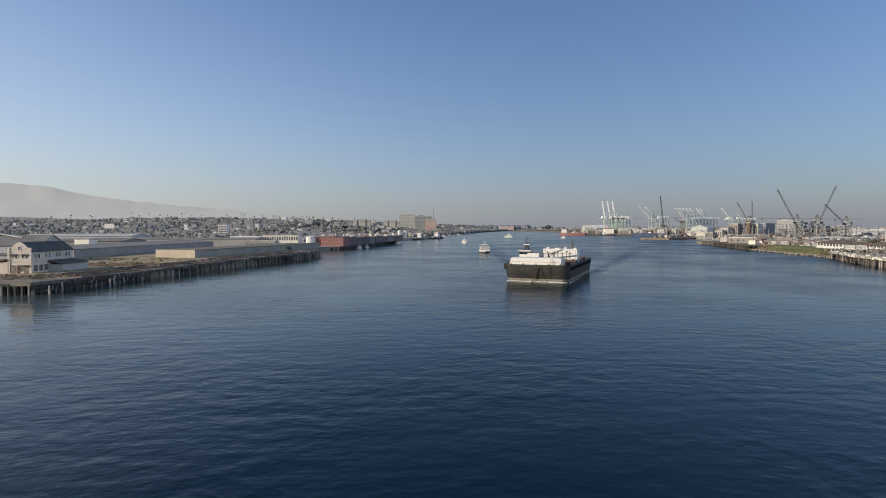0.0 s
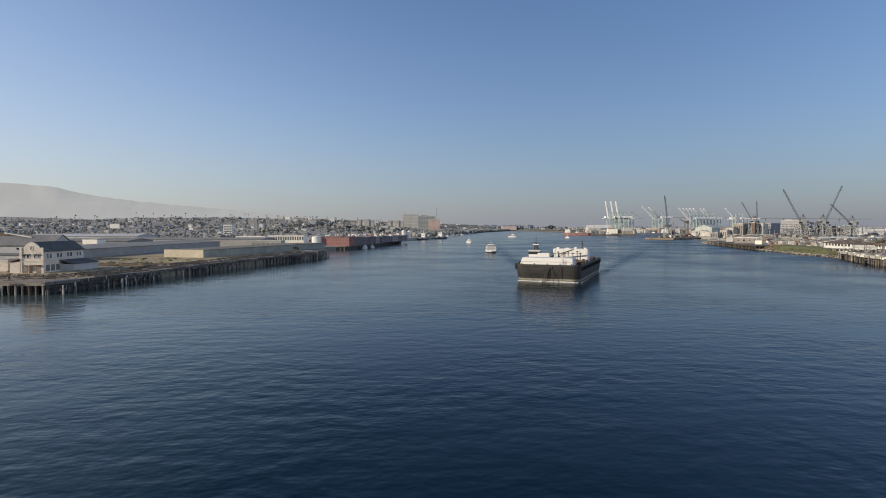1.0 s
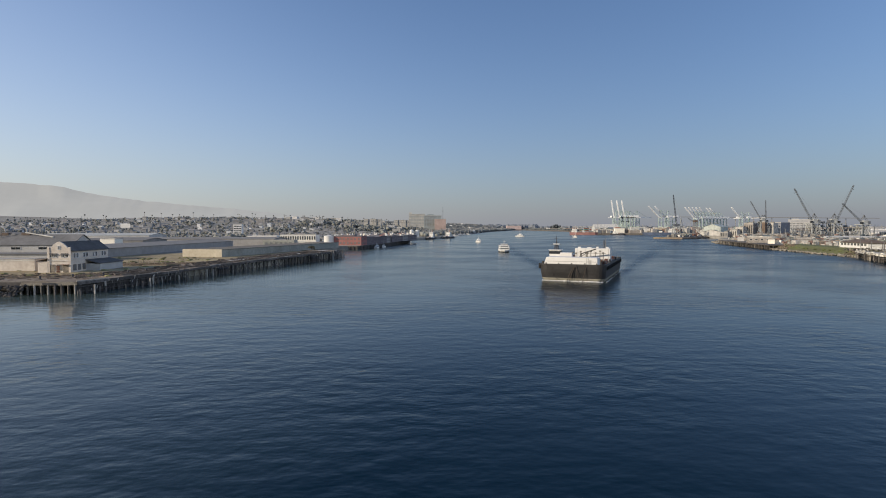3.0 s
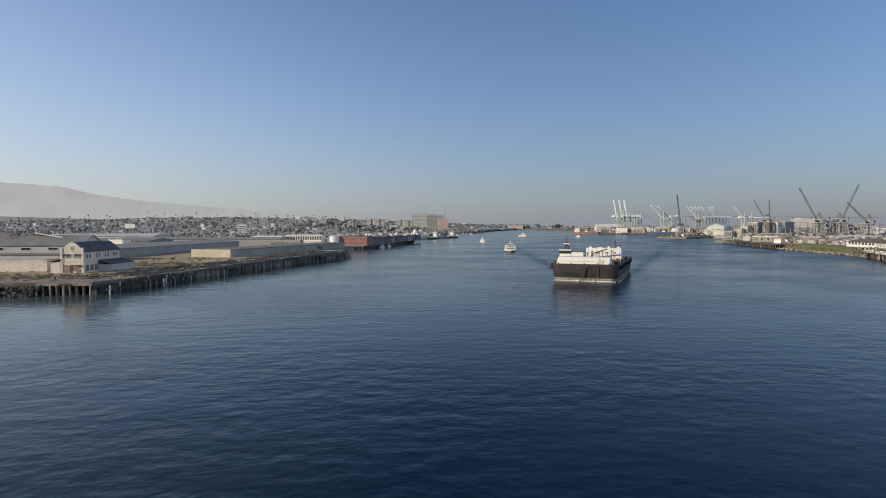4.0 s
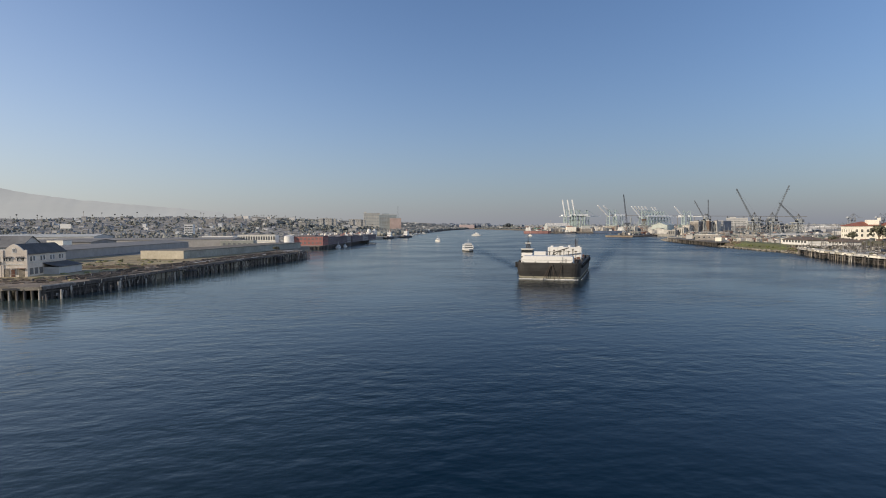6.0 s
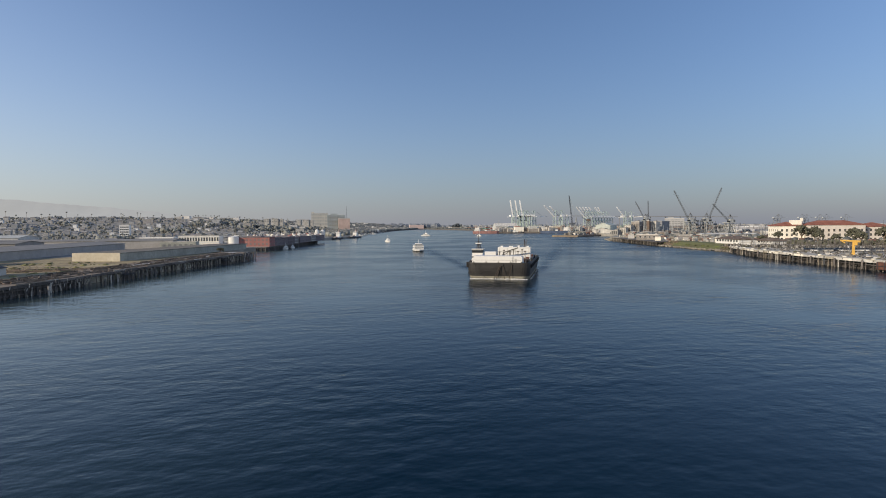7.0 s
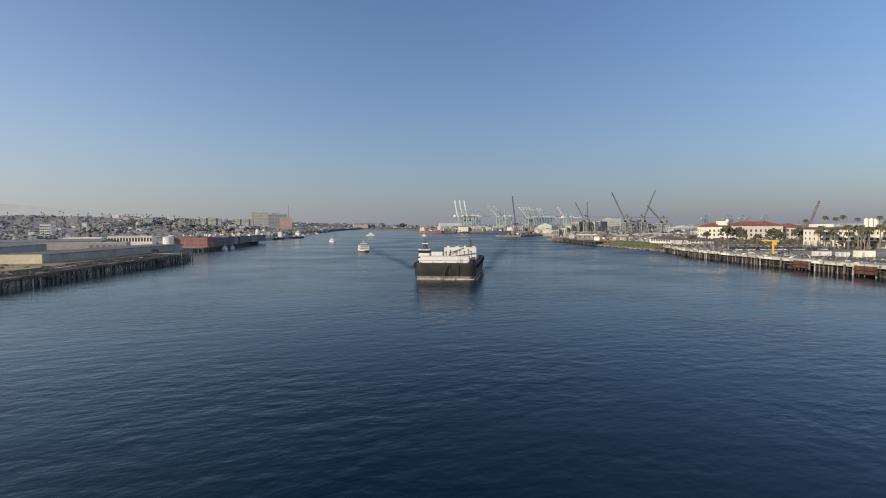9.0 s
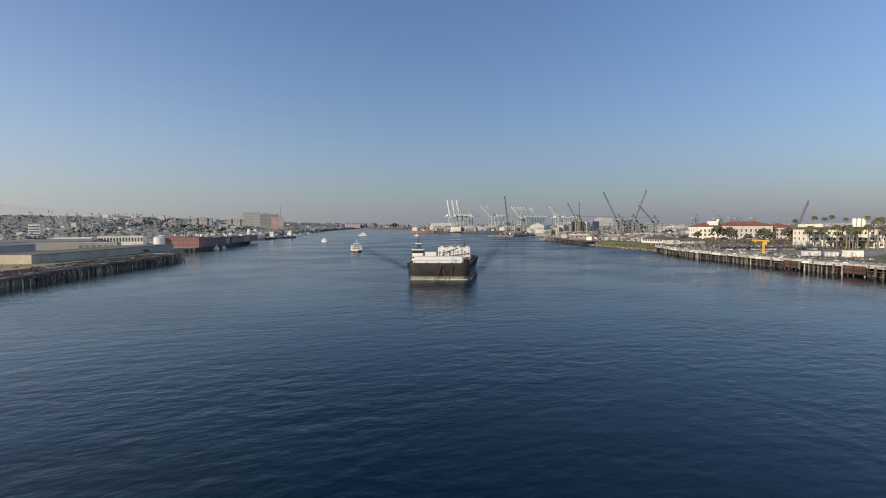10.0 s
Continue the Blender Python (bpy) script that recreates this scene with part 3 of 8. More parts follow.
# short south face: paired piles with arched knees under a pale cap
for i, (x, y) in enumerate(points_on(DECK_W[1:3], 1.85)):
    put("pile", UNITPILES[rng.choice((2, 1, 2, 3))], wharf_w, pose(x, y - 0.15, 0, 0, 0, rng.uniform(0, 20)) @ tall(2.9))
    put("pile", UNITPILES[0], wharf_w, pose(x + 0.3, y + 3.2, 0) @ tall(2.9))
part("name_board", Geo().box(-118.2, 157.3, 2.85, 3.6, 0.12, 0.5), DARKSTEEL, wharf_w, "dark board fixed to the wharf face")
# planked bulkhead along the east face, with pale piles driven before it
TARRED = mat("black_tarred_planks", (0.062, 0.056, 0.052), 0.9, 0, 0.55, 0.9, 0.2, 0.02, 0.5)
BULK = DECK_W[2:5]
line = points_on(BULK, 0.46)
boards = [Geo().box(0, 0, 0, 0.42, 0.14, h, 0).mesh("plank", TARRED) for h in (3.9, 4.05, 3.75)]
for i, (x, y) in enumerate(line[:-1]):
    if rng.random() < 0.06 and y > 185:
        continue
    u = math.degrees(math.atan2(line[i + 1][1] - y, line[i + 1][0] - x))
    put("plank", boards[rng.randrange(3)], wharf_w, pose(x - 0.35, y, -0.9 + rng.uniform(-0.1, 0.1), 0, rng.uniform(-1.5, 1.5), u))
for z in (0.7, 2.1):
    for a, b in zip(BULK, BULK[1:]):
        part("wale_timber", Geo().bar((a[0] - 0.05, a[1], z), (b[0] - 0.05, b[1], z), 0.25, 0.32), TIMBER, wharf_w)
for x, y in points_on(BULK, 2.4):
    put("pile", UNITPILES[rng.choice((0, 1, 0, 3, 0, 2))], wharf_w, pose(x + 0.3, y + rng.uniform(-0.4, 0.4), 0, 0, rng.uniform(-6, 6), rng.uniform(0, 360)) @ tall(rng.choice((1.1, 1.6, 2.2, 2.9))))
# open bents towards the outer end: rows of three piles under a cap
for i, (x, y) in enumerate(points_on(DECK_W[4:], 3.1)):
    z = along(DECK_Z, y) - 0.5
    for k, off in enumerate((0.0, 4.2, 9.0)):
        if k and rng.random() < 0.3:
            continue
        put("pile", UNITPILES[rng.choice((0, 1, 1, 2)) if k == 0 else rng.randrange(2)], wharf_w, pose(x - off + rng.uniform(-0.15, 0.15), y + off * 0.3 + rng.uniform(-0.3, 0.3), 0, 0, 0, rng.uniform(0, 30)) @ tall(z))
    part("cap_timber", Geo().bar((x - 11, y + 3.2, z - 0.15), (x + rng.uniform(0.3, 1.3), y - 0.2, z - 0.15), 0.34, 0.36), (TIMBER if rng.random() < 0.6 else GREYWOOD) if y < 280 or rng.random() < 0.4 else PALEPILE, wharf_w)
    if i % 2 and y > 226:
        part("knee", Geo().bar((x + 0.1, y, z - 1.5), (x + 0.3, y + 1.3, z - 0.1), 0.26, 0.28), GREYWOOD if i % 3 else PALEPILE, wharf_w)
    if rng.random() < 0.35:
        part("cross_brace", Geo().bar((x + 0.25, y, 0.5), (x + 0.5, y + 3.0, z - 0.3), 0.22, 0.26), TIMBER, wharf_w)
back = [(x - 5.2, y) for x, y, z in DECK_W[4:]]
for a, b in zip(back, back[1:]):
    part("retaining_wall", Geo().bar((*a, 1.2), (*b, 1.2), 0.4, 4.0), PALECON, wharf_w, "pale concrete wall behind the open piles")
for x, y in points_on(BULK, 1.5):
    if rng.random() < 0.45:
        part("broken_timber", Geo().bar((x + rng.uniform(0.5, 1.2), y, -0.5), (x + rng.uniform(0.2, 0.6), y + rng.gauss(0, 0.5), rng.uniform(0.8, 2.8)), 0.22, 0.26), [TIMBER, TIMBER, GREYWOOD, TIMBER, PALEPILE][rng.randrange(5)], wharf_w)
# short pale strips on bulkhead and bents, sunlit pile tops as light wood
for x, y in points_on([(-110, 160), (-103, 185), (-100, 203), (-96, 219), (-91, 240), (-84.5, 262)], 0.95):
    if rng.random() < 0.6:
        z = rng.uniform(0.6, 2.6)
        part("split_board", Geo().bar((x + 0.45, y, z), (x + 0.5 + rng.uniform(-0.1, 0.2), y + rng.gauss(0, 0.15), z + rng.uniform(0.4, 1.3)), rng.uniform(0.12, 0.26), 0.1), [PALEPILE, GREYWOOD, PALEPILE][rng.randrange(3)], wharf_w)
# ragged outer end of the wharf: leaning, broken timbers
for i in range(38):
    y = rng.uniform(300, 350)
    x = along(((287, -77), (318, -67.5), (346, -64.5), (352, -64.5)), y) + rng.uniform(0.3, 2.2)
    z1 = rng.uniform(2.0, 5.0)
    part("broken_timber", Geo().bar((x, y, -0.6), (x + rng.uniform(-1.6, 1.2), y + rng.uniform(-2.0, 2.0), z1), 0.24, 0.28), [TIMBER, GREYWOOD, PALEPILE, GREYWOOD][i % 4], wharf_w)
# piles that stand free before the deck
OUTER = [(-108, 155), (-101, 174), (-97.5, 198), (-94, 222), (-88, 243), (-81, 265), (-74, 288), (-64.5, 318), (-61.5, 350)]
for x, y in points_on(OUTER, 4.2):
    if rng.random() < 0.4:
        put("pile", STUBS[rng.choice((0, 1, 2, 3)) if y > 224 else rng.choice((2, 2, 3))], wharf_w, pose(x + rng.uniform(-0.8, 0.8), y + rng.uniform(-0.8, 0.8), 0, 0, 0, rng.uniform(0, 360)))
for x, y in ((-94.5, 223), (-93.5, 226), (-72.5, 299), (-71.5, 302)):
    d = thing("mooring_dolphin", pose(x, y, 0), "tarred timbers lashed together standing in the water", "dolphin", "mooring dolphins")
    for i in range(9):
        a = i * 2.4
        put("dolphin_timber", STUBS[i % 2], d, pose(math.cos(a) * 0.42 * math.sqrt(i), math.sin(a) * 0.42 * math.sqrt(i), 0.2))
    part("lashing", Geo().tube((0, 0, 2.1), (0, 0, 2.5), 1.4, 1.4, 12), DARKSTEEL, d)
# tumbled dark stones below the yard, west of the wharf head
g = Geo()
for i in range(1300):
    x = rng.uniform(-230, -124.5)
    k = rng.random()
    g.clump((x, 157 + (x + 126) * 0.055 - 4.5 * k + rng.uniform(-0.4, 0.4), 2.7 - 2.9 * k), rng.triangular(0.2, 0.85, 0.35), rng, 0.75, 5)
solo("revetment", g, mat("dark_wet_stone", (0.075, 0.068, 0.062), 0.85, 0, 0.4, 1.5, 0.3, 0.02, 0.35, True), "dark tumbled stones sloping into the water", "stones", "stuff")

g = Geo()
g.prism([(-300, 164.5), (-140, 171.5), (-127.5, 175.5), (-118.5, 192), (-117.5, 206), (-110.5, 241), (-82.5, 348), (-87, 358), (-102, 362), (-160, 340), (-205, 300), (-300, 240)], 3.30, 3.46)
solo("yard_west", g, SAND, "dry sandy yard with sparse yellow weeds", "ground", "structure")
g = Geo()
strip = [(-99.5, 240), (-92, 265), (-84.5, 289), (-75, 320), (-71.5, 346)]
top = [(x, y, along(DECK_Z, y) + 0.06) for x, y in strip] + [(x - 4.5, y, along(DECK_Z, y) + 0.06) for x, y in strip]
g.add(top + [(x, y, z - 0.1) for x, y, z in top], [f for i in range(4) for f in ((i, i + 1, 6 + i, 5 + i), (i, 10 + i, 11 + i, i + 1), (5 + i, 6 + i, 16 + i, 15 + i))])
solo("quay_strip", g, CONCRETE, "pale worn concrete strip along the wharf", "pavement", "structure")

# low weeds and rubble on the sand
g = Geo()
for i in range(420):
    k = rng.random()
    x = rng.uniform(-200, -112)
    y = rng.uniform(174, 250) if k < 0.6 else rng.uniform(225, 285)
    if -147 < x < -130 and 186 < y < 225:
        continue
    g.clump((x, y, 3.55), rng.choice((0.3, 0.4, 0.6, 1.3)), rng, 0.35, 6)
solo("weeds", g, mat("dry_weeds", (0.2, 0.19, 0.08), 0.95, 0, 0.4, 4, 0.5, 0, 0.5, True), "dry scattered weeds on the sand", "weeds", "stuff")
g = Geo()
for i in range(520):
    x, y = rng.uniform(-175, -112), rng.triangular(164, 192, 176)
    g.box(x, y, 3.44, rng.triangular(0.3, 4.5, 0.8), rng.uniform(0.1, 0.5), rng.triangular(0.08, 0.4, 0.12), rng.gauss(0.1, 0.6))
for i in range(120):
    x = rng.uniform(-140, -112)
    g.box(x, 236 + rng.uniform(-9, 6), 3.44, rng.uniform(1.5, 7), rng.uniform(0.2, 0.5), rng.uniform(0.15, 0.6), rng.gauss(0.05, 0.2))
for i in range(420):
    k = rng.random()
    y = 182 + 150 * k
    x = along(((182, -106), (219, -97), (262, -86), (318, -68), (346, -65)), y) - rng.uniform(0.8, 17)
    g.box(x, y, along(DECK_Z, y), rng.uniform(0.15, 0.45), rng.uniform(1.0, 8.5), rng.uniform(0.08, 0.45), -0.28 + rng.gauss(0, 0.15))
solo("rubble", g, mat("rubble_and_boards", (0.16, 0.125, 0.095), 0.95, 0, 0.4, 3, 0.4, 0, 0.6, True), "heaps of broken boards and rubble by the wharf edge", "rubble", "stuff")
for i, (x, y) in enumerate(points_on([(-128, 168), (-113, 184), (-110, 196)], 8.5)):
    b = solo("bollard", Geo().tube((0, 0, 0), (0, 0, 0.7), 0.3, 0.26, 8).tube((0, 0, 0.7), (0, 0, 0.95), 0.38, 0.3, 8), DARKSTEEL, "short dark mooring bollard on the wharf", "bollard", "", "wharf bollards")
    b.location = (x, y, 3.5)
f = thing("timber_fence", pose(0, 0, 3.5), "low pale timber rail fence across the wharf", "fence")
pts = points_on([(-134, 236), (-118, 230)], 3.0)
for x, y in pts:
    part("post", Geo().box(x, y, -0.05, 0.2, 0.2, 1.7), GREYWOOD, f)
for z in (0.8, 1.6):
    part("rail", Geo().bar((*pts[0], z), (*pts[-1], z), 0.1, 0.14), GREYWOOD, f)

# ---------------- west bank: gabled two-storey house ----------------
def gabled_house():
    t = thing("harbour_house", pose(-138.6, 204.5, 3.45, 0, 0, 0.5), "old cream stucco two-storey house with dark roof and curved gable", "house")
    w, d, h = 7.4, 22.5, 7.7
    part("wall", gable_walls(w, d, 0, h, 2.9), STUCCO, t)
    part("roof", gable_roof(w, d - 0.6, h, 2.9, 0.5), DARKROOF, t)
    foot = [(-3.8, 0), (3.8, 0), (3.8, 8.3), (3.3, 8.6), (2.9, 8.7), (1.9, 9.8), (1.0, 10.5), (0, 10.9), (-1.0, 10.5), (-1.9, 9.8), (-2.9, 8.7), (-3.3, 8.6), (-3.8, 8.3)]
    g = Geo()
    n = len(foot)
    g.add([(x, -d / 2 - 0.45, z) for x, z in foot] + [(x, -d / 2 + 0.05, z) for x, z in foot], [tuple(range(n)), tuple(range(2 * n - 1, n - 1, -1))] + [(i, n + i, n + (i + 1) % n, (i + 1) % n) for i in range(n)])
    part("gable_front", g, STUCCO, t)
    wm = window_meshes(0.85, 1.3, GLASS)
    for x in (-2.6, -1.2, 1.2, 2.6):
        window_row(t, wm, (x, -d / 2 - 0.47), (x + 0.01, -d / 2 - 0.47), 1, 5.2, 0)
        part("awning", Geo().prism([(x - 0.6, -d / 2 - 1.0), (x + 0.6, -d / 2 - 1.0), (x + 0.6, -d / 2 - 0.45), (x - 0.6, -d / 2 - 0.45)], 6.3, 6.75, [(x - 0.55, -d / 2 - 0.6), (x + 0.55, -d / 2 - 0.6), (x + 0.55, -d / 2 - 0.46), (x - 0.55, -d / 2 - 0.46)]), DARKROOF, t)
    wa = window_meshes(0.7, 1.2, HAZEGLASS)
    window_row(t, wa, (-0.1, -d / 2 - 0.47), (0.1, -d / 2 - 0.47), 1, 8.0, 0)
    ws = window_meshes(1.0, 1.5, GLASS)
    for k in range(4):
        for q in (-0.85, 0.85):
            yy = -d / 2 + 2.6 + 5.6 * k + q
            window_row(t, ws, (w / 2 + 0.03, yy), (w / 2 + 0.03, yy + 0.01), 1, 5.0, radians(90))
    wg = window_meshes(1.5, 1.9, HAZEGLASS, GREYWOOD)
    window_row(t, wg, (-3.6, -d / 2 - 0.47), (3.6, -d / 2 - 0.47), 3, 0.7, 0)
    window_row(t, wg, (w / 2 + 0.03, -d / 2 + 0.5), (w / 2 + 0.03, -d / 2 + 8.5), 3, 0.6, radians(90))
    part("string_course", Geo().box(0, -d / 2 - 0.5, 4.0, w + 0.5, 0.25, 0.3).box(w / 2 + 0.06, 0, 4.4, 0.2, d, 0.2), PALECON, t)
    for s in (-1, 1):
        part("corner_pier", Geo().box(s * 3.6, -d / 2 - 0.5, 0, 0.8, 0.35, 8.9, 0, 0.1), STUCCO, t)
    for x, w2, z2, mm in ((-2.4, 1.5, 2.3, GREYWOOD), (-0.5, 1.1, 2.2, RUST), (2.2, 1.9, 2.5, GREYWOOD)):
        part("boarded_opening", Geo().box(x, -d / 2 - 0.5, 0.05, w2, 0.12, z2).box(x, -d / 2 - 0.53, z2 + 0.05, w2 + 0.3, 0.16, 0.2), mm, t)
    part("sagging_awning", Geo().box(2.2, -d / 2 - 1.0, 2.75, 2.6, 1.1, 0.1), RUST, t)
    # lean-to on the water side
    g = Geo()
    a, b, y0, y1 = 3.7, 9.0, -3.2, 12.5
    g.add([(a, y0, 3.9), (b, y0, 2.5), (b, y1, 2.5), (a, y1, 3.9), (a, y0, 4.1), (b, y0, 2.7), (b, y1, 2.7), (a, y1, 4.1)], [(3, 2, 1, 0), (4, 5, 6, 7), (0, 1, 5, 4), (1, 2, 6, 5), (2, 3, 7, 6), (3, 0, 4, 7)])
    part("lean_to_roof", g, DARKROOF, t)
    part("lean_to_wall", Geo().prism([(3.75, -2.9), (8.7, -2.9), (8.7, 12.2), (3.75, 12.2)], 0, 2.5), LIGHTGREY, t)
    # low annex on the land side
    part("annex_wall", Geo().prism([(-7.2, -12), (-3.85, -12), (-3.85, -4), (-7.2, -4)], 0, 3.9), STUCCO, t)
    part("annex_roof", Geo().add([(-7.5, -12.4, 3.9), (-3.85, -12.4, 4.8), (-3.85, -3.6, 4.8), (-7.5, -3.6, 3.9), (-7.5, -12.4, 4.1), (-3.85, -12.4, 5.0), (-3.85, -3.6, 5.0), (-7.5, -3.6, 4.1)], [(3, 2, 1, 0), (4, 5, 6, 7), (0, 1, 5, 4), (1, 2, 6, 5), (2, 3, 7, 6), (3, 0, 4, 7)]), BROWNROOF, t)


gabled_house()
t = block("long_low_store", -196, 206, 3.45, 86, 12, 4.1, 1.5, STUCCO, CONCRETE, "long low cream store with a flat roof", "building", 0.3)
part("band", Geo().box(0, -6.05, 3.6, 86.2, 0.15, 0.3), PALECON, t)

# blue-grey warehouse behind the house
t = thing("grey_warehouse", pose(-240, 268, 3.45, 0, 0, 2), "long grey warehouse with blue-grey roof and small windows", "warehouse")
part("wall", gable_walls(18, 124, 0, 7.7, 4.6), LIGHTGREY, t).rotation_euler = (0, 0, radians(90))
part("roof", gable_roof(18, 124, 7.7, 4.6), BLUEGREY, t).rotation_euler = (0, 0, radians(90))
window_row(t, window_meshes(4.2, 1.1), (-55, -9.03), (55, -9.03), 9, 5.4, 0)
part("ventilator", Geo().box(0, 0, 12.0, 70, 1.6, 0.9), GREYSHEET, t)
for x in (13, 26, 36):
    part("duct_plinth", Geo().box(x, 0, 12.1, 4, 2.2, 1.3), BROWNROOF, t)
    part("roof_duct", Geo().path([(x, 0, 13), (x, 0, 15.0), (x - 0.8, 0, 15.9), (x - 2.0, 0, 16.2), (x - 3.0, 0, 15.6)], 0.32, 8), LIGHTGREY, t)
part("white_pipe", Geo().tube((36, -1, 13.4), (50, -3, 11.2), 0.35, 0.35, 8), PALECON, t)
# lower lean-to roof before it
t = shed("side_shed", -236, 246, 3.45, 124, 14, 4.0, 0.4, 2, LIGHTGREY, BLUEGREY, "low blue-grey roofed side shed", "shed")

# white block by the town road
block("white_store", -203, 338, 3.45, 9, 8, 8.6, -4, OFFWHITE, CONCRETE, "small off-white store with flat roof", "building")
for (x, y, w, d, h, r, a, wm, rm, lab) in (
        (-190, 368, 158, 34, 4.6, 1.6, -94.5, SHEDWALL, GREYSHEET, "long dark walled transit shed with grey roof"),
        (-285, 430, 130, 34, 6.0, 1.6, -3, GREYSHEET, BLUEGREY, "wide blue-grey warehouse beside the yard"),
        (-300, 345, 60, 30, 6.5, 2.2, 3, LIGHTGREY, DARKROOF, "dark roofed warehouse beside the yard"),
        (-210, 480, 150, 28, 6.0, 1.2, -6, SHEDWALL, GREYSHEET, "long dark roofed warehouse behind the transit shed")):
    s = shed("warehouse", x, y, 3.45, d, w, h, r, a + 90, wm, rm, lab, "warehouse", "town warehouses")

# long transit shed with the beige end wall
t = thing("transit_shed", pose(-129.2, 291.6, 3.45, 0, 0, -17), "long grey transit shed with a beige end wall", "warehouse")
W, LEN, HT = 24.6, 138, 3.9
part("end_wall", Geo().box(0, -0.2, 0, W, 0.4, HT + 0.25), BEIGE, t, "plain beige end wall")
TRANSITGREY = mat("weathered_grey_green_sheet", (0.3, 0.305, 0.27), 0.8, 0, 0.2, 7, 1.2)
part("wall", Geo().box(0, LEN / 2 + 0.05, 0, W - 0.2, LEN, HT - 0.1), TRANSITGREY, t)
part("roof", Geo().box(0, LEN / 2 + 0.1, HT - 0.1, W + 0.3, LEN + 0.2, 0.25), DARKROOF, t)
part("parapet", Geo().bar((W / 2 + 0.1, 0, HT + 0.2), (W / 2 + 0.1, LEN, HT + 0.2), 0.2, 0.25), TRANSITGREY, t)
for i in range(16):
    part("roof_rib", Geo().box(0, 4 + i * 8.4, HT + 0.15, W, 0.18, 0.12), BLUEGREY, t)
for i in range(9):
    part("sliding_door", Geo().box(W / 2 - 0.1, 10 + i * 14, 0.05, 0.06, 4, 3.1), TRANSITGREY, t)

# office with the arcade of windows, white tank, red quay house
t = block("arcade_office", -123, 492, 3.45, 32, 14, 8.8, -3, OFFWHITE, CONCRETE, "cream two-storey office with a row of tall windows", "building")
window_row(t, window_meshes(1.2, 3.0), (-16, -7.03), (16, -7.03), 15, 4.6, 0)
part("cornice", Geo().box(0, -7.1, 8.1, 32.6, 0.3, 0.5).box(0, -7.1, 3.2, 32.6, 0.2, 0.4), WHITE, t)
t = block("arcade_store", -131, 455, 3.45, 26, 10, 5.0, -3, TRANSITGREY, CONCRETE, "low olive-cream store with an arcade of openings", "building", 0.4)
window_row(t, window_meshes(2.0, 2.6, HAZEGLASS, TRANSITGREY), (-12, -5.03), (12, -5.03), 6, 0.6, 0)
t = block("white_roofed_store", -165, 525, 3.45, 28, 12, 7.0, -3, LIGHTGREY, WHITE, "low store with a white flat roof", "building", 0.8)
t = thing("storage_tank", pose(-94, 474, 3.45), "white cylindrical storage tank beside the red quay house", "tank")
part("shell", Geo().tube((0, 0, 0), (0, 0, 8.0), 4.2, 4.2, 28), WHITE, t)
part("roof", Geo().tube((0, 0, 8.0), (0, 0, 8.9), 4.3, 0.5, 28), WHITE, t)
part("ladder", Geo().bar((4.3, -0.2, 0), (4.3, -0.2, 8.6), 0.08).bar((4.3, 0.2, 0), (4.3, 0.2, 8.6), 0.08), STEEL, t)


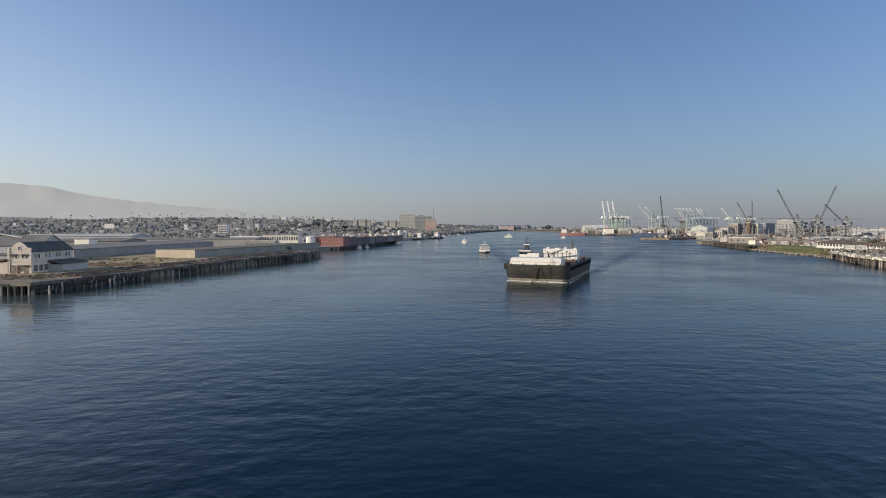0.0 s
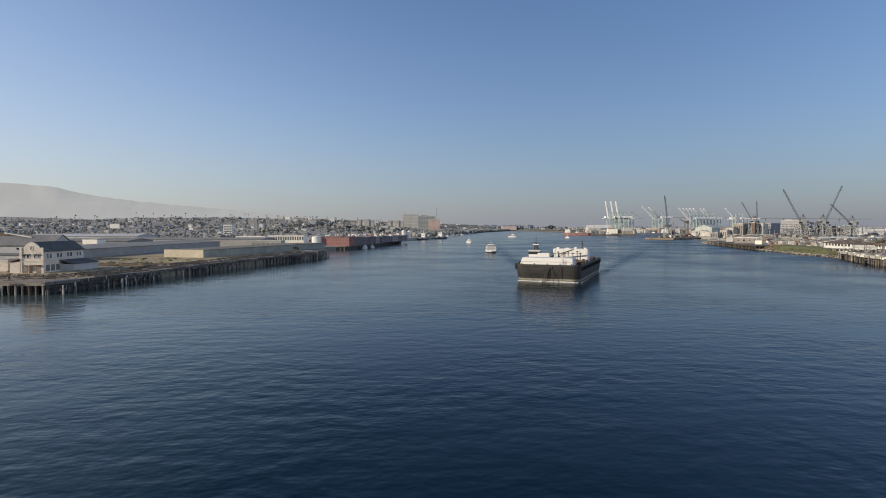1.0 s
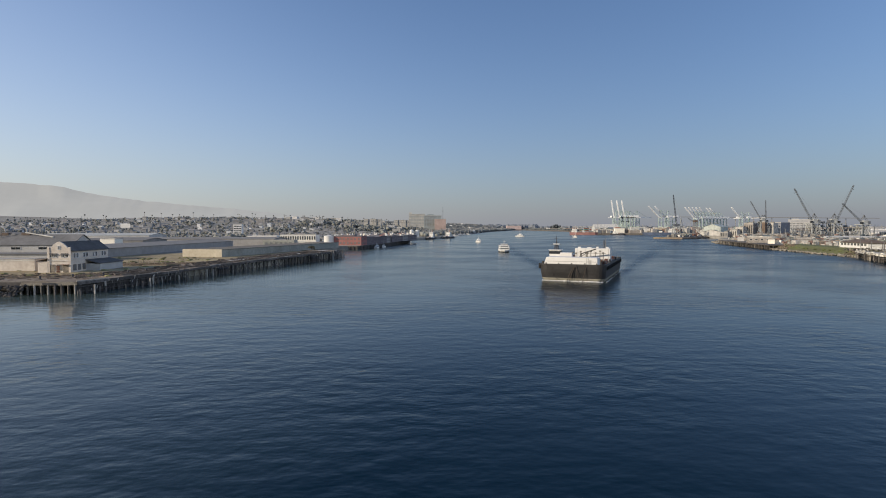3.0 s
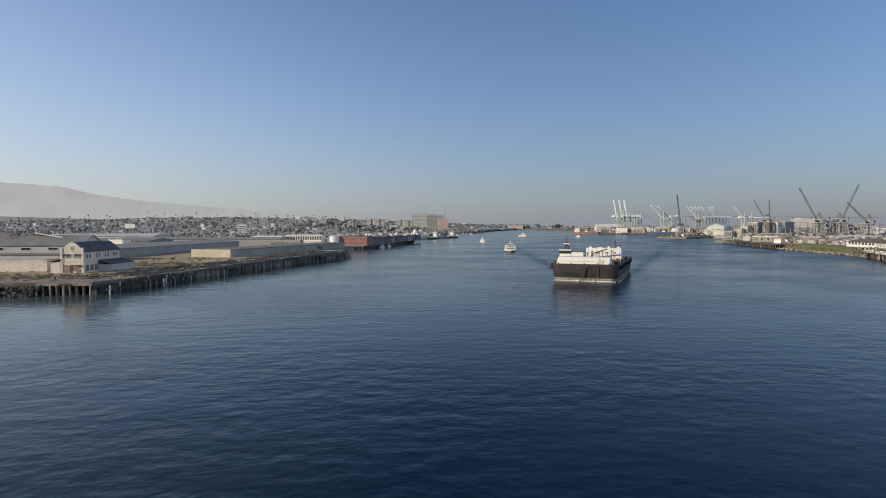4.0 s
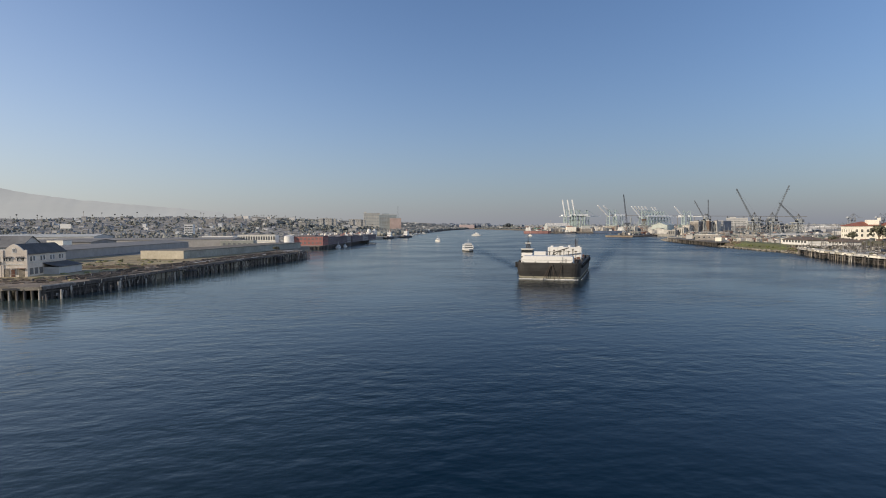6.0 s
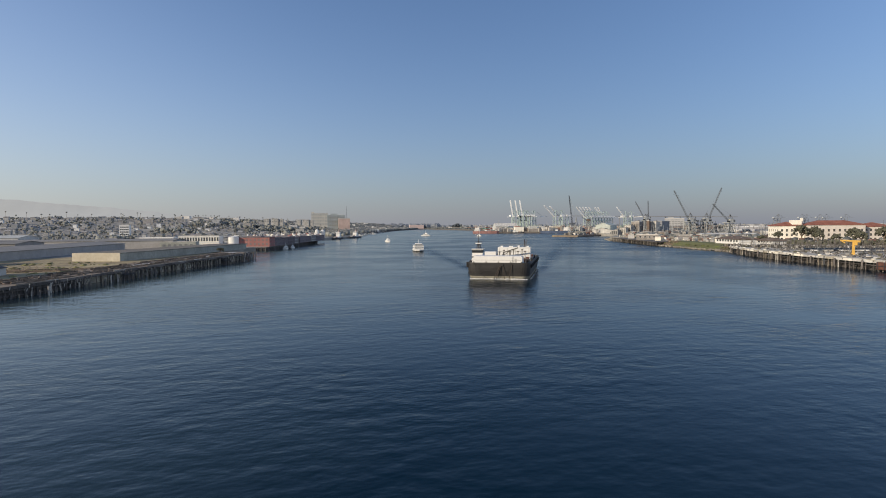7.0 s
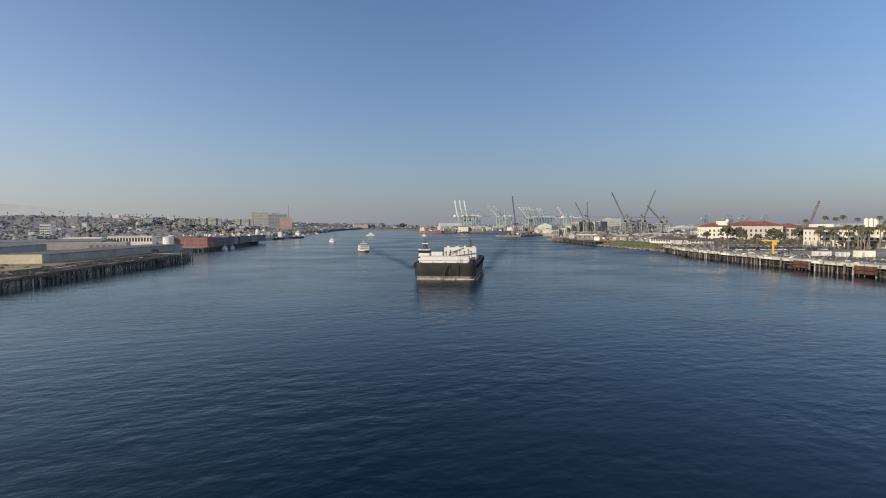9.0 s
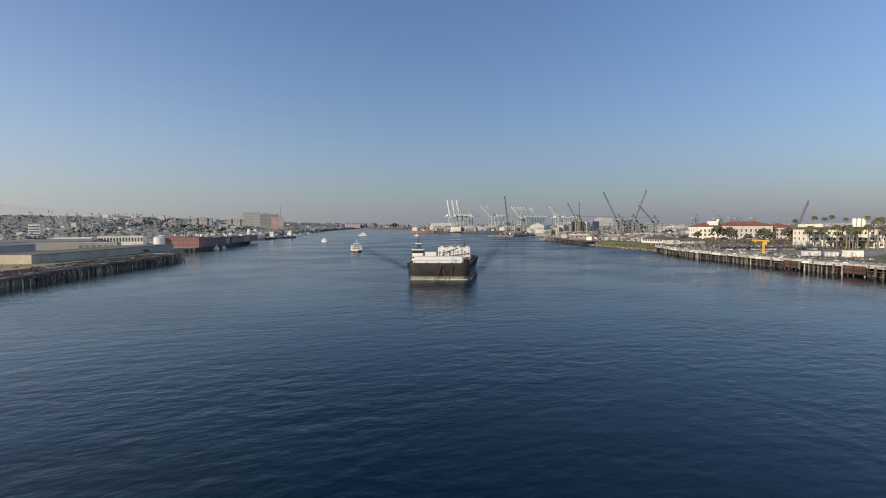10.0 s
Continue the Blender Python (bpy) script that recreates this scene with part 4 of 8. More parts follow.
def quay_house():
    u = math.atan2(548 - 460, -46 + 66)
    t = thing("red_quay_house", pose(-72, 470, 3.4, 0, 0, math.degrees(u) - 90), "long red painted quay warehouse with many small windows", "warehouse")
    L = 15
    part("wall", Geo().box(-7, L / 2, 0, 28, L, 7.6), BRICKRED, t)
    part("roof", Geo().box(-7, L / 2, 7.6, 29, L + 1, 0.4).box(-7, L / 2, 8.0, 12, L - 6, 0.9), PLUM, t)
    wm = window_meshes(1.4, 1.6, HAZEGLASS, BRICKRED)
    for z in (1.2, 4.6):
        window_row(t, wm, (-20.5, -0.03), (6.5, -0.03), 8, z, 0)
        window_row(t, wm, (7.03, 1), (7.03, L - 1), 4, z, radians(90))
    for i in range(4):
        part("roof_vent", Geo().tube((-12 + 5 * i, 3 + i * 3, 8.8), (-12 + 5 * i, 3 + i * 3, 10.2), 0.7, 0.7, 8), [WHITE, ORANGE, STEEL][i % 3], t)
    for k in range(9):
        y, hh, ww = 16 + k * 21.5, (7.0, 6.4, 6.9, 6.2, 6.8, 6.0, 6.6, 5.8, 6.2)[k], (26, 24, 25, 23, 25, 24, 26, 23, 24)[k]
        wall = (PLUM, PLUM, PLUM, SHEDWALL, PLUM, PLUM, SHEDWALL, PLUM, PLUM)[k]
        s = thing("quay_shed", t.matrix_world @ pose(-6 + rng.uniform(-2, 1), y + 10, 0), "plum-grey weathered quay shed, side shade in its colour", "shed", "quay sheds")
        part("wall", gable_walls(ww, 21.4, 0, hh, 0.9), wall, s)
        part("roof", gable_roof(ww, 20.6, hh, 0.9, 0.4), PLUM if k % 2 else GREYSHEET, s)
        for j in range(7):
            part("roof_hatch", Geo().box(rng.uniform(-9, 11), rng.uniform(-9, 9), hh - 0.2, rng.uniform(0.6, 2.6), rng.uniform(0.6, 2.5), rng.uniform(1.4, 3.2)), [WHITE, PLUM, OFFWHITE, BRICKRED][(j + k) % 4], s)
        wq = window_meshes(1.3, 1.3, HAZEGLASS, PLUM)
        window_row(s, wq, (ww / 2 + 0.03, -9), (ww / 2 + 0.03, 9), 5, 4.2, radians(90))
        window_row(s, wq, (ww / 2 + 0.03, -9), (ww / 2 + 0.03, 9), 5, 1.2, radians(90))
        vx = rng.uniform(-6, 6)
        part("vent", Geo().tube((vx, 2, 6), (vx, 2, 10.5), 0.35, 0.35, 8), [WHITE, ORANGE, STEEL][k % 3], s)
    q = thing("stone_quay", pose(0, 0, 0), "dark stone quay with timber fenders", "quay", kind="structure")
    part("quay_wall", Geo().prism([(-66.5, 455), (-46, 549), (-29.5, 692), (-60, 692), (-100, 470), (-100, 455)], -4, 3.35), TIMBER, q)
    part("bulkhead", Geo().bar((-100, 454.9, 1.0), (-66.4, 454.9, 1.0), 0.4, 4.6), TIMBER, q)
    part("quay_beam", Geo().bar((-100, 454.5, 3.1), (-66.2, 454.5, 3.1), 0.4, 0.5).bar((-66.2, 455, 3.1), (-45.7, 549, 3.1), 0.5, 0.5), GREYWOOD, q)
    pm = pile_mesh(3.4, 0.35, TIMBER)
    for x, y in points_on([(-66, 455), (-45.5, 549), (-29, 692)], 4.0):
        put("fender_pile", pm, q, pose(x + 0.5, y, 0))
    for x, y in points_on([(-99, 454.4), (-67, 454.4)], 3.2):
        put("fender_pile", pm, q, pose(x, y, 0))


quay_house()

# pale silos and the buildings by the moored work ships
for i, (x, y, r, h) in enumerate(((-31, 885, 3.2, 10), (-22, 890, 3.4, 9.5), (-43, 900, 4, 5))):
    t = thing("silo", pose(x, y, 3.4), "pale cement silo by the water", "silo", "silos")
    part("shell", Geo().tube((0, 0, 0), (0, 0, h), r, r, 20), WHITE, t)
    part("cone", Geo().tube((0, 0, h), (0, 0, h + 2), r, 1, 20), WHITE, t)

# ---------------- boats ----------------
def hull_rings(outline, levels):
    """A hull lofted through (z, scale_x, scale_y, shift_y) levels of one outline."""
    g, n = Geo(), len(outline)
    vs = [(x * sx, y * sy + dy, z) for z, sx, sy, dy in levels for x, y in outline]
    fs = [tuple(range(n - 1, -1, -1)), tuple(range((len(levels) - 1) * n, len(levels) * n))]
    for k in range(len(levels) - 1):
        fs += [(k * n + i, k * n + (i + 1) % n, (k + 1) * n + (i + 1) % n, (k + 1) * n + i) for i in range(n)]
    return g.add(vs, fs)


def boat_outline(w, l, blunt=0.25):
    """Plan of a boat with its bow at -y."""
    h = w / 2
    return [(0, -l / 2), (h * (0.35 + blunt), -l * 0.42), (h * 0.85, -l * 0.28), (h, -l * 0.05), (h, l * 0.3), (h * 0.9, l / 2), (-h * 0.9, l / 2), (-h, l * 0.3), (-h, -l * 0.05), (-h * 0.85, -l * 0.28), (-h * (0.35 + blunt), -l * 0.42)]


def tank_barge():
    # local frame: bow at y = 0 towards -y, stern at +y
    t = thing("tank_barge", pose(40.5, 185.5, 0, 0, 0, -25.6), "black tank barge with white deck houses and grey boot", "barge")
    B, L, D = 23.0, 55.0, 5.5
    h = B / 2
    corner = [(2.9 * math.cos(a), 2.9 * math.sin(a)) for a in [radians(90 * k / 5) for k in range(6)]]
    plan = [(-h + 2.9, 0)] + [(h - 2.9 + dx, 2.9 - dy) for dx, dy in reversed(corner)] + [(h, L - 2), (h - 1.5, L), (-h + 1.5, L), (-h, L - 2)] + [(-h + 2.9 - dx, 2.9 - dy) for dx, dy in corner[:-1]]

    def ring(inset, bow):
        return [(x - math.copysign(inset, x), y + (bow if y < 5 else 0)) for x, y in plan]

    def loft(levels):
        g, n = Geo(), len(plan)
        rings = [ring(i, b) for z, i, b in levels]
        vs = [(x, y, lv[0]) for lv, r in zip(levels, rings) for x, y in r]
        fs = [tuple(range(n - 1, -1, -1)), tuple(range((len(levels) - 1) * n, len(levels) * n))]
        for k in range(len(levels) - 1):
            fs += [(k * n + i, k * n + (i + 1) % n, (k + 1) * n + (i + 1) % n, (k + 1) * n + i) for i in range(n)]
        return g.add(vs, fs)

    part("boot_band", loft([(-2.0, 1.6, 4.0), (0, 0.75, 1.5), (0.6, 0.5, 1.0), (1.1, 0.36, 0.8)]), GREYHULL, t, "scuffed grey band along the waterline")
    part("hull", loft([(1.1, 0.36, 0.8), (3.0, 0.12, 0.3), (4.2, 0.05, 0.1), (D, 0, 0)]), BLACKHULL, t)
    part("deck", Geo().prism([(x * 0.985, 0.15 + y * 0.995) for x, y in plan], D - 0.05, D + 0.06), DECKGREY, t)
    g = Geo()
    for a, b in zip(plan, plan[1:] + plan[:1]):
        g.bar((*a, D + 0.25), (*b, D + 0.25), 0.35, 0.7)
    part("rubbing_rail", g, BLACKHULL, t)
    # tyres along the side
    ty = Geo().torus(0.55, 0.22).mesh("tyre", RUBBER)
    for s in (-1, 1):
        for i in range(13):
            put("tyre", ty, t, pose(s * (h + 0.2), 3.5 + i * 4.0, D - 0.75))
    # bow house: wide white breakwater with chamfered ends
    g = Geo()
    g.prism([(-10.0, 1.2), (8.6, 1.2), (8.6, 7.5), (-10.0, 7.5)], D + 0.05, D + 2.75, [(-9.2, 1.25), (8.55, 1.25), (8.55, 7.4), (-9.2, 7.4)])
    w = part("bow_house", g, WHITE, t, "plain white full-width deck house")
    part("roof_edge", Geo().box(-0.5, 4.35, D + 2.75, 17.2, 6.1, 0.1), WHITE, w)
    part("house_seam", Geo().box(-0.8, 1.24, D + 1.4, 18.0, 0.12, 0.08), STEEL, w)
    part("door", Geo().box(6.2, 1.26, D + 0.2, 0.8, 0.14, 1.8), LIGHTGREY, w)
    part("ladder", Geo().bar((5.0, 1.15, D), (5.0, 1.25, D + 2.7), 0.1).bar((5.5, 1.15, D), (5.5, 1.25, D + 2.7), 0.1), STEEL, w)
    # machinery house amidships
    g = Geo().box(2.9, 32, D + 0.05, 13.4, 6, 5.0)
    m = part("machinery_house", g, WHITE, t, "tall white machinery house")
    for x, w3, h3 in ((-2.4, 1.0, 0.5), (1.4, 1.6, 0.35), (4.6, 0.8, 0.6), (8.2, 1.2, 0.45)):
        part("vent", Geo().box(x, 32, D + 5.05, w3, 1.5, h3), WHITE, m)
    part("exhaust", Geo().tube((6.9, 33, D + 5), (6.9, 33, D + 8.2), 0.22, 0.22, 8).tube((7.5, 33, D + 5), (7.5, 33, D + 7.4), 0.18, 0.18, 8), DARKSTEEL, m)
    part("roof_rail", Geo().bar((-3.6, 29.1, D + 6), (9.4, 29.1, D + 6), 0.08).bar((-3.6, 34.9, D + 6), (9.4, 34.9, D + 6), 0.08), STEEL, m)
    part("side_block", Geo().box(-5.6, 21, D + 0.05, 4.5, 3.2, 3.6), WHITE, t)
    # cargo piping and deck gear
    for i, x in enumerate((-6.5, -5.2, -1.0, 0.4, 4.2, 5.4)):
        part("cargo_pipe", Geo().tube((x, 9, D + 1.0), (x, 53, D + 1.0), 0.22, 0.22, 8), [RUST, DECKGREY, STEEL][i % 3], t)
    for j in range(11):
        part("pipe_support", Geo().box(-0.5, 10 + j * 4.2, D + 0.05, 16, 0.25, 0.8), DECKGREY, t)
    for j, x in enumerate((-6.6, -3.4, 2.2, 6.2, 7.0, -7)):
        part("tank_hatch", Geo().tube((x, 14 + j * 6.6, D), (x, 14 + j * 6.6, D + 1.2), 0.8, 0.8, 10).tube((x, 14 + j * 6.6, D + 1.2), (x, 14 + j * 6.6, D + 1.5), 0.95, 0.7, 10), RUST if j % 2 else DECKGREY, t)
    part("hose_crane", Geo().tube((-1.0, 26, D), (-1.0, 26, D + 3.2), 0.35, 0.3, 8).bar((-1.0, 26, D + 3.0), (5.0, 24, D + 5.0), 0.35, 0.4).bar((-1.0, 26, D + 1.8), (1.6, 25.2, D + 3.7), 0.2), BLACKHULL, t, "dark hose-handling crane")
    for x, y in ((-7.4, 9), (-4, 9.4), (2.4, 9.2), (6.5, 9.0), (-8.6, 30), (9.0, 22), (9.0, 46), (9.2, 11), (9.4, 15), (8.6, 26)):
        part("winch", Geo().box(x, y, D, 1.3, 1.0, 0.5).tube((x - 0.6, y, D + 0.8), (x + 0.6, y, D + 0.8), 0.5, 0.5, 9), RUST, t)
    for x, y in ((-10.6, 2.2), (9.8, 1.9), (-10.6, 20), (10.6, 20), (10.6, 40), (-10.6, 40)):
        part("bitt", Geo().tube((x, y, D), (x, y, D + 1.3), 0.28, 0.28, 8).tube((x, y + 0.9, D), (x, y + 0.9, D + 1.3), 0.28, 0.28, 8), BLACKHULL, t)
    for s in (-1, 1):
        for j in range(14):
            part("rail_post", Geo().box(s * 10.4, 9 + j * 3.3, D, 0.09, 0.09, 1.25), STEEL, t)
        part("hand_rail", Geo().bar((s * 10.4, 9, D + 1.25), (s * 10.4, 52, D + 1.25), 0.09).bar((s * 10.4, 9, D + 0.7), (s * 10.4, 52, D + 0.7), 0.07), STEEL, t)
    part("signal_mast", Geo().tube((7.9, 30, D), (7.9, 30, D + 9), 0.16, 0.1, 6).bar((7.2, 30, D + 7.6), (8.6, 30, D + 7.6), 0.1), STEEL, t)
    q = random.Random(17)
    for j in range(46):
        x, y = q.uniform(-9.2, 9.6), q.uniform(8.5, 28)
        k = j % 3
        if k == 0:
            part("valve_stand", Geo().tube((x, y, D), (x, y, D + q.uniform(0.8, 1.9)), 0.1, 0.1, 6).tube((x - 0.3, y, D + 0.9), (x + 0.3, y, D + 0.9), 0.18, 0.18, 7), DECKGREY, t)
        elif k == 1:
            part("deck_locker", Geo().box(x, y, D + 0.05, q.uniform(0.5, 1.5), q.uniform(0.5, 1.2), q.uniform(0.5, 1.5), 0, 0.08), [DECKGREY, RUST, STEEL][j % 5 % 3], t)
        else:
            part("vent_pipe", Geo().path([(x, y, D), (x, y, D + 1.6), (x + 0.25, y, D + 1.8), (x + 0.45, y, D + 1.5)], 0.11, 6), DECKGREY, t)
    for x in (-3.0, 0.2, 3.6, 6.6, 9.0):
        part("house_stiffener", Geo().box(x, 28.97, D + 0.2, 0.12, 0.1, 4.7), LIGHTGREY, m)
    part("house_door", Geo().box(-1.6, 28.95, D + 0.1, 0.9, 0.12, 2.0), STEEL, m)
    # anchor chains hanging over the bow
    def drape(x0, x1, z1, sag):
        return [(x0 + (x1 - x0) * k / 8, -0.15 - 0.25 * math.sin(k / 8 * 3.14), D + 0.2 + (z1 - D - 0.2) * (k / 8) ** sag) for k in range(9)]
    CHAIN = mat("rusty_chain", (0.07, 0.055, 0.045), 0.85, 0.2, 0.4, 0.6, 0.2)
    for x0, x1, r, sag in ((1.2, -1.6, 0.13, 1.15), (1.6, -0.7, 0.11, 1.3), (1.6, 2.4, 0.09, 1.2), (5.2, 3.9, 0.11, 1.1)):
        part("bow_chain", Geo().path(drape(x0, x1, 0.1, sag), r, 6), CHAIN, t)
    part("corner_fender", Geo().tube((-h - 0.15, 2.4, D - 1.3), (-h - 0.15, 2.4, D + 0.6), 0.5, 0.5, 10), RUBBER, t)
    for x in (-8.9, -4.4, 0.1, 4.6, 8.5):
        part("bow_lug", Geo().box(x, -0.1, D + 0.1, 0.35, 0.3, 0.9), BLACKHULL, t)
    for x, hh in ((-3.6, 3.9), (-2.2, 3.7), (-0.4, 4.3), (1.8, 3.8), (2.2, 3.8), (3.4, 4.4), (5.2, 3.9), (6.8, 4.6), (8.0, 3.9)):
        part("manifold_riser", Geo().tube((x, 22, D), (x, 22, D + hh), 0.13, 0.13, 6).box(x, 22, D + hh - 0.5, 0.7, 0.4, 0.45), DECKGREY, t)
    part("manifold_rail", Geo().bar((-4, 22.2, D + 3.5), (9, 22.2, D + 3.5), 0.12), DECKGREY, t)
    part("tow_bracket", Geo().box(1.3, -0.1, D - 0.5, 1.0, 0.5, 1.1), BLACKHULL, t)
    part("boot_cable", Geo().path([(-6.6, 0.3, 2.3), (-5.6, 0.7, 1.2), (-4.2, 1.2, 0.1)], 0.12, 6), BLACKHULL, t)
    # white water along the bow
    g = Geo()
    q = random.Random(9)
    for i in range(330):
        x = q.uniform(-10.4, 10.4)
        big = 1 if abs(x - 6) < 1.2 or abs(x + 1.5) < 1.0 or abs(x - 3) < 0.6 else 0.4
        g.clump((x, 1.0 + q.uniform(-0.5, 0.3) - 0.3 * big + 0.02 * max(0, abs(x) - 8.5) ** 3, 0.05), q.uniform(0.25, 0.7) * (0.5 + 0.5 * big), q, 0.5, 5)
    for i in range(60):
        y = 2.5 + 50 * q.random() ** 1.5
        g.clump((11.3 + q.uniform(0, 0.5), y, 0.0), q.uniform(0.08, 0.3), q, 0.35, 5)
    tagged(part("bow_foam", g, WHITE, t), "thin line of white foam at the bow", "", "", "stuff")
    return t


tank_barge()


def tug(name, m, label, s=1.0, hull_mat=BLACKHULL, house_mat=WHITE, mast=9.0):
    t = thing(name, m, label, "tugboat")
    o = boat_outline(8.5 * s, 25 * s, 0.4)
    part("hull", hull_rings(o, [(-0.8, 0.85, 0.9, 0.4), (0, 0.93, 0.96, 0.2), (2.2 * s, 1, 1, 0)]), hull_mat, t)
    part("deck", Geo().prism([(x * 0.95, y * 0.97) for x, y in o], 2.15 * s, 2.3 * s), DECKGREY, t)
    part("bulwark", Geo().path([(x, y, 2.6 * s) for x, y in o + o[:1]], 0.3 * s, 6), RUBBER, t)
    part("deck_house", Geo().box(0, -1 * s, 2.2 * s, 5.4 * s, 10 * s, 2.5 * s, 0, 0.3), house_mat, t)
    part("upper_house", Geo().box(0, -2 * s, 4.7 * s, 4.6 * s, 6 * s, 2.3 * s, 0, 0.3), house_mat, t)
    w = part("wheelhouse", Geo().box(0, -2.5 * s, 7.0 * s, 4.6 * s, 3.8 * s, 2.4 * s, 0, 0.25), house_mat, t)
    part("wheelhouse_windows", Geo().box(0, -2.5 * s, 7.8 * s, 4.7 * s, 3.9 * s, 1.25 * s), GLASS, w)
    part("house_windows", Geo().box(0, -2 * s, 5.6 * s, 4.66 * s, 6.06 * s, 0.6 * s), GLASS, t)
    part("wheelhouse_roof", Geo().box(0, -2.5 * s, 9.4 * s, 5.2 * s, 4.4 * s, 0.2 * s), WHITE, w)
    for x in (-1.6, 1.6):
        part("funnel", Geo().tube((x * s, 2.6 * s, 4.5 * s), (x * s, 2.8 * s, 7.0 * s), 0.5 * s, 0.42 * s, 10), BLACKHULL, t)
    g = Geo().tube((0, -1 * s, 9.5 * s), (0, -1 * s, 9.5 * s + mast), 0.2, 0.1, 6)
    for k, q in ((0.35, 2.2), (0.55, 1.6), (0.8, 1.0)):
        g.bar((-q, -1 * s, 9.5 * s + mast * k), (q, -1 * s, 9.5 * s + mast * k), 0.14)
    g.bar((-1.2, 0.5, 9.3 * s), (0, -1 * s, 9.5 * s + mast * 0.6), 0.12).bar((1.2, 0.5, 9.3 * s), (0, -1 * s, 9.5 * s + mast * 0.6), 0.12)
    g.lattice((0, -1 * s, 9.5 * s), (0, -1 * s, 9.5 * s + mast * 0.32), 1.6, 1.0, 0.16, 3)
    g.box(0, -1 * s, 9.5 * s + mast * 0.32, 1.9, 1.4, 0.16)
    part("mast", g, DARKSTEEL, t)
    part("radar", Geo().box(0, -1 * s, 9.5 * s + mast * 0.38, 2.6, 0.3, 0.35), WHITE, t)
    return t


t = tug("harbour_tug", pose(47.0, 232.4, 0, 0, 0, -25.6), "black and white tugboat with tall black mast lashed alongside the barge", 1.0, BLACKHULL, WHITE, 6.2)
t.scale = (1.05, 0.9, 0.97)


def ferry():
    t = thing("tour_boat", pose(50.6, 411, 0, 0, 0, -5), "white multi-deck tour boat under way", "boat")
    t.scale = (1.0, 0.8, 0.66)
    o = boat_outline(8.6, 27, 0.3)
    part("hull", hull_rings(o, [(-0.7, 0.8, 0.9, 0.5), (0, 0.88, 0.94, 0.3), (2.6, 1, 1, 0)]), WHITE, t)
    part("hull_stripe", hull_rings(o, [(0.1, 0.9, 0.955, 0.25), (1.1, 0.95, 0.98, 0.15)]), BLACKHULL, t)
    part("main_deck_house", Geo().box(0, 1, 2.5, 7.4, 19, 2.7, 0, 0.2), WHITE, t)
    part("main_deck_windows", Geo().box(0, 1, 3.9, 7.46, 17.5, 0.6), GLASS, t)
    part("upper_deck_house", Geo().box(0, 1.2, 5.2, 7.2, 17.6, 2.3, 0, 0.3), WHITE, t)
    part("upper_deck_windows", Geo().box(0, 1.8, 6.2, 7.26, 15.6, 0.5), GLASS, t)
    part("front_windows", Geo().box(0, -8.5, 4.0, 6.0, 0.1, 0.55).box(0, -7.6, 6.2, 5.4, 0.1, 0.5), GLASS, t)
    part("deck_shade", Geo().box(0, 0.8, 5.12, 7.9, 20, 0.14).box(0, 1.0, 7.45, 7.7, 18.4, 0.14), WHITE, t)
    w = part("wheelhouse", Geo().box(0, -3.0, 7.4, 5.4, 5.2, 2.2, 0, 0.5), WHITE, t)
    part("wheelhouse_windows", Geo().box(0, -3.0, 8.1, 5.5, 5.3, 0.7), GLASS, w)
    part("mast", Geo().tube((0, -1.5, 9.8), (0, -1.2, 14.0), 0.16, 0.08, 6).bar((-1.3, -1.4, 12), (1.3, -1.4, 12), 0.1), WHITE, t)
    part("sun_deck_rail", Geo().path([(-3.2, -5.8, 8.7), (3.2, -5.8, 8.7), (3.2, 8.6, 8.7), (-3.2, 8.6, 8.7), (-3.2, -5.8, 8.7)], 0.06, 5), STEEL, t)
    part("bow_rail", Geo().path([(-3.6, -7, 3.6), (-2.4, -11, 3.7), (0, -13.3, 3.8), (2.4, -11, 3.7), (3.6, -7, 3.6)], 0.06, 5), STEEL, t)


ferry()


def sailboat(x, y, turn, s, mast, label, sails=False):
    t = thing("sailing_boat", pose(x, y, 0, 0, 0, turn), label, "boat", "small boats")
    o = boat_outline(3.4 * s, 11.5 * s, 0.1)
    part("hull", hull_rings(o, [(-0.4, 0.6, 0.8, 0.3), (0, 0.8, 0.92, 0.1), (1.3 * s, 1, 1, 0)]), WHITE, t)
    part("cabin", Geo().box(0, 0, 1.3 * s, 2.2 * s, 5 * s, 0.9 * s, 0, 0.2), WHITE, t)
    part("cabin_window", Geo().box(0, 0, 1.6 * s, 2.26 * s, 4 * s, 0.3 * s), GLASS, t)
    part("mast", Geo().tube((0, -0.8 * s, 1.5), (0, -0.8 * s, mast), 0.16, 0.12, 6), WHITE, t)
    part("boom", Geo().tube((0, -0.8 * s, 2.7 * s), (0, 3.8 * s, 2.6 * s), 0.1, 0.1, 6), WHITE, t)
    part("furled_sail", Geo().tube((0, -0.6 * s, 2.95 * s), (0, 3.6 * s, 2.85 * s), 0.28, 0.2, 8), WHITE, t)
    if sails:
        part("sail", Geo().add([(0.05, -0.6 * s, 3.2), (0.35, 3.6 * s, 3.2), (0.05, -0.5 * s, mast - 0.5), (-0.05, -0.6 * s, 3.2), (0.25, 3.6 * s, 3.2), (-0.05, -0.5 * s, mast - 0.5)], [(0, 1, 2), (5, 4, 3), (0, 3, 4, 1), (1, 4, 5, 2), (2, 5, 3, 0)]), WHITE, t)
    part("rigging", Geo().bar((0, -5.6 * s, 1.4 * s), (0, -0.8 * s, mast - 0.3), 0.05).bar((0, 5.6 * s, 1.4 * s), (0, -0.8 * s, mast - 0.1), 0.05), STEEL, t)


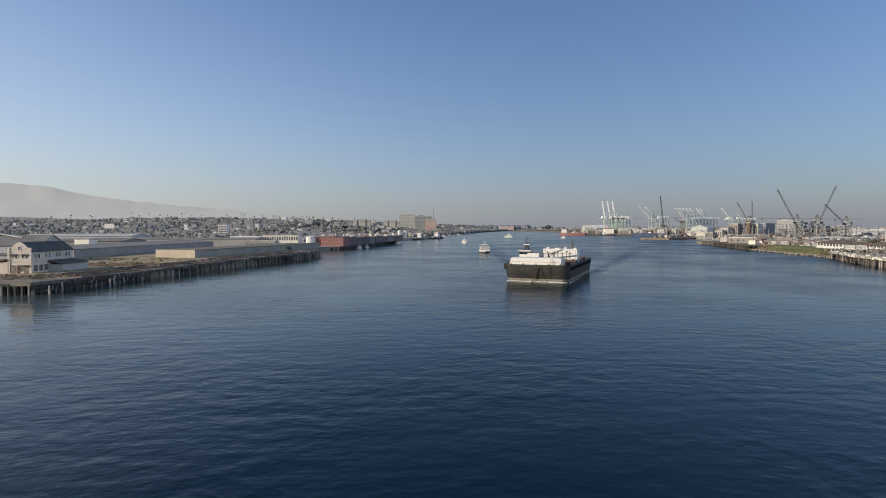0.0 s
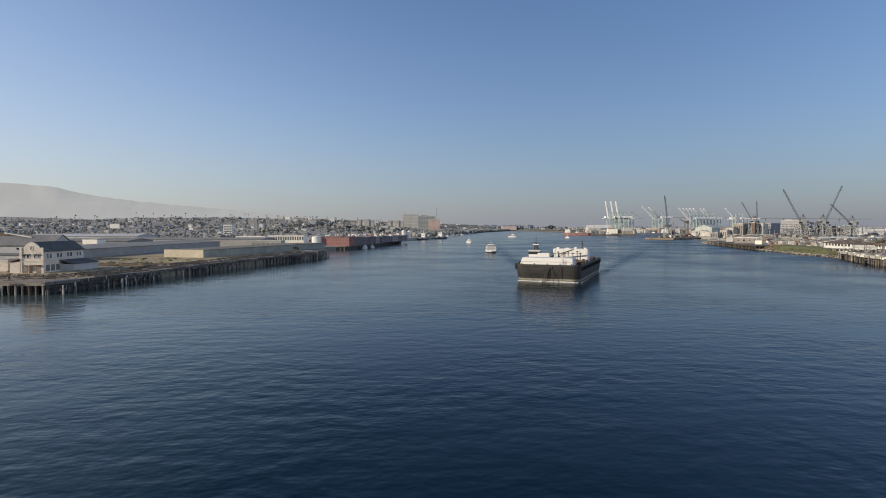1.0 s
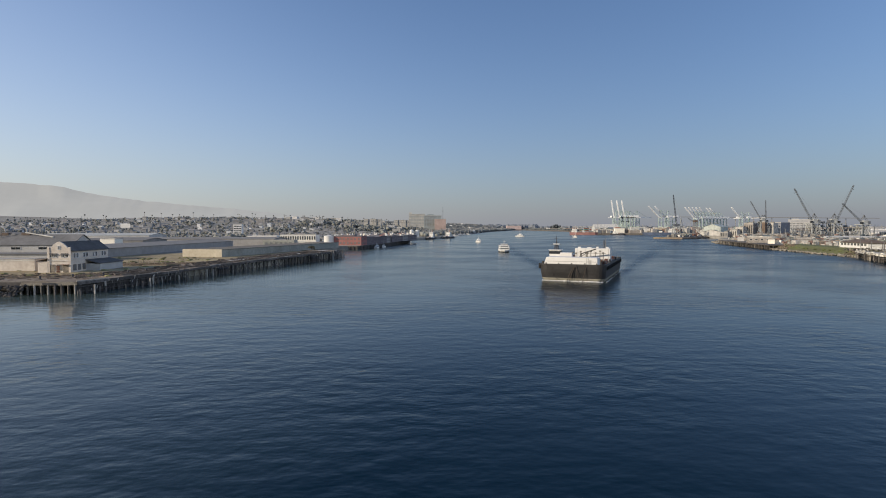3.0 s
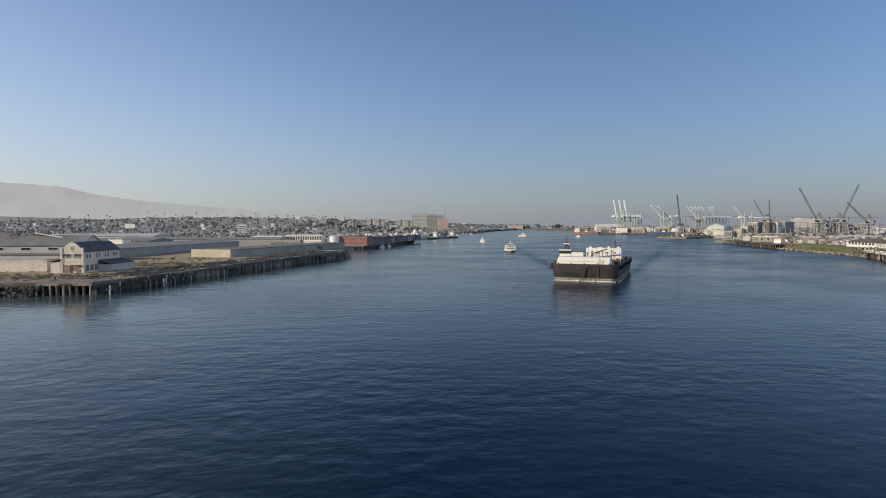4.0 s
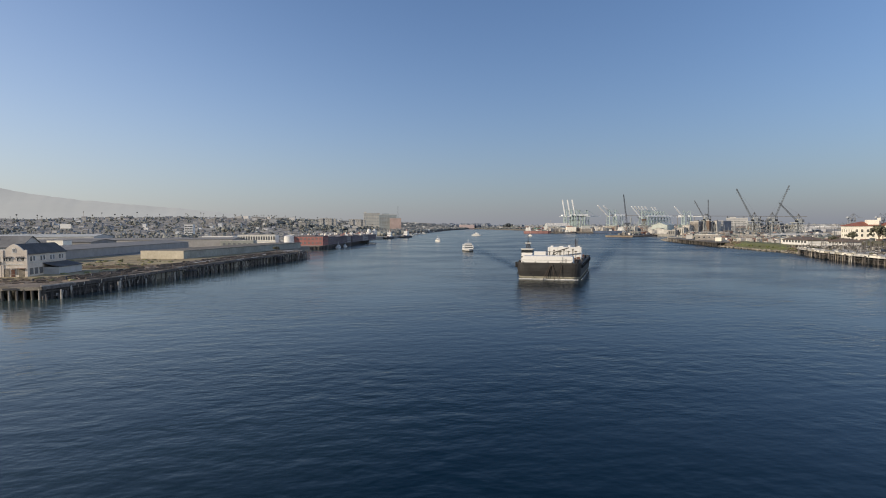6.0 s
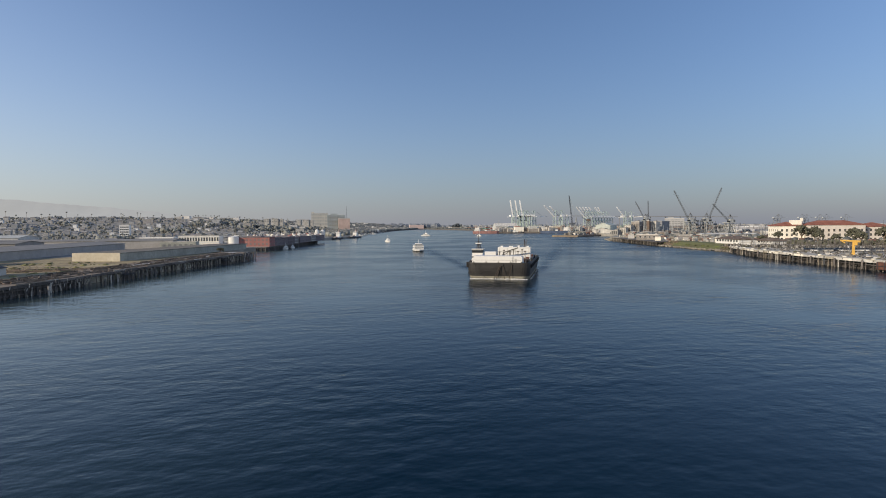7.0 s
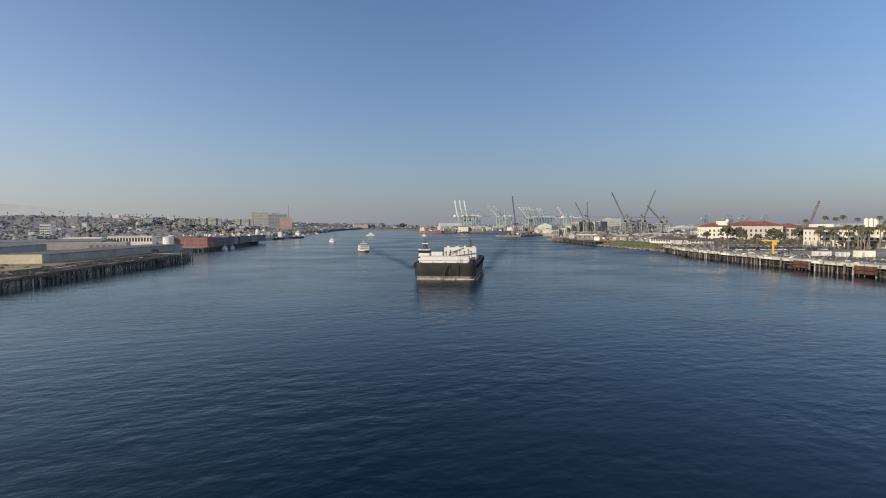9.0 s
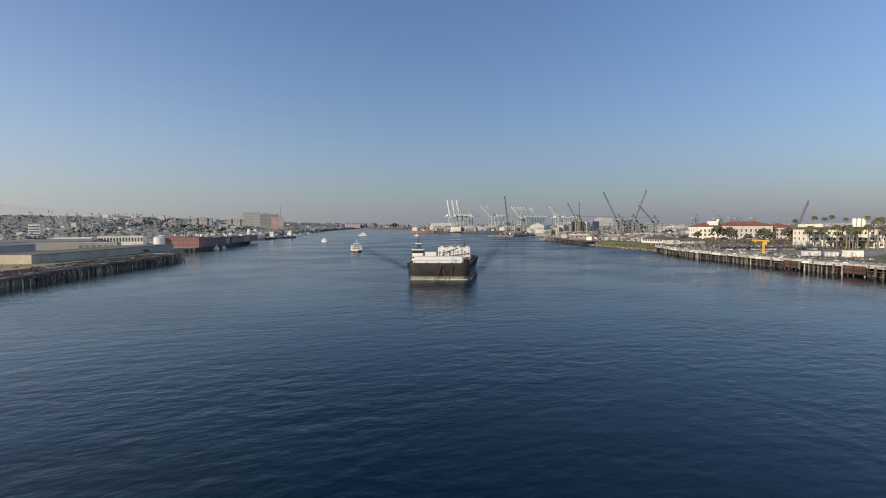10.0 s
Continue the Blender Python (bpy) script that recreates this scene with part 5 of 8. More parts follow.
def cabin_cruiser(x, y, turn, s, label):
    t = thing("cabin_cruiser", pose(x, y, 0, 0, 0, turn), label, "boat", "small boats")
    o = boat_outline(5.2 * s, 17 * s, 0.2)
    part("hull", hull_rings(o, [(-0.4, 0.7, 0.85, 0.3), (0, 0.82, 0.93, 0.1), (1.9 * s, 1, 1, 0)]), WHITE, t)
    part("deck_house", Geo().box(0, 0.5 * s, 1.9 * s, 4.0 * s, 9 * s, 1.9 * s, 0, 0.3), WHITE, t)
    part("side_windows", Geo().box(0, 0.5 * s, 2.6 * s, 4.06 * s, 8 * s, 0.7 * s), GLASS, t)
    part("flybridge", Geo().box(0, 0.2 * s, 3.8 * s, 3.0 * s, 4 * s, 1.5 * s, 0, 0.3), WHITE, t)
    part("mast", Geo().tube((0, 1.2 * s, 5.2 * s), (0, 1.4 * s, 9.5 * s), 0.14, 0.08, 6).bar((-0.9 * s, 1.3 * s, 7.4 * s), (0.9 * s, 1.3 * s, 7.4 * s), 0.1), WHITE, t)


cabin_cruiser(57.8, 672, 12, 0.85, "small white cabin cruiser under way in the channel")
cabin_cruiser(176, 1037, 70, 1.15, "long white motor yacht crossing far up the channel")
cabin_cruiser(-53.4, 490, 168, 0.62, "small white workboat moored at the red quay house")
cabin_cruiser(-49.0, 512, -12, 0.5, "small white launch moored at the quay")
sailboat(261, 957, 15, 1.1, 22, "white sailing boat with a tall bare mast")


def work_ship(x, y, turn, l, w, h, hull_mat, label, house_at=0.3, tiers=3, group="", masts=2, gear=True):
    t = thing("moored_ship", pose(x, y, 0, 0, 0, turn), label, "ship", group)
    o = boat_outline(w, l, 0.35)
    part("hull", hull_rings(o, [(-1, 0.85, 0.93, 0), (0, 0.93, 0.97, 0), (h, 1, 1, 0)]), hull_mat, t)
    part("deck", Geo().prism([(a * 0.94, b * 0.97) for a, b in o], h, h + 0.15), DECKGREY, t)
    for k in range(tiers):
        part("deck_house", Geo().box(0, l * house_at, h + 0.1 + k * 2.8, w * (0.8 - 0.05 * k), l * (0.2 - 0.02 * k), 2.8, 0, 0.2), WHITE, t)
        part("port_row", Geo().box(0, l * house_at, h + 1.2 + k * 2.8, w * (0.8 - 0.05 * k) + 0.1, l * (0.2 - 0.02 * k) + 0.1, 0.6), HAZEGLASS, t)
    part("funnel", Geo().tube((0, l * (house_at + 0.07), h + tiers * 2.8), (0, l * (house_at + 0.07), h + tiers * 2.8 + 3.5), 1.1, 0.9, 12), ORANGE, t)
    for k in range(masts):
        y0 = l * (house_at - 0.02 - 0.3 * k)
        part("mast", Geo().tube((0, y0, h), (0, y0, h + 11 + tiers), 0.25, 0.12, 6).bar((-2, y0, h + 8), (2, y0, h + 8), 0.2), WHITE, t)
    if gear:
        for k in range(3):
            part("deck_cargo", Geo().box(rng.uniform(-1, 1), l * (-0.28 + 0.14 * k), h + 0.15, w * 0.55, l * 0.09, rng.uniform(1.4, 3), 0, 0.2), [STEEL, ORANGE, WHITE][k], t)
    return t


work_ship(0, 850, -20, 36, 8, 2.2, DARKSTEEL, "dark hulled patrol vessel moored by the silos", 0.15, 3)
work_ship(30, 915, -26, 42, 9, 2.4, DARKSTEEL, "dark grey work vessel with white upper works", 0.1, 3)
work_ship(372, 1275, 62, 66, 14, 6.0, REDHULL, "red hulled freighter with white upper works", 0.33, 3, "", 3)
work_ship(527, 1203, 61, 78, 15, 6, BLUEHULL, "dark hulled supply ship at the far berth", -0.3, 3)
work_ship(444, 1249, 61, 34, 9, 2.6, DARKSTEEL, "low dark work vessel at the far berth", 0.2, 2)

# small craft along the far west shore
for i in range(16):
    k = i / 15
    sailboat(35 + k * 150 + rng.uniform(-6, 6), 1010 + k * 800, rng.uniform(60, 110), rng.uniform(0.8, 1.3), rng.uniform(9, 16), "small white moored sailing boat")


# ---------------- trees and palms ----------------
def tree(x, y, z, h, r, seed, label="broad dark green tree beside the buildings", group="trees"):
    q = random.Random(seed)
    t = thing("tree", pose(x, y, z), label, "tree", group)
    g = Geo().tube((0, 0, -0.3), (0.1, 0.05, h * 0.42), r * 0.09, r * 0.06, 7)
    for i in range(5):
        a = i * 1.3 + q.random()
        g.tube((0.1, 0.05, h * 0.36), (math.cos(a) * r * 0.55, math.sin(a) * r * 0.55, h * q.uniform(0.55, 0.75)), r * 0.045, r * 0.02, 5)
    part("trunk", g, BARK, t)
    c = Geo()
    for k in range(15):
        a, d = k * 2.4 + q.random(), r * math.sqrt((k + 0.3) / 15) * 0.8
        lobe, lr = Vector((math.cos(a) * d, math.sin(a) * d, h * (0.86 - 0.42 * (d / r) ** 1.6 * q.uniform(0.5, 1.4)))), r * q.uniform(0.2, 0.36)
        for i in range(13):
            o = Vector((q.gauss(0, 1), q.gauss(0, 1), q.gauss(0, 0.8))).normalized() * lr * q.uniform(0.3, 1.15)
            c.clump(lobe + o, r * q.uniform(0.07, 0.16), q, 0.8, 5)
    part("crown", c, LEAF, t)


def palm_geo(h, r, seed, fronds=22, detail=True):
    q = random.Random(seed)
    trunk, crown = Geo(), Geo()
    bend = q.uniform(-0.5, 0.5)
    trunk.tube((0, 0, -0.2), (bend * 0.3, 0, h * 0.5), 0.34, 0.26, 7).tube((bend * 0.3, 0, h * 0.5), (bend, 0, h), 0.26, 0.24, 7)
    for i in range(fronds):
        a = i * 2.4 + q.uniform(-0.2, 0.2)
        up = q.uniform(-0.7, 0.95)
        d = Vector((math.cos(a), math.sin(a), 0))
        s = Vector((-d.y, d.x, 0))
        prev, base = None, Vector((bend, 0, h + 0.1))
        n = 5
        for k in range(n + 1):
            f = k / n
            p = base + d * (r * f * (1 - 0.15 * max(0, up))) + Vector((0, 0, r * (0.75 * up * f - 0.75 * f * f)))
            w = r * 0.17 * (math.sin(min(1, f * 1.15 + 0.12) * 3.0) + 0.12)
            ring = (p + s * w - Vector((0, 0, w * 0.5)), p, p - s * w - Vector((0, 0, w * 0.5)))
            if prev:
                crown.add([prev[0], prev[1], ring[1], ring[0]], [(0, 1, 2, 3)])
                crown.add([prev[1], prev[2], ring[2], ring[1]], [(0, 1, 2, 3)])
            prev = ring
    for i in range(12):
        a = i * 0.9
        crown.clump((bend + math.cos(a) * 0.35, math.sin(a) * 0.35, h - 0.3 - 0.14 * i), 0.55, q, 1.3, 5)
    return trunk, crown


PALMS = []
for h, r in ((12.0, 3.0), (13.0, 3.2), (10.5, 2.9), (20.5, 2.7)):
    tr, cr = palm_geo(h, r, int(h * 10), 46)
    PALMS.append((tr.mesh("trunk", PALMBARK), cr.mesh("crown", PALMLEAF)))


def palm(x, y, z, k, s=1.0, turn=0.0, label="tall fan palm with a shaggy crown on the lawn"):
    t = thing("palm_tree", pose(x, y, z, 0, 0, turn), label, "palm tree", "palms")
    t.scale = (s, s, s)
    put("trunk", PALMS[k][0], t, Matrix.Identity(4))
    put("crown", PALMS[k][1], t, Matrix.Identity(4))

# ---------------- east bank: concrete wharf ----------------
WORNDECK = mat("worn_wharf_deck", (0.42, 0.4, 0.355), 0.9, 0, 0.4, 5, 0.5)
EDGE_E = [(179, 69), (187.5, 127), (192, 153), (198.5, 179), (206, 206), (215.5, 239), (227, 271), (250.5, 317)]
wharf_e = thing("concrete_wharf", pose(0, 0, 0), "pale concrete wharf on many piles", "wharf", kind="structure")
back_e = [(283, 312), (262, 262), (247, 212), (242, 178), (238, 142), (230, 72)]
part("deck", Geo().prism(EDGE_E + back_e, 3.4, 4.3), WORNDECK, wharf_e)
WORNFACE = [PALECON, mat("stained_concrete", (0.42, 0.38, 0.3), 0.9, 0, 0.35, 2, 0.4, 0.01), PALECON, OFFWHITE, CONCRETE]
for a, b in zip(points_on(EDGE_E, 5.7), points_on(EDGE_E, 5.7)[1:]):
    part("fascia", Geo().bar((a[0] - 0.1, a[1], 3.78 + rng.uniform(-0.05, 0.05)), (b[0] - 0.1, b[1] - 0.06, 3.78), 0.5, rng.uniform(0.85, 1.05)), WORNFACE[rng.randrange(5)], wharf_e)
KERBS = points_on(EDGE_E, 4.3)
for i, (a, b) in enumerate(zip(KERBS, KERBS[1:])):
    if rng.random() < 0.9:
        b = (a[0] + (b[0] - a[0]) * 0.93, a[1] + (b[1] - a[1]) * 0.93)
        part("kerb_block", Geo().bar((a[0] + 0.25, a[1], 4.43 + rng.uniform(-0.05, 0.05)), (b[0] + 0.25, b[1], 4.43), 0.5, 0.46), [CONCRETE, CONCRETE, PALECON, WORNFACE[1]][rng.randrange(4)], wharf_e)
EP = [pile_mesh(3.4, 0.3, TIMBER), pile_mesh(3.4, 0.2, TIMBER, 0.1), pile_mesh(3.4, 0.3, CONCRETE), pile_mesh(3.4, 0.26, GREYWOOD, -0.1)]
for off, step in ((0.35, 2.3), (3.5, 4.0), (7, 5.0)):
    for x, y in points_on(EDGE_E, step):
        if rng.random() < 0.25:
            continue
        put("pile", EP[rng.choice((0, 1, 3, 3, 1, 3, 2, 0, 2) if off < 1 else (0, 1, 3))], wharf_e, pose(x + off, y + rng.uniform(-0.3, 0.3), 0, 0, 0, rng.uniform(0, 360)))
for i, (x, y) in enumerate(points_on(EDGE_E[1:], 17)):
    part("cleat_block", Geo().box(x + 1.6, y, 4.3, 1.0, 1.3, 0.6, 0.2, 0.1), OFFWHITE, wharf_e)
    part("fender", Geo().box(x - 0.45, y + 3, 0.6, 0.45, 0.7, 3.4, 0.25), TIMBER, wharf_e)
# stone slope added behind the first piles to lighten the gap under the deck
slope = Geo()
lip = points_on(EDGE_E, 6.0)
slope.add([(x + 2.2 + rng.uniform(-0.5, 0.5), y, -0.6) for x, y in lip] + [(x + 4.2 + rng.uniform(-0.6, 0.6), y, 1.3 + rng.uniform(-0.3, 0.3)) for x, y in lip] + [(x + 8.5, y, 3.38) for x, y in lip],
          [(k * len(lip) + i, (k + 1) * len(lip) + i, (k + 1) * len(lip) + i + 1, k * len(lip) + i + 1) for k in range(2) for i in range(len(lip) - 1)])
for x, y in points_on(EDGE_E[1:], 0.9):
    k = rng.random()
    slope.clump((x + 2.0 + 4 * k + rng.uniform(-0.4, 0.4), y + rng.uniform(-0.6, 0.6), -0.1 + 2.2 * k), rng.uniform(0.35, 0.75), rng, 0.8, 5)
part("stone_slope", slope, bpy.data.materials["dark_wet_stone"], wharf_e)
# rusty red-brown fender panels hung on the face of the wharf
for (x, y), l in (((195.9, 168.6), 8.2), ((189.6, 138.6), 9.2)):
    p = part("fender_panel", Geo().box(0, 0, 0, 0.7, l, 3.0, 0, 0.08), RUST, wharf_e, "rusty red-brown fender panel")
    p.matrix_local = pose(x - 0.55, y, 0.9, 0, 0, -12)
    part("panel_rail", Geo().box(-0.42, 0, 1.2, 0.16, l + 0.1, 0.3), BLACKHULL, p)
    for k in (-0.42, 0, 0.42):
        part("panel_post", Geo().box(-0.4, k * l, 0.1, 0.14, 0.3, 2.9), DARKSTEEL, p)
# yard behind the wharf
g = Geo().prism([(230, 60), (238, 142), (242, 178), (247, 212), (262, 262), (283, 312), (306, 420), (345, 420), (330, 300), (300, 235), (330, 190), (330, 60)], 3.9, 4.27)
solo("yard_east", g, ASPHALT, "worn grey asphalt yard behind the wharf", "ground", "structure")
g = Geo().prism([(214, 95), (220.5, 148), (231, 165), (255, 172), (300, 190), (322, 150), (322, 80)], 4.2, 4.36)
solo("lawn", g, GRASS, "short green lawn before the white building", "lawn", "structure")
# low scrub along the back of the wharf deck
g = Geo()
for x, y in points_on([(206, 128), (212, 150), (219, 172), (226, 190)], 0.22):
    g.clump((x + rng.gauss(0, 2.6), y + rng.uniform(-1.5, 1.5), 4.45), rng.uniform(0.25, 0.8), rng, 0.7, 5)
solo("deck_scrub", g, LEAF, "low dark scrub along the back of the wharf", "scrub", "stuff")
# green bank with riprap
g = Geo()
bank = [(253.5, 319), (257, 335), (265, 375), (276, 430)]
inner_b = [(299, 430), (290, 375), (280, 335), (277, 319)]
n = len(bank)
g.add([(x, y, 0.9) for x, y in bank] + [(x + 8, y, 4.6) for x, y in bank] + [(x, y, 4.75) for x, y in reversed(inner_b)],
      [(i, i + 1, n + i + 1, n + i) for i in range(n - 1)] + [(n + i, n + i + 1, 2 * n + i + 1, 2 * n + i) for i in range(n - 1)])
solo("green_bank", g, GRASS, "overgrown green bank sloping to the water", "bank", "structure")
g = Geo()
for x, y in points_on([(251.5, 317), (255.5, 335), (263.5, 375), (275, 432)], 0.55):
    g.clump((x + rng.uniform(-2.2, 2.0), y, 0.35 + rng.uniform(-0.2, 0.6)), rng.uniform(0.4, 1.0), rng, 0.75, 5)
for x, y in points_on([(318, 585), (345, 645), (400, 720)], 1.4):
    g.clump((x + rng.uniform(-4, 1.0), y, 0.4), rng.uniform(0.6, 1.6), rng, 0.7, 5)
solo("riprap", g, ROCK, "tumbled brown riprap stones along the waterline", "stones", "stuff")
g = Geo()
for i in range(420):
    k = rng.random()
    y = 321 + 108 * k
    x = along(((319, 263), (335, 267), (375, 275), (430, 286)), y) + rng.uniform(-7, 14)
    g.clump((x, y, 4.2 if x > along(((319, 263), (430, 286)), y) else 2.8), rng.uniform(0.4, 1.2), rng, 0.55, 5)
solo("bank_scrub", g, mat("scrub", (0.13, 0.155, 0.045), 0.95, 0, 0.4, 3, 0.4, 0, 0.45, True), "low yellow-green scrub on the bank", "scrub", "stuff")

# broken stones and grey driftwood at both ends of the bank
g = Geo()
for i in range(420):
    k, u = rng.random(), rng.random()
    y = 319 + 17 * u ** 1.4 if i % 2 else 430 - 20 * u ** 1.4
    x = along(((319, 253.5), (335, 257), (375, 265), (430, 276)), y) + 10 * k
    z = 0.9 + 3.7 * min(1.0, 10 * k / 8)
    if rng.random() < 0.55:
        g.clump((x, y, z + 0.05), rng.uniform(0.25, 0.8), rng, 0.6, 5)
    else:
        g.box(x, y, z, rng.uniform(0.2, 2.6), rng.uniform(0.15, 0.5), rng.uniform(0.15, 0.7), rng.uniform(0, 3))
solo("bank_debris", g, bpy.data.materials["rubble_and_boards"], "broken stones and driftwood at the ends of the green bank", "debris", "stuff")

# second pier further up
pier2 = thing("timber_pier", pose(0, 0, 0), "dark timber pier on piles below sheds", "wharf", kind="structure")
E2 = [(271, 430), (286, 480), (314, 582)]
part("deck", Geo().prism(E2 + [(335, 578), (306, 470), (290, 426)], 3.4, 4.1), TIMBER, pier2)
for x, y in points_on(E2, 2.9):
    put("pile", EP[rng.choice((0, 1, 1, 3))], pier2, pose(x + 0.4, y, 0))
for x, y in points_on([(a + 4, b) for a, b in E2], 4.5):
    put("pile", EP[0], pier2, pose(x, y, 0))

# ---------------- east bank: buildings ----------------
def white_hospital():
    t = thing("white_building", pose(305.5, 244, 4.25, 0, 0, -27), "white three-storey building with rows of dark windows", "building")
    # local frame: front along +x from 0, outside towards -y
    part("wall", Geo().box(45, 8.5, 0, 90, 17, 12.2), OFFWHITE, t)
    part("roof", Geo().box(45, 8.5, 12.2, 92.0, 19.4, 0.45).box(45, 8.5, 12.65, 88, 15, 0.5), BROWNROOF, t)
    part("cornice", Geo().box(45, 8.5, 11.7, 90.6, 17.6, 0.45), WHITE, t)
    part("penthouse", Geo().box(7.5, 11, 13.1, 10, 9, 2.0, 0, 0.1), OFFWHITE, t)
    part("penthouse", Geo().box(60, 9, 13.2, 18, 8, 1.2, 0, 0.1), BROWNROOF, t)
    wm = window_meshes(1.8, 1.5, GLASS, OFFWHITE)
    for z in (5.0, 8.6):
        window_row(t, wm, (0.5, -0.03), (89.5, -0.03), 25, z, 0)
        window_row(t, wm, (-0.03, 16.5), (-0.03, 0.5), 3, z, radians(-90))
    window_row(t, window_meshes(1.6, 1.5, GLASS, OFFWHITE), (0.5, -0.03), (89.5, -0.03), 22, 1.2, 0)
    c = part("porch_roof", Geo().box(24, -3.2, 3.6, 26, 6.2, 0.45).box(24, -3.2, 4.05, 23, 4.5, 0.4), BROWNROOF, t)
    for i in range(6):
        part("porch_post", Geo().box(12.5 + i * 4.6, -5.6, 0, 0.5, 0.5, 3.6), OFFWHITE, t)
    part("east_porch_roof", Geo().box(68, -3.2, 3.6, 20, 6.2, 0.45).box(68, -3.2, 4.05, 17, 4.5, 0.4), BROWNROOF, t)
    for i in range(5):
        part("porch_post", Geo().box(59.5 + i * 4.3, -5.6, 0, 0.5, 0.5, 3.6), OFFWHITE, t)
    for x in (18, 35, 56, 78):
        part("pier", Geo().box(x, -0.25, 0, 0.8, 0.5, 12), OFFWHITE, t)


white_hospital()


# darker pinkish stucco: shade on the set-back wings painted into the wall
SHADESTUCCO = mat("shade_toned_stucco", (0.62, 0.565, 0.5), 0.85, 0, 0.12, 5, 0.6)


def red_roofed(x, y, turn, w, d, h, rise, label, cols, wall=OFFWHITE):
    t = thing("red_roofed_building", pose(x, y, 4.25, 0, 0, turn), label, "building", "red-roofed buildings")
    part("wall", Geo().box(w / 2, d / 2, 0, w, d, h), wall, t)
    r = part("roof", hip_roof(w, d, h, rise, 0.9), REDTILE, t)
    r.location = (w / 2, d / 2, 0)
    wm = window_meshes(1.4, 2.0, GLASS, wall)
    for z in (1.4, 5.0, 8.6):
        if z + 2.2 < h:
            window_row(t, wm, (0.5, -0.03), (w - 0.5, -0.03), cols, z, 0)
            window_row(t, wm, (-0.03, d - 0.5), (-0.03, 0.5), max(2, int(d / 4)), z, radians(-90))
    part("cornice", Geo().box(w / 2, d / 2, h - 0.5, w + 0.5, d + 0.5, 0.4), WHITE, t)
    return t


t = red_roofed(360, 358, -24, 40, 20, 14.2, 3.4, "long three-storey building with red tiled hip roof, wall shade in its colour", 10, SHADESTUCCO)
part("roof_tower", Geo().box(-6, 10, 14.0, 7, 6, 4.0, 0, 0.1).box(-1.5, 10, 14.0, 1.6, 1.6, 5.6), OFFWHITE, t)
red_roofed(401, 347, -24, 20, 18, 12.6, 3.2, "building wing with red tiled roof, wall shade in its colour", 6, SHADESTUCCO)
red_roofed(344, 371, -24, 19, 22, 13.6, 3.2, "cream end wing with red tiled hip roof", 5)
# long low house on the bank
def low_house(x, y, turn, w, d, h, label, roof_mat=BROWNROOF, cols=14):
    t = thing("low_house", pose(x, y, 5.0, 0, 0, turn), label, "house", "low houses")
    part("plinth", Geo().box(w / 2, d / 2, -0.9, w + 1.0, d + 1.0, 0.896), CONCRETE, t)
    part("wall", Geo().box(w / 2, d / 2, 0, w, d, h), WHITE, t)
    r = part("roof", hip_roof(w, d, h, 2.0, 0.9), roof_mat, t)
    r.location = (w / 2, d / 2, 0)
    window_row(t, window_meshes(2.2, 1.4), (0.8, -0.03), (w - 0.8, -0.03), cols, 1.3, 0)
    window_row(t, window_meshes(2.0, 1.4), (-0.03, d - 0.5), (-0.03, 0.5), 3, 1.3, radians(-90))


low_house(277, 362, -98.6, 29, 14, 3.4, "low white house with brown hip roof and window row", BROWNROOF, 8)
low_house(283, 328, -98.6, 17, 10, 2.8, "low white hut with a brown roof beside the yard", BROWNROOF, 5)
low_house(352, 395, -30, 34, 11, 3.6, "low white house with brown roof behind the trees", BROWNROOF, 8)
block("flat_boat_house", 263, 312, 4.3, 7, 13, 2.2, -20, WHITE, PALECON, "low white flat-roofed boat house by the wharf")
for x, y, w, d, h, m in ((224, 181, 7.0, 3.2, 2.5, WHITE), (232, 177, 4.6, 3, 2.1, WHITE), (238, 171.5, 7, 4, 2.9, OFFWHITE)):
    t = thing("site_cabin", pose(x, y, 4.27, 0, 0, -28), "plain white site cabin on the yard", "cabin", "site cabins")
    part("body", Geo().box(0, 0, 0.15, w, d, h, 0, 0.06), m, t)
    part("skid", Geo().box(0, -d * 0.3, 0, w, 0.3, 0.16).box(0, d * 0.3, 0, w, 0.3, 0.16), DARKSTEEL, t)
    part("door", Geo().box(-w * 0.2, -d / 2 - 0.02, 0.2, 1.0, 0.06, 2.1), LIGHTGREY, t)
    part("eave_trim", Geo().box(0, 0, h + 0.1, w + 0.15, d + 0.15, 0.1), LIGHTGREY, t)
# yellow loading crane on the wharf
t = thing("yellow_crane", pose(228, 209.5, 4.3, 0, 0, -45), "yellow pedestal loading crane with folded jib", "crane")
part("pedestal", Geo().tube((0, 0, 0), (0, 0, 0.5), 1.0, 1.0, 12).prism([(-0.6, -0.6), (0.6, -0.6), (0.6, 0.6), (-0.6, 0.6)], 0.5, 6.2, [(-0.45, -0.45), (0.45, -0.45), (0.45, 0.45), (-0.45, 0.45)]), YELLOW, t)
part("cab", Geo().box(0.8, -0.4, 4.6, 1.3, 1.3, 1.9, 0, 0.15), YELLOW, t)
part("jib", Geo().bar((0.4, 0, 6.6), (-5.2, 0, 6.9), 0.55, 0.7).bar((-5.2, 0, 6.9), (-3.2, 0, 5.6), 0.35).bar((0.4, 0, 6.6), (2.6, 0, 6.4), 0.8, 0.9), YELLOW, t)
part("hook_line", Geo().bar((-5.1, 0, 6.6), (-5.1, 0, 5.2), 0.07), DARKSTEEL, t)
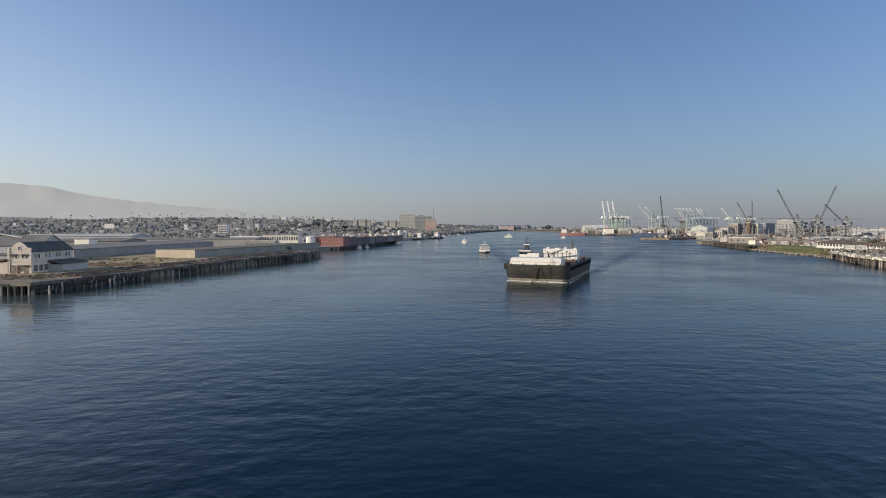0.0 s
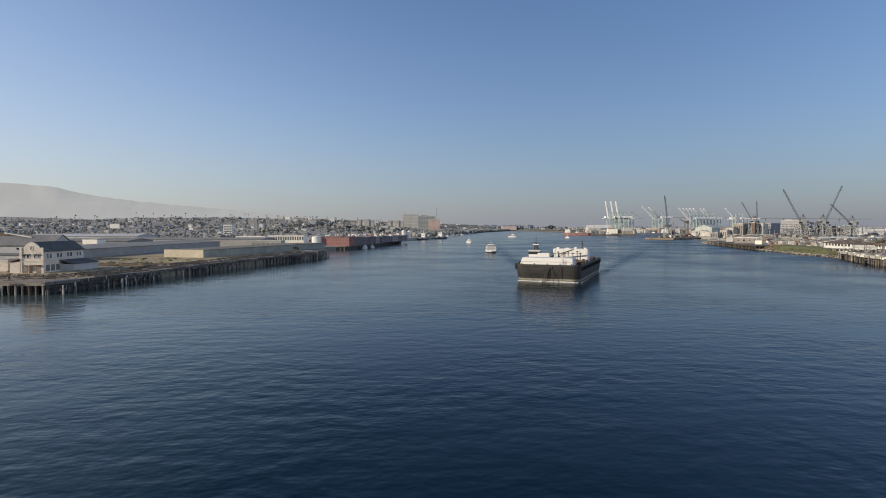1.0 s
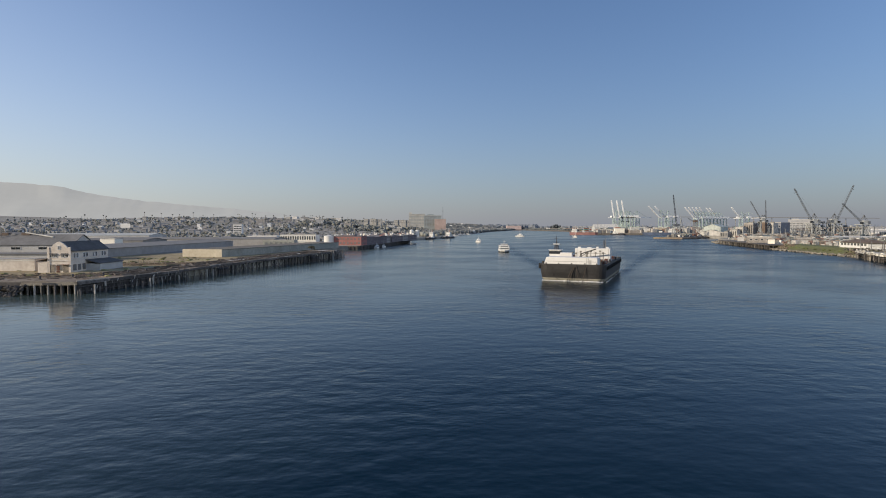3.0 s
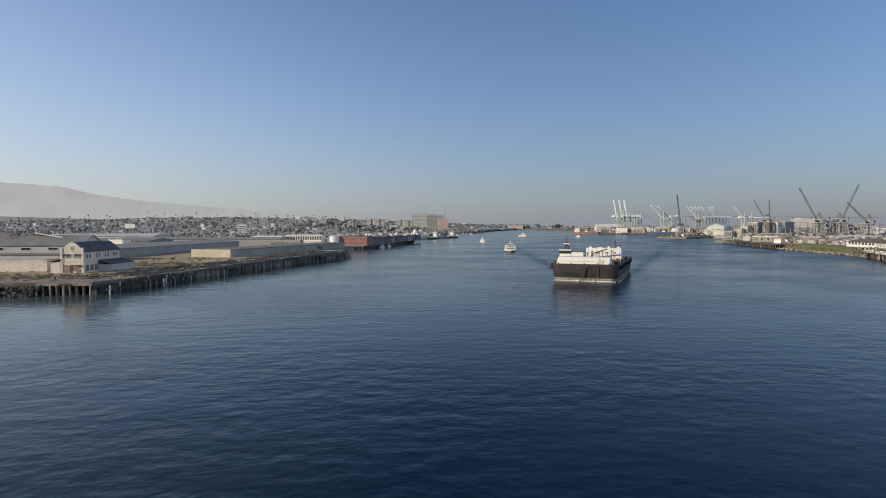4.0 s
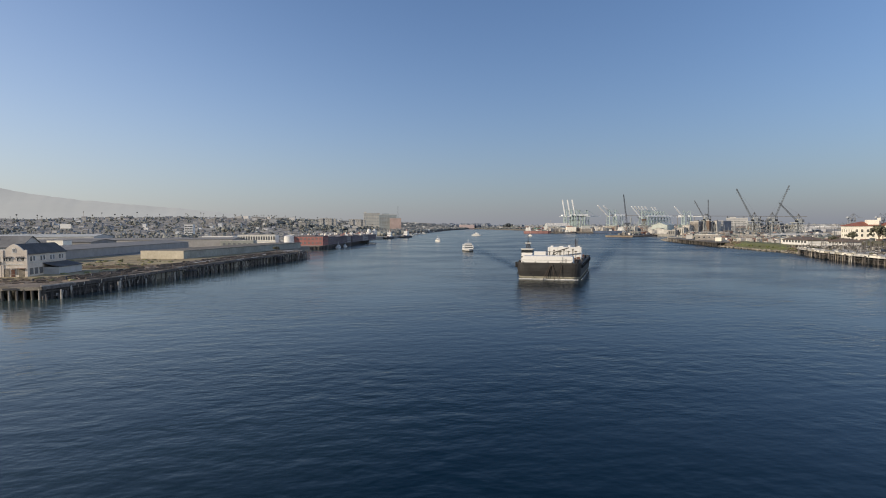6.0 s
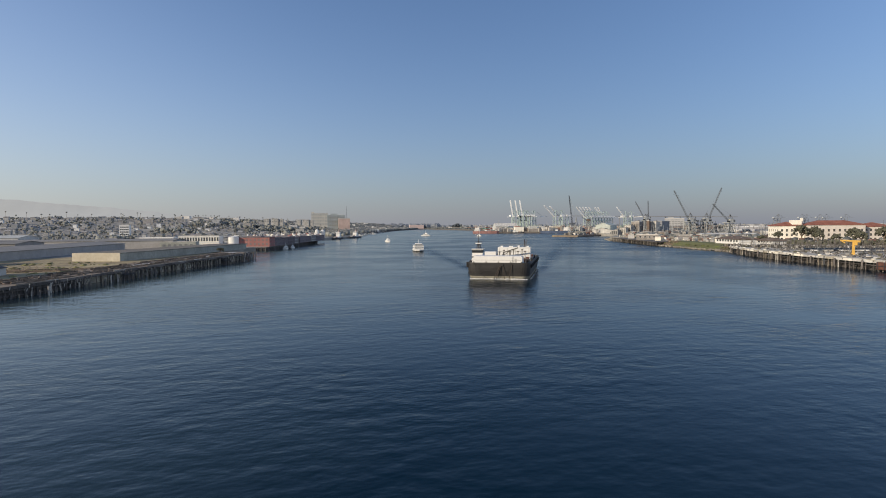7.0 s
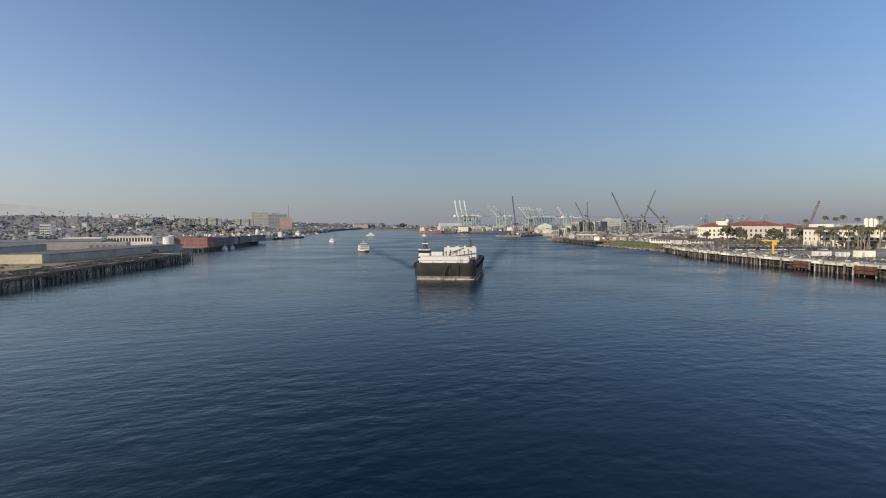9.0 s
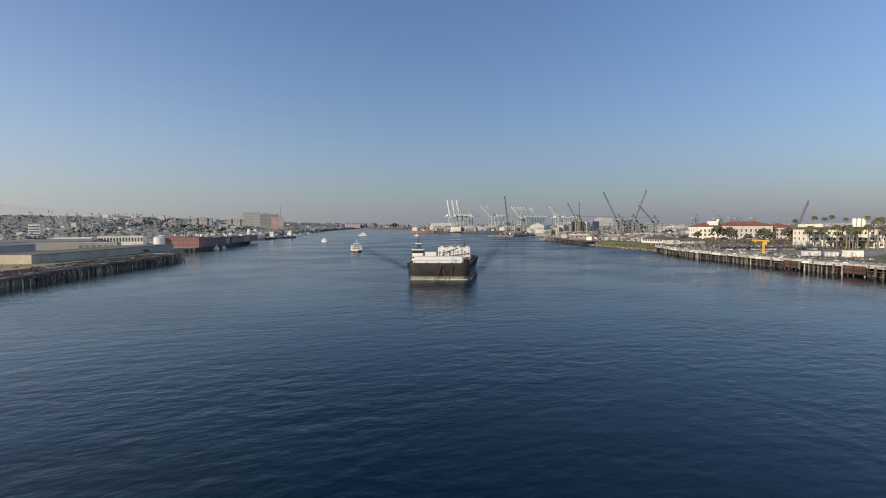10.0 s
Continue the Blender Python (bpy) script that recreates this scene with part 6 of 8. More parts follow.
# cars and stacked gear on the yard
for i in range(42):
    x, y = 240 + 2.4 * (i % 21) + rng.uniform(-0.4, 0.4), 232 + 10 * (i // 21) - 0.9 * (i % 21)
    c = thing("parked_car", pose(x + (i // 21) * 6, y + 10, 4.28, 0, 0, -24 + rng.uniform(-3, 3)), "parked car on the asphalt yard", "car", "parked cars")
    part("body", Geo().box(0, 0, 0.3, 1.8, 4.3, 0.65, 0, 0.12), [WHITE, STEEL, BLACKHULL, LIGHTGREY, DARKSTEEL, CONCRETE][rng.randrange(6)], c)
    part("cabin", Geo().prism([(-0.85, -1.3), (0.85, -1.3), (0.85, 1.7), (-0.85, 1.7)], 0.95, 1.48, [(-0.65, -0.6), (0.65, -0.6), (0.65, 1.2), (-0.65, 1.2)]), GLASS, c)
    for sx in (-0.8, 0.8):
        for sy in (-1.35, 1.35):
            part("wheel", Geo().tube((sx - 0.1, sy, 0.32), (sx + 0.1, sy, 0.32), 0.33, 0.33, 10), RUBBER, c)
g = Geo()
for i in range(3600):
    x = rng.uniform(0, 1)
    px, py = 247 + 62 * x + rng.uniform(0, 24), 304 - 70 * x + rng.uniform(-10, 20)
    g.box(px, py, 4.27, rng.uniform(0.2, 1.5), rng.uniform(0.15, 0.8), rng.uniform(0.3, 1.7), rng.uniform(0, 3))
solo("yard_gear", g, palette("gear_paints", [(0.06, 0.058, 0.055), (0.3, 0.29, 0.27), (0.1, 0.09, 0.08), (0.55, 0.53, 0.5), (0.05, 0.05, 0.05), (0.2, 0.18, 0.15), (0.1, 0.1, 0.06), (0.08, 0.075, 0.07), (0.15, 0.14, 0.13)]), "crowded crates, frames and boat gear stored on the yard", "gear", "stuff")
g = Geo()
for i in range(420):
    x, y = rng.uniform(252, 306), rng.uniform(215, 316)
    g.bar((x, y, 4.27), (x, y, 4.27 + rng.uniform(2, 6)), 0.12)
solo("yard_poles", g, TIMBER, "thin dark poles and small masts standing on the yard", "poles", "stuff")
fence = thing("yard_fence", pose(0, 0, 4.27), "thin steel fence along the yard", "fence")
fp = points_on([(244, 206), (262, 262), (281, 312)], 4.0)
for x, y in fp:
    part("post", Geo().box(x, y, 0, 0.12, 0.12, 1.9), STEEL, fence)
for (a, b) in zip(fp, fp[1:]):
    part("rail", Geo().bar((*a, 1.8), (*b, 1.8), 0.07), STEEL, fence)
# trees and palms round the white building
for i, (x, y, h, r) in enumerate(((318, 345, 9.5, 3.2), (329, 335, 13.5, 5.4), (338, 332, 13.0, 5.0), (334, 326, 9.5, 4.0), (357, 318, 11.0, 5.2), (362, 300, 12.5, 5.0), (369, 300, 11.0, 4.6), (350, 286, 6.5, 3.0), (376, 296, 12.0, 5.5), (352, 308, 8.5, 4.4), (346, 322, 7, 3.4), (310, 352, 6, 3.2))):
    tree(x, y, 4.2, h * 1.1, r * 1.18, 40 + i)
for i, (x, y, s) in enumerate(((304, 232, 1.0), (308, 227, 1.1), (311, 229, 0.95), (313, 223, 1.05), (317, 221, 1.0), (320, 224, 1.1), (296, 236, 0.95), (300, 238, 1.05), (330, 214, 1.05), (333, 211, 0.95), (336, 213, 1.1), (341, 207, 1.0), (345, 210, 1.05), (324, 205, 1.0), (340, 196, 1.0), (352, 196, 1.05), (327, 216, 1.4), (306, 236, 1.1), (315, 226, 1.15), (323, 219, 1.1), (338, 205, 1.15), (310, 219, 1.0), (347, 203, 1.1))):
    palm(x, y, 4.2, i % 3, s, i * 40)
for i, (x, y, s) in enumerate(((389, 300, 1.02), (400, 300, 0.97), (408, 300, 1.05), (424, 300, 0.95), (446, 298, 1.02), (460, 296, 0.98), (372, 303, 0.9))):
    palm(x, y, 4.2, 3, s, i * 57, "tall fan palm rising behind the white building")
for i, (x, y) in enumerate(((440, 304), (443.6, 302.6), (447.2, 301.2))):
    t = thing("white_tank", pose(x, y, 4.2), "tall white storage tank behind the buildings", "tank", "white tanks")
    part("shell", Geo().tube((0, 0, 0), (0, 0, 19), 1.55, 1.55, 20), OFFWHITE, t)
    part("roof", Geo().tube((0, 0, 19), (0, 0, 19.7), 1.65, 0.4, 20), OFFWHITE, t)

# ---------------- cranes ----------------
MILLGREY = mat("dull_machine_grey", (0.22, 0.21, 0.2), 0.7, 0.1, 0.25, 2, 0.5)
YARDGREY = mat("pale_grey_green_steel", (0.42, 0.43, 0.41), 0.6, 0.1, 0.25, 3, 0.5)


def shipyard_crane(x, y, z, turret, tip, label, wide=13.0, material=JIBGREY, back=6.0, boom=1.5):
    """A portal crane: four legs, a slewing house at height turret and a lattice jib to tip (offset, height)."""
    t = thing("shipyard_crane", pose(x, y, z), label, "crane", "shipyard cranes")
    h = turret
    s = 1 if tip[0] > 0 else -1
    for sx in (-1, 1):
        for sy in (-1, 1):
            part("leg", Geo().bar((sx * wide / 2, sy * wide / 2, 0), (sx * wide * 0.3, sy * wide * 0.3, h * 0.75), 0.8), YARDGREY, t)
    g = Geo()
    for e in (-1, 1):
        g.bar((-wide / 2, e * wide / 2, 0), (wide * 0.3, e * wide * 0.3, h * 0.75), 0.35).bar((wide / 2, e * wide / 2, 0), (-wide * 0.3, e * wide * 0.3, h * 0.75), 0.35)
        g.bar((e * wide / 2, -wide / 2, 0), (e * wide * 0.3, wide * 0.3, h * 0.75), 0.35)
    part("bracing", g, YARDGREY, t)
    part("platform", Geo().box(0, 0, h * 0.75, wide * 0.95, wide * 0.95, 0.8), YARDGREY, t)
    part("slewing_house", Geo().box(-s * 2.2, 0, h * 0.75 + 0.8, 6.5, 4.5, h * 0.2, 0, 0.3), YARDGREY, t)
    part("tower", Geo().lattice((0, 0, 0), (0, 0, h * 0.75), wide * 0.5, wide * 0.42, 0.35, 5), YARDGREY, t)
    for k in (0.22, 0.45, 0.6):
        part("walkway", Geo().box(0, 0, h * k, wide * (1 - 0.35 * k), wide * (1 - 0.35 * k), 0.25), YARDGREY, t)
    part("stair", Geo().bar((-wide * 0.4, -wide * 0.45, 0), (wide * 0.3, -wide * 0.42, h * 0.45), 0.6, 0.3).bar((wide * 0.3, -wide * 0.42, h * 0.45), (-wide * 0.25, -wide * 0.36, h * 0.75), 0.6, 0.3), YARDGREY, t)
    part("counterweight", Geo().box(-s * 5.5, 0, h * 0.75 + 1.0, 3, 5, 3.2, 0, 0.2), STEEL, t)
    part("cab", Geo().box(s * 3.0, -2.0, h * 0.75 + 0.8, 2.2, 2.2, 2.4, 0, 0.2), GLASS, t)
    part("a_frame", Geo().bar((-s * 4, -1.5, h), (-s * 1, 0, h + back), 0.5).bar((-s * 4, 1.5, h), (-s * 1, 0, h + back), 0.5).bar((s * 1.5, -1.5, h), (-s * 1, 0, h + back), 0.5).bar((s * 1.5, 1.5, h), (-s * 1, 0, h + back), 0.5), STEEL, t)
    part("jib", Geo().lattice((s * 2, 0, h - 2), (tip[0], 0, tip[1]), boom, boom * 0.6, 0.22, 14), material, t)
    part("stay_cable", Geo().bar((-s * 1, 0, h + back), (tip[0] * 0.95, 0, tip[1] - 0.5), 0.05), STEEL, t)
    part("hook_line", Geo().bar((tip[0], 0, tip[1] - 0.3), (tip[0], 0, tip[1] - 5), 0.08).box(tip[0], 0, tip[1] - 5.6, 0.5, 0.4, 0.7), STEEL, t)
    return t


shipyard_crane(434, 600, 4.2, 24, (-23, 58), "shipyard portal crane with a long raised dark jib")
shipyard_crane(463, 604, 4.2, 24, (21, 62.5), "shipyard portal crane with a steep raised jib", 14)
shipyard_crane(491, 598, 4.2, 22, (-25, 41), "shipyard portal crane with a slanting jib", 12, JIBGREY)
shipyard_crane(566, 900, 4.2, 30, (-20, 58), "far shipyard crane with a thin jib", 9, STEEL, 5, 1.5)
shipyard_crane(575, 905, 4.2, 30, (0.5, 60), "far shipyard crane with an upright thin jib", 9, STEEL, 5, 1.5)
t = shipyard_crane(527, 420, 4.2, 14, (16.5, 40), "faded red crane jib rising behind the white building", 7, PURPLE, 5, 1.9)
# open steel staging between the portal cranes
for x, y, nx, nz, h in ((449, 604, 6, 4, 21), (480, 606, 4, 3, 16), (560, 902, 4, 4, 24)):
    t = thing("steel_staging", pose(x, y, 4.2), "open grey steel staging between the cranes", "staging", "steel stagings")
    q = random.Random(int(x))
    for i in range(nx):
        for j in (-4, 4):
            px = (i - (nx - 1) / 2) * 4.6
            part("post", Geo().bar((px, j, 0), (px, j, h * q.uniform(0.8, 1.05)), 0.4), YARDGREY, t)
    for k in range(1, nz + 1):
        z = h * k / nz * 0.86
        part("deck_level", Geo().box(0, 0, z, nx * 4.6, 8.6, 0.25), YARDGREY, t)
        part("cross_brace", Geo().bar((-nx * 2.2, -4.1, z - h / nz * 0.8), (0, -4.1, z), 0.22).bar((nx * 2.2, -4.1, z - h / nz * 0.8), (0, -4.1, z), 0.22), STEEL, t)
        for i in range(3):
            part("machine_box", Geo().box(q.uniform(-nx * 1.9, nx * 1.9), q.uniform(-2, 2), z + 0.25, q.uniform(1.2, 3.4), 3, q.uniform(1.2, 3.0), 0, 0.1), [YARDGREY, STEEL, MILLGREY][i], t)
# floating derrick at the pier
t = thing("floating_derrick", pose(392, 850, 0), "floating derrick crane with a nearly upright dark boom", "crane")
part("pontoon", Geo().box(0, 0, -1, 36, 16, 3.5, 0, 0.3), RUST, t)
part("tower", Geo().lattice((2, 0, 3), (2, 0, 20), 10, 7, 0.7, 5), YARDGREY, t)
part("house", Geo().box(2, 0, 3, 9, 9, 5, 0, 0.4), MILLGREY, t)
part("house_top", Geo().box(2, 0, 20, 8, 6, 3.4, 0, 0.4), STEEL, t)
part("boom", Geo().lattice((3, 0, 20), (-3.5, 0, 70), 2.0, 0.9, 0.22, 20), DARKSTEEL, t)
part("gantry_frame", Geo().bar((8, -3, 14), (10, 0, 33), 0.7).bar((8, 3, 14), (10, 0, 33), 0.7).bar((10, 0, 33), (-3, 0, 69), 0.2).bar((10, 0, 33), (16, 0, 3), 0.5), YARDGREY, t)
t = thing("dock_tower", pose(441, 881, 2.5), "rust-brown lattice dock tower with stub arms", "tower")
part("tower", Geo().lattice((0, 0, 0), (0, 0, 24), 7, 4.5, 0.5, 6), MILLGREY, t)
part("house", Geo().box(0, 0, 24, 6, 5, 3.4, 0, 0.3), BROWNROOF, t)
part("arm", Geo().lattice((-3, 0, 25), (-13, 0, 31), 1.4, 0.8, 0.2, 6), JIBGREY, t)
part("cabin", Geo().box(1, -1, 0, 9, 8, 5, 0, 0.3), RUST, t)
t = thing("far_pier", pose(0, 0, 0), "low grey pier with rusty sheds", "wharf", kind="structure")
part("deck", Geo().prism([(352, 838), (462, 905), (500, 905), (420, 830), (380, 800)], -3, 2.6), EARTHDECK, t)


def gantry_crane(x, y, turn, up, label, frame_mat=CRANEGREEN, boom_mat=CRANEWHITE):
    """Ship-to-shore container crane, boom over the water along -y."""
    t = thing("container_crane", pose(x, y, 4.2, 0, 0, turn), label, "crane", "container cranes")
    for sx in (-9.0, 9.0):
        for sy in (-15, 15):
            part("leg", Geo().bar((sx, sy, 0), (sx * 0.8, sy, 46), 2.0), frame_mat, t)
        part("sill_beam", Geo().bar((sx, -15, 4), (sx, 15, 4), 1.6), frame_mat, t)
        part("tie_beam", Geo().bar((sx * 0.86, -15, 33), (sx * 0.86, 15, 33), 1.5), frame_mat, t)
        part("brace", Geo().bar((sx, 15, 5), (sx * 0.85, -15, 33), 1.0), frame_mat, t)
    for sy in (-15, 15):
        part("portal_beam", Geo().bar((-9, sy, 16), (9, sy, 16), 1.6), frame_mat, t)
        part("top_beam", Geo().bar((-7.3, sy, 45), (7.3, sy, 45), 1.6), frame_mat, t)
    for sx in (-3, 3):
        part("trolley_girder", Geo().bar((sx, -17, 46), (sx, 38, 46), 1.4, 2.4), boom_mat, t)
    part("apex_frame", Geo().bar((-7, -15, 46), (-1, -12, 70), 1.2).bar((7, -15, 46), (1, -12, 70), 1.2).bar((-7, 15, 46), (-1, -10, 70), 0.8).bar((7, 15, 46), (1, -10, 70), 0.8), frame_mat, t)
    part("machine_house", Geo().box(0, 22, 47, 9, 16, 6, 0, 0.4), boom_mat, t)
    tip = (0, -17 - 58 * math.cos(radians(up)), 46 + 58 * math.sin(radians(up)))
    part("boom", Geo().bar((-2.2, -17, 46), (-2.2, tip[1], tip[2]), 1.5, 2.6).bar((2.2, -17, 46), (2.2, tip[1], tip[2]), 1.5, 2.6).bar((-2.2, tip[1], tip[2]), (2.2, tip[1], tip[2]), 1.4), boom_mat, t)
    part("fore_stay", Geo().bar((0, -12, 70), (0, -17 + (tip[1] + 17) * 0.7, 46 + (tip[2] - 46) * 0.7), 0.6), frame_mat, t)
    return t


for x in (650, 668, 685):
    gantry_crane(x, 1800, -90, 80, "tall container crane with its white boom raised")
for x, y in ((664, 1850), (696, 1850), (722, 1850)):
    gantry_crane(x, y, 110, 2, "pale green container crane with a level boom")
gantry_crane(813, 1820, -78, 42, "container crane with its boom half raised")
gantry_crane(843, 1836, -78, 40, "container crane with its boom half raised")
for i in range(8):
    gantry_crane(1026 + i * 20, 2000 + i * 12, -78, 8 if i == 5 else 45, "pale green container crane with a slanted white boom")
gantry_crane(1204, 2000, -78, 45, "far container crane with a slanted white boom")
gantry_crane(1212, 2010, 75, 3, "far container crane with a level boom")
# stacked containers on the terminal
g = Geo()
for i in range(520):
    x, y = rng.uniform(560, 1300), rng.uniform(1880, 1980)
    for k in range(rng.randrange(1, 5)):
        g.box(x, y, 4.3 + k * 2.6, 12.2, 2.44, 2.59, 0.1)
solo("container_stacks", g, BOXES, "stacked shipping containers in mixed colours", "containers", "stuff")

# ---------------- east bank: shipyard buildings ----------------
MILL = mat("brown_mill_wall", (0.3, 0.275, 0.25), 0.9, 0, 0.25, 4, 1.0)
HALLGREEN = mat("pale_green_hall_sheet", (0.46, 0.5, 0.46), 0.75, 0, 0.2, 8, 1)
shed("shipyard_hall", 470, 884, 4.2, 32, 30, 5.6, 4.0, -30, PALECON, CONCRETE, "white gabled shipyard hall")
shed("shipyard_hall", 497, 918, 4.2, 27, 44, 14.0, 5.0, -45, HALLGREEN, HALLGREEN, "tall pale green gabled shipyard hall with a shaded side")
shed("shipyard_hall", 528, 985, 4.2, 34, 50, 8.0, 5.0, -38, LIGHTGREY, PALECON, "wide pale gabled shipyard hall")
t = block("pier_store", 301, 490, 4.1, 20, 12, 5.0, -30, MILL, PALECON, "brown flat-roofed store on the pier")
window_row(t, window_meshes(1.8, 1.6), (-9, -6.03), (9, -6.03), 4, 2.0, 0)
block("pier_store", 291, 457, 4.1, 5, 4, 3.2, -30, OFFWHITE, PALECON, "white boxy store at the pier head")
block("pier_store", 314, 540, 4.1, 6, 5, 4.0, -30, LIGHTGREY, PALECON, "small white store on the pier")
for x, y, w, d, h, m in ((404, 700, 9, 16, 10, CONCRETE), (414, 704, 10, 16, 13.5, CONCRETE), (427, 706, 12, 14, 19, MILL), (439, 696, 4, 5, 20.5, BROWNROOF), (447, 702, 6, 14, 17, MILL), (455, 704, 9, 15, 19, CONCRETE), (390, 700, 10, 12, 7, GREYSHEET), (468, 716, 9, 12, 12, GREYSHEET)):
    t = block("mill_block", x, y, 4.2, w, d, h, -55, m, CONCRETE, "tall brown industrial block in the shipyard", "building", 0.8, "mill blocks")
    if w > 5:
        slot = window_meshes(0.9, h * 0.55, GLASS, m)
        window_row(t, slot, (-w / 2 + 0.6, -d / 2 - 0.03), (w / 2 - 0.6, -d / 2 - 0.03), max(2, int(w / 2.6)), h * 0.3, 0)
        window_row(t, window_meshes(1.6, 1.2), (w / 2 + 0.03, -d / 2 + 1), (w / 2 + 0.03, d / 2 - 1), 3, h * 0.7, radians(90))
    part("roof_plant", Geo().box(0, 1, h + 0.12, w * 0.45, 4, 1.8, 0, 0.1).tube((w * 0.3, -2, h), (w * 0.3, -2, h + 3.2), 0.35, 0.35, 8), MILLGREY, t)
SLATE = mat("slate_blue_sheet", (0.2, 0.21, 0.235), 0.8, 0, 0.2, 6, 1.2)
t = block("slate_block", 497, 748, 4.2, 12, 25, 20, -60, SLATE, CONCRETE, "tall slate-blue industrial block with a shaded side", "building", 0.8)
for z in (4, 9, 14):
    window_row(t, window_meshes(1.6, 1.4, GLASS, SLATE), (-5.4, -12.53), (5.4, -12.53), 4, z, 0)
    part("string_course", Geo().box(0, -12.55, z + 3, 12.1, 0.12, 0.3), LIGHTGREY, t)
FARWORKS = mat("far_works_wall", (0.33, 0.335, 0.345), 0.85, 0, 0.15, 9, 2)
t = block("pale_works", 1163, 1640, 4.6, 62, 30, 34, -36, FARWORKS, LIGHTGREY, "broad pale works building far behind the shipyard", "building", 2.0)
for z in (8, 15, 22):
    window_row(t, window_meshes(6.4, 2.6, HAZEGLASS, LIGHTGREY), (-29.5, -15.03), (29.5, -15.03), 6, z, 0)
    part("floor_band", Geo().box(0, -15.06, z + 4.4, 62.1, 0.14, 0.9), LIGHTGREY, t)
part("roof_house", Geo().box(-12, 0, 34.12, 18, 14, 4.5, 0, 0.2), LIGHTGREY, t)
shed("long_roofed_hall", 452, 530, 4.2, 16, 100, 3.6, 1.0, 75, LIGHTGREY, PALECON, "long pale-roofed low hall")
shed("long_roofed_hall", 480, 470, 4.2, 14, 80, 3.4, 1.0, 70, CONCRETE, LIGHTGREY, "long pale-roofed low hall")
shed("arched_hall", 540, 640, 4.2, 24, 40, 5, 3.4, 60, LIGHTGREY, CONCRETE, "grey gabled boat hall")
for x, y, w, d, h, m in ((292, 376, 6, 4, 4.2, OFFWHITE), (306, 436, 5, 4, 2.8, LIGHTGREY), (330, 470, 10, 6, 4, MILL), (350, 500, 12, 7, 4.5, MILL), (370, 520, 10, 7, 4, LIGHTGREY), (345, 440, 8, 6, 3, CONCRETE)):
    block("yard_store", x, y, 4.25, w, d, h, -18, m, PALECON, "small flat-roofed yard store", "building", 0.3, "yard stores")

# ---------------- west town ----------------
HOTELCREAM = mat("hotel_cream_wall", (0.5, 0.485, 0.44), 0.85, 0, 0.12, 12, 4)
HOTELGREY = mat("hotel_blue_grey_wall", (0.29, 0.33, 0.34), 0.8, 0, 0.12, 12, 4)
HOTELPINK = mat("hotel_pink_wall", (0.46, 0.35, 0.31), 0.85, 0, 0.12, 12, 4)
t = thing("tower_hotel", pose(0, 1500, 0), "large pale multi-storey hotel blocks above the town", "building")
for x, w, d, z1, m in ((-30, 44, 24, 55, HOTELCREAM), (14, 48, 26, 51, HOTELGREY), (34, 30, 20, 41, HOTELPINK)):
    part("block", Geo().box(x, 0 if m is not HOTELPINK else -25, 0, w, d, z1), m, t)
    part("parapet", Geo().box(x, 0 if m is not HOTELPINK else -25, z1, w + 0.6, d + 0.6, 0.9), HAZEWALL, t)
part("lift_house", Geo().box(-48, 0, 55.9, 7, 9, 4), HOTELCREAM, t)
part("lift_house", Geo().box(8, 2, 51.9, 18, 10, 3), HOTELGREY, t)
# hotel panes take wall greys, their contrast flattened for haze
wm, wg = window_meshes(3.0, 1.5, HOTELGREY, HOTELCREAM), window_meshes(3.0, 1.4, GREYSHEET, HOTELGREY)
for k in range(8):
    window_row(t, wm, (-52, -12.05), (-9, -12.05), 10, 24 + k * 4, 0)
    window_row(t, wg, (-8, -13.05), (36, -13.05), 10, 22 + k * 3.6, 0)
t = thing("radio_mast", pose(43, 1520, 10), "slim grey radio mast behind the hotel", "mast")
part("mast", Geo().lattice((0, 0, 0), (0, 0, 66), 1.6, 0.7, 0.25, 18), STEEL, t)
for x, y, w, d, z0, z1, lab in ((-391, 700, 14, 3, 12, 25, "plain white billboard on posts"), (-249, 700, 10.5, 8, 6, 23.5, "white apartment house with dark windows"), (-239, 900, 9.5, 9, 6, 25.5, "white apartment house in the town"), (-420, 1000, 16, 9, 8, 24, "white slab building in the town")):
    gz = land_height(x, y)
    if "billboard" in lab:
        t = thing("billboard", pose(x, y, gz), lab, "billboard")
        part("panel", Geo().box(0, 0, 19.0 - gz, 12, 0.5, 5.4), WHITE, t)
        for s in (-5, 0, 5):
            part("post", Geo().box(s, 0.5, -0.5, 0.5, 0.5, 24 - gz), STEEL, t)
    else:
        t = block("town_tower", x, y, gz - 0.5, w, d, z1 - gz, 4, WHITE, CONCRETE, lab, "building")
        for k in range(2, 6):
            window_row(t, window_meshes(1.5, 1.3), (-w / 2 + 0.5, -d / 2 - 0.03), (w / 2 - 0.5, -d / 2 - 0.03), 5, (z1 - gz) * (0.12 + 0.145 * k), 0)

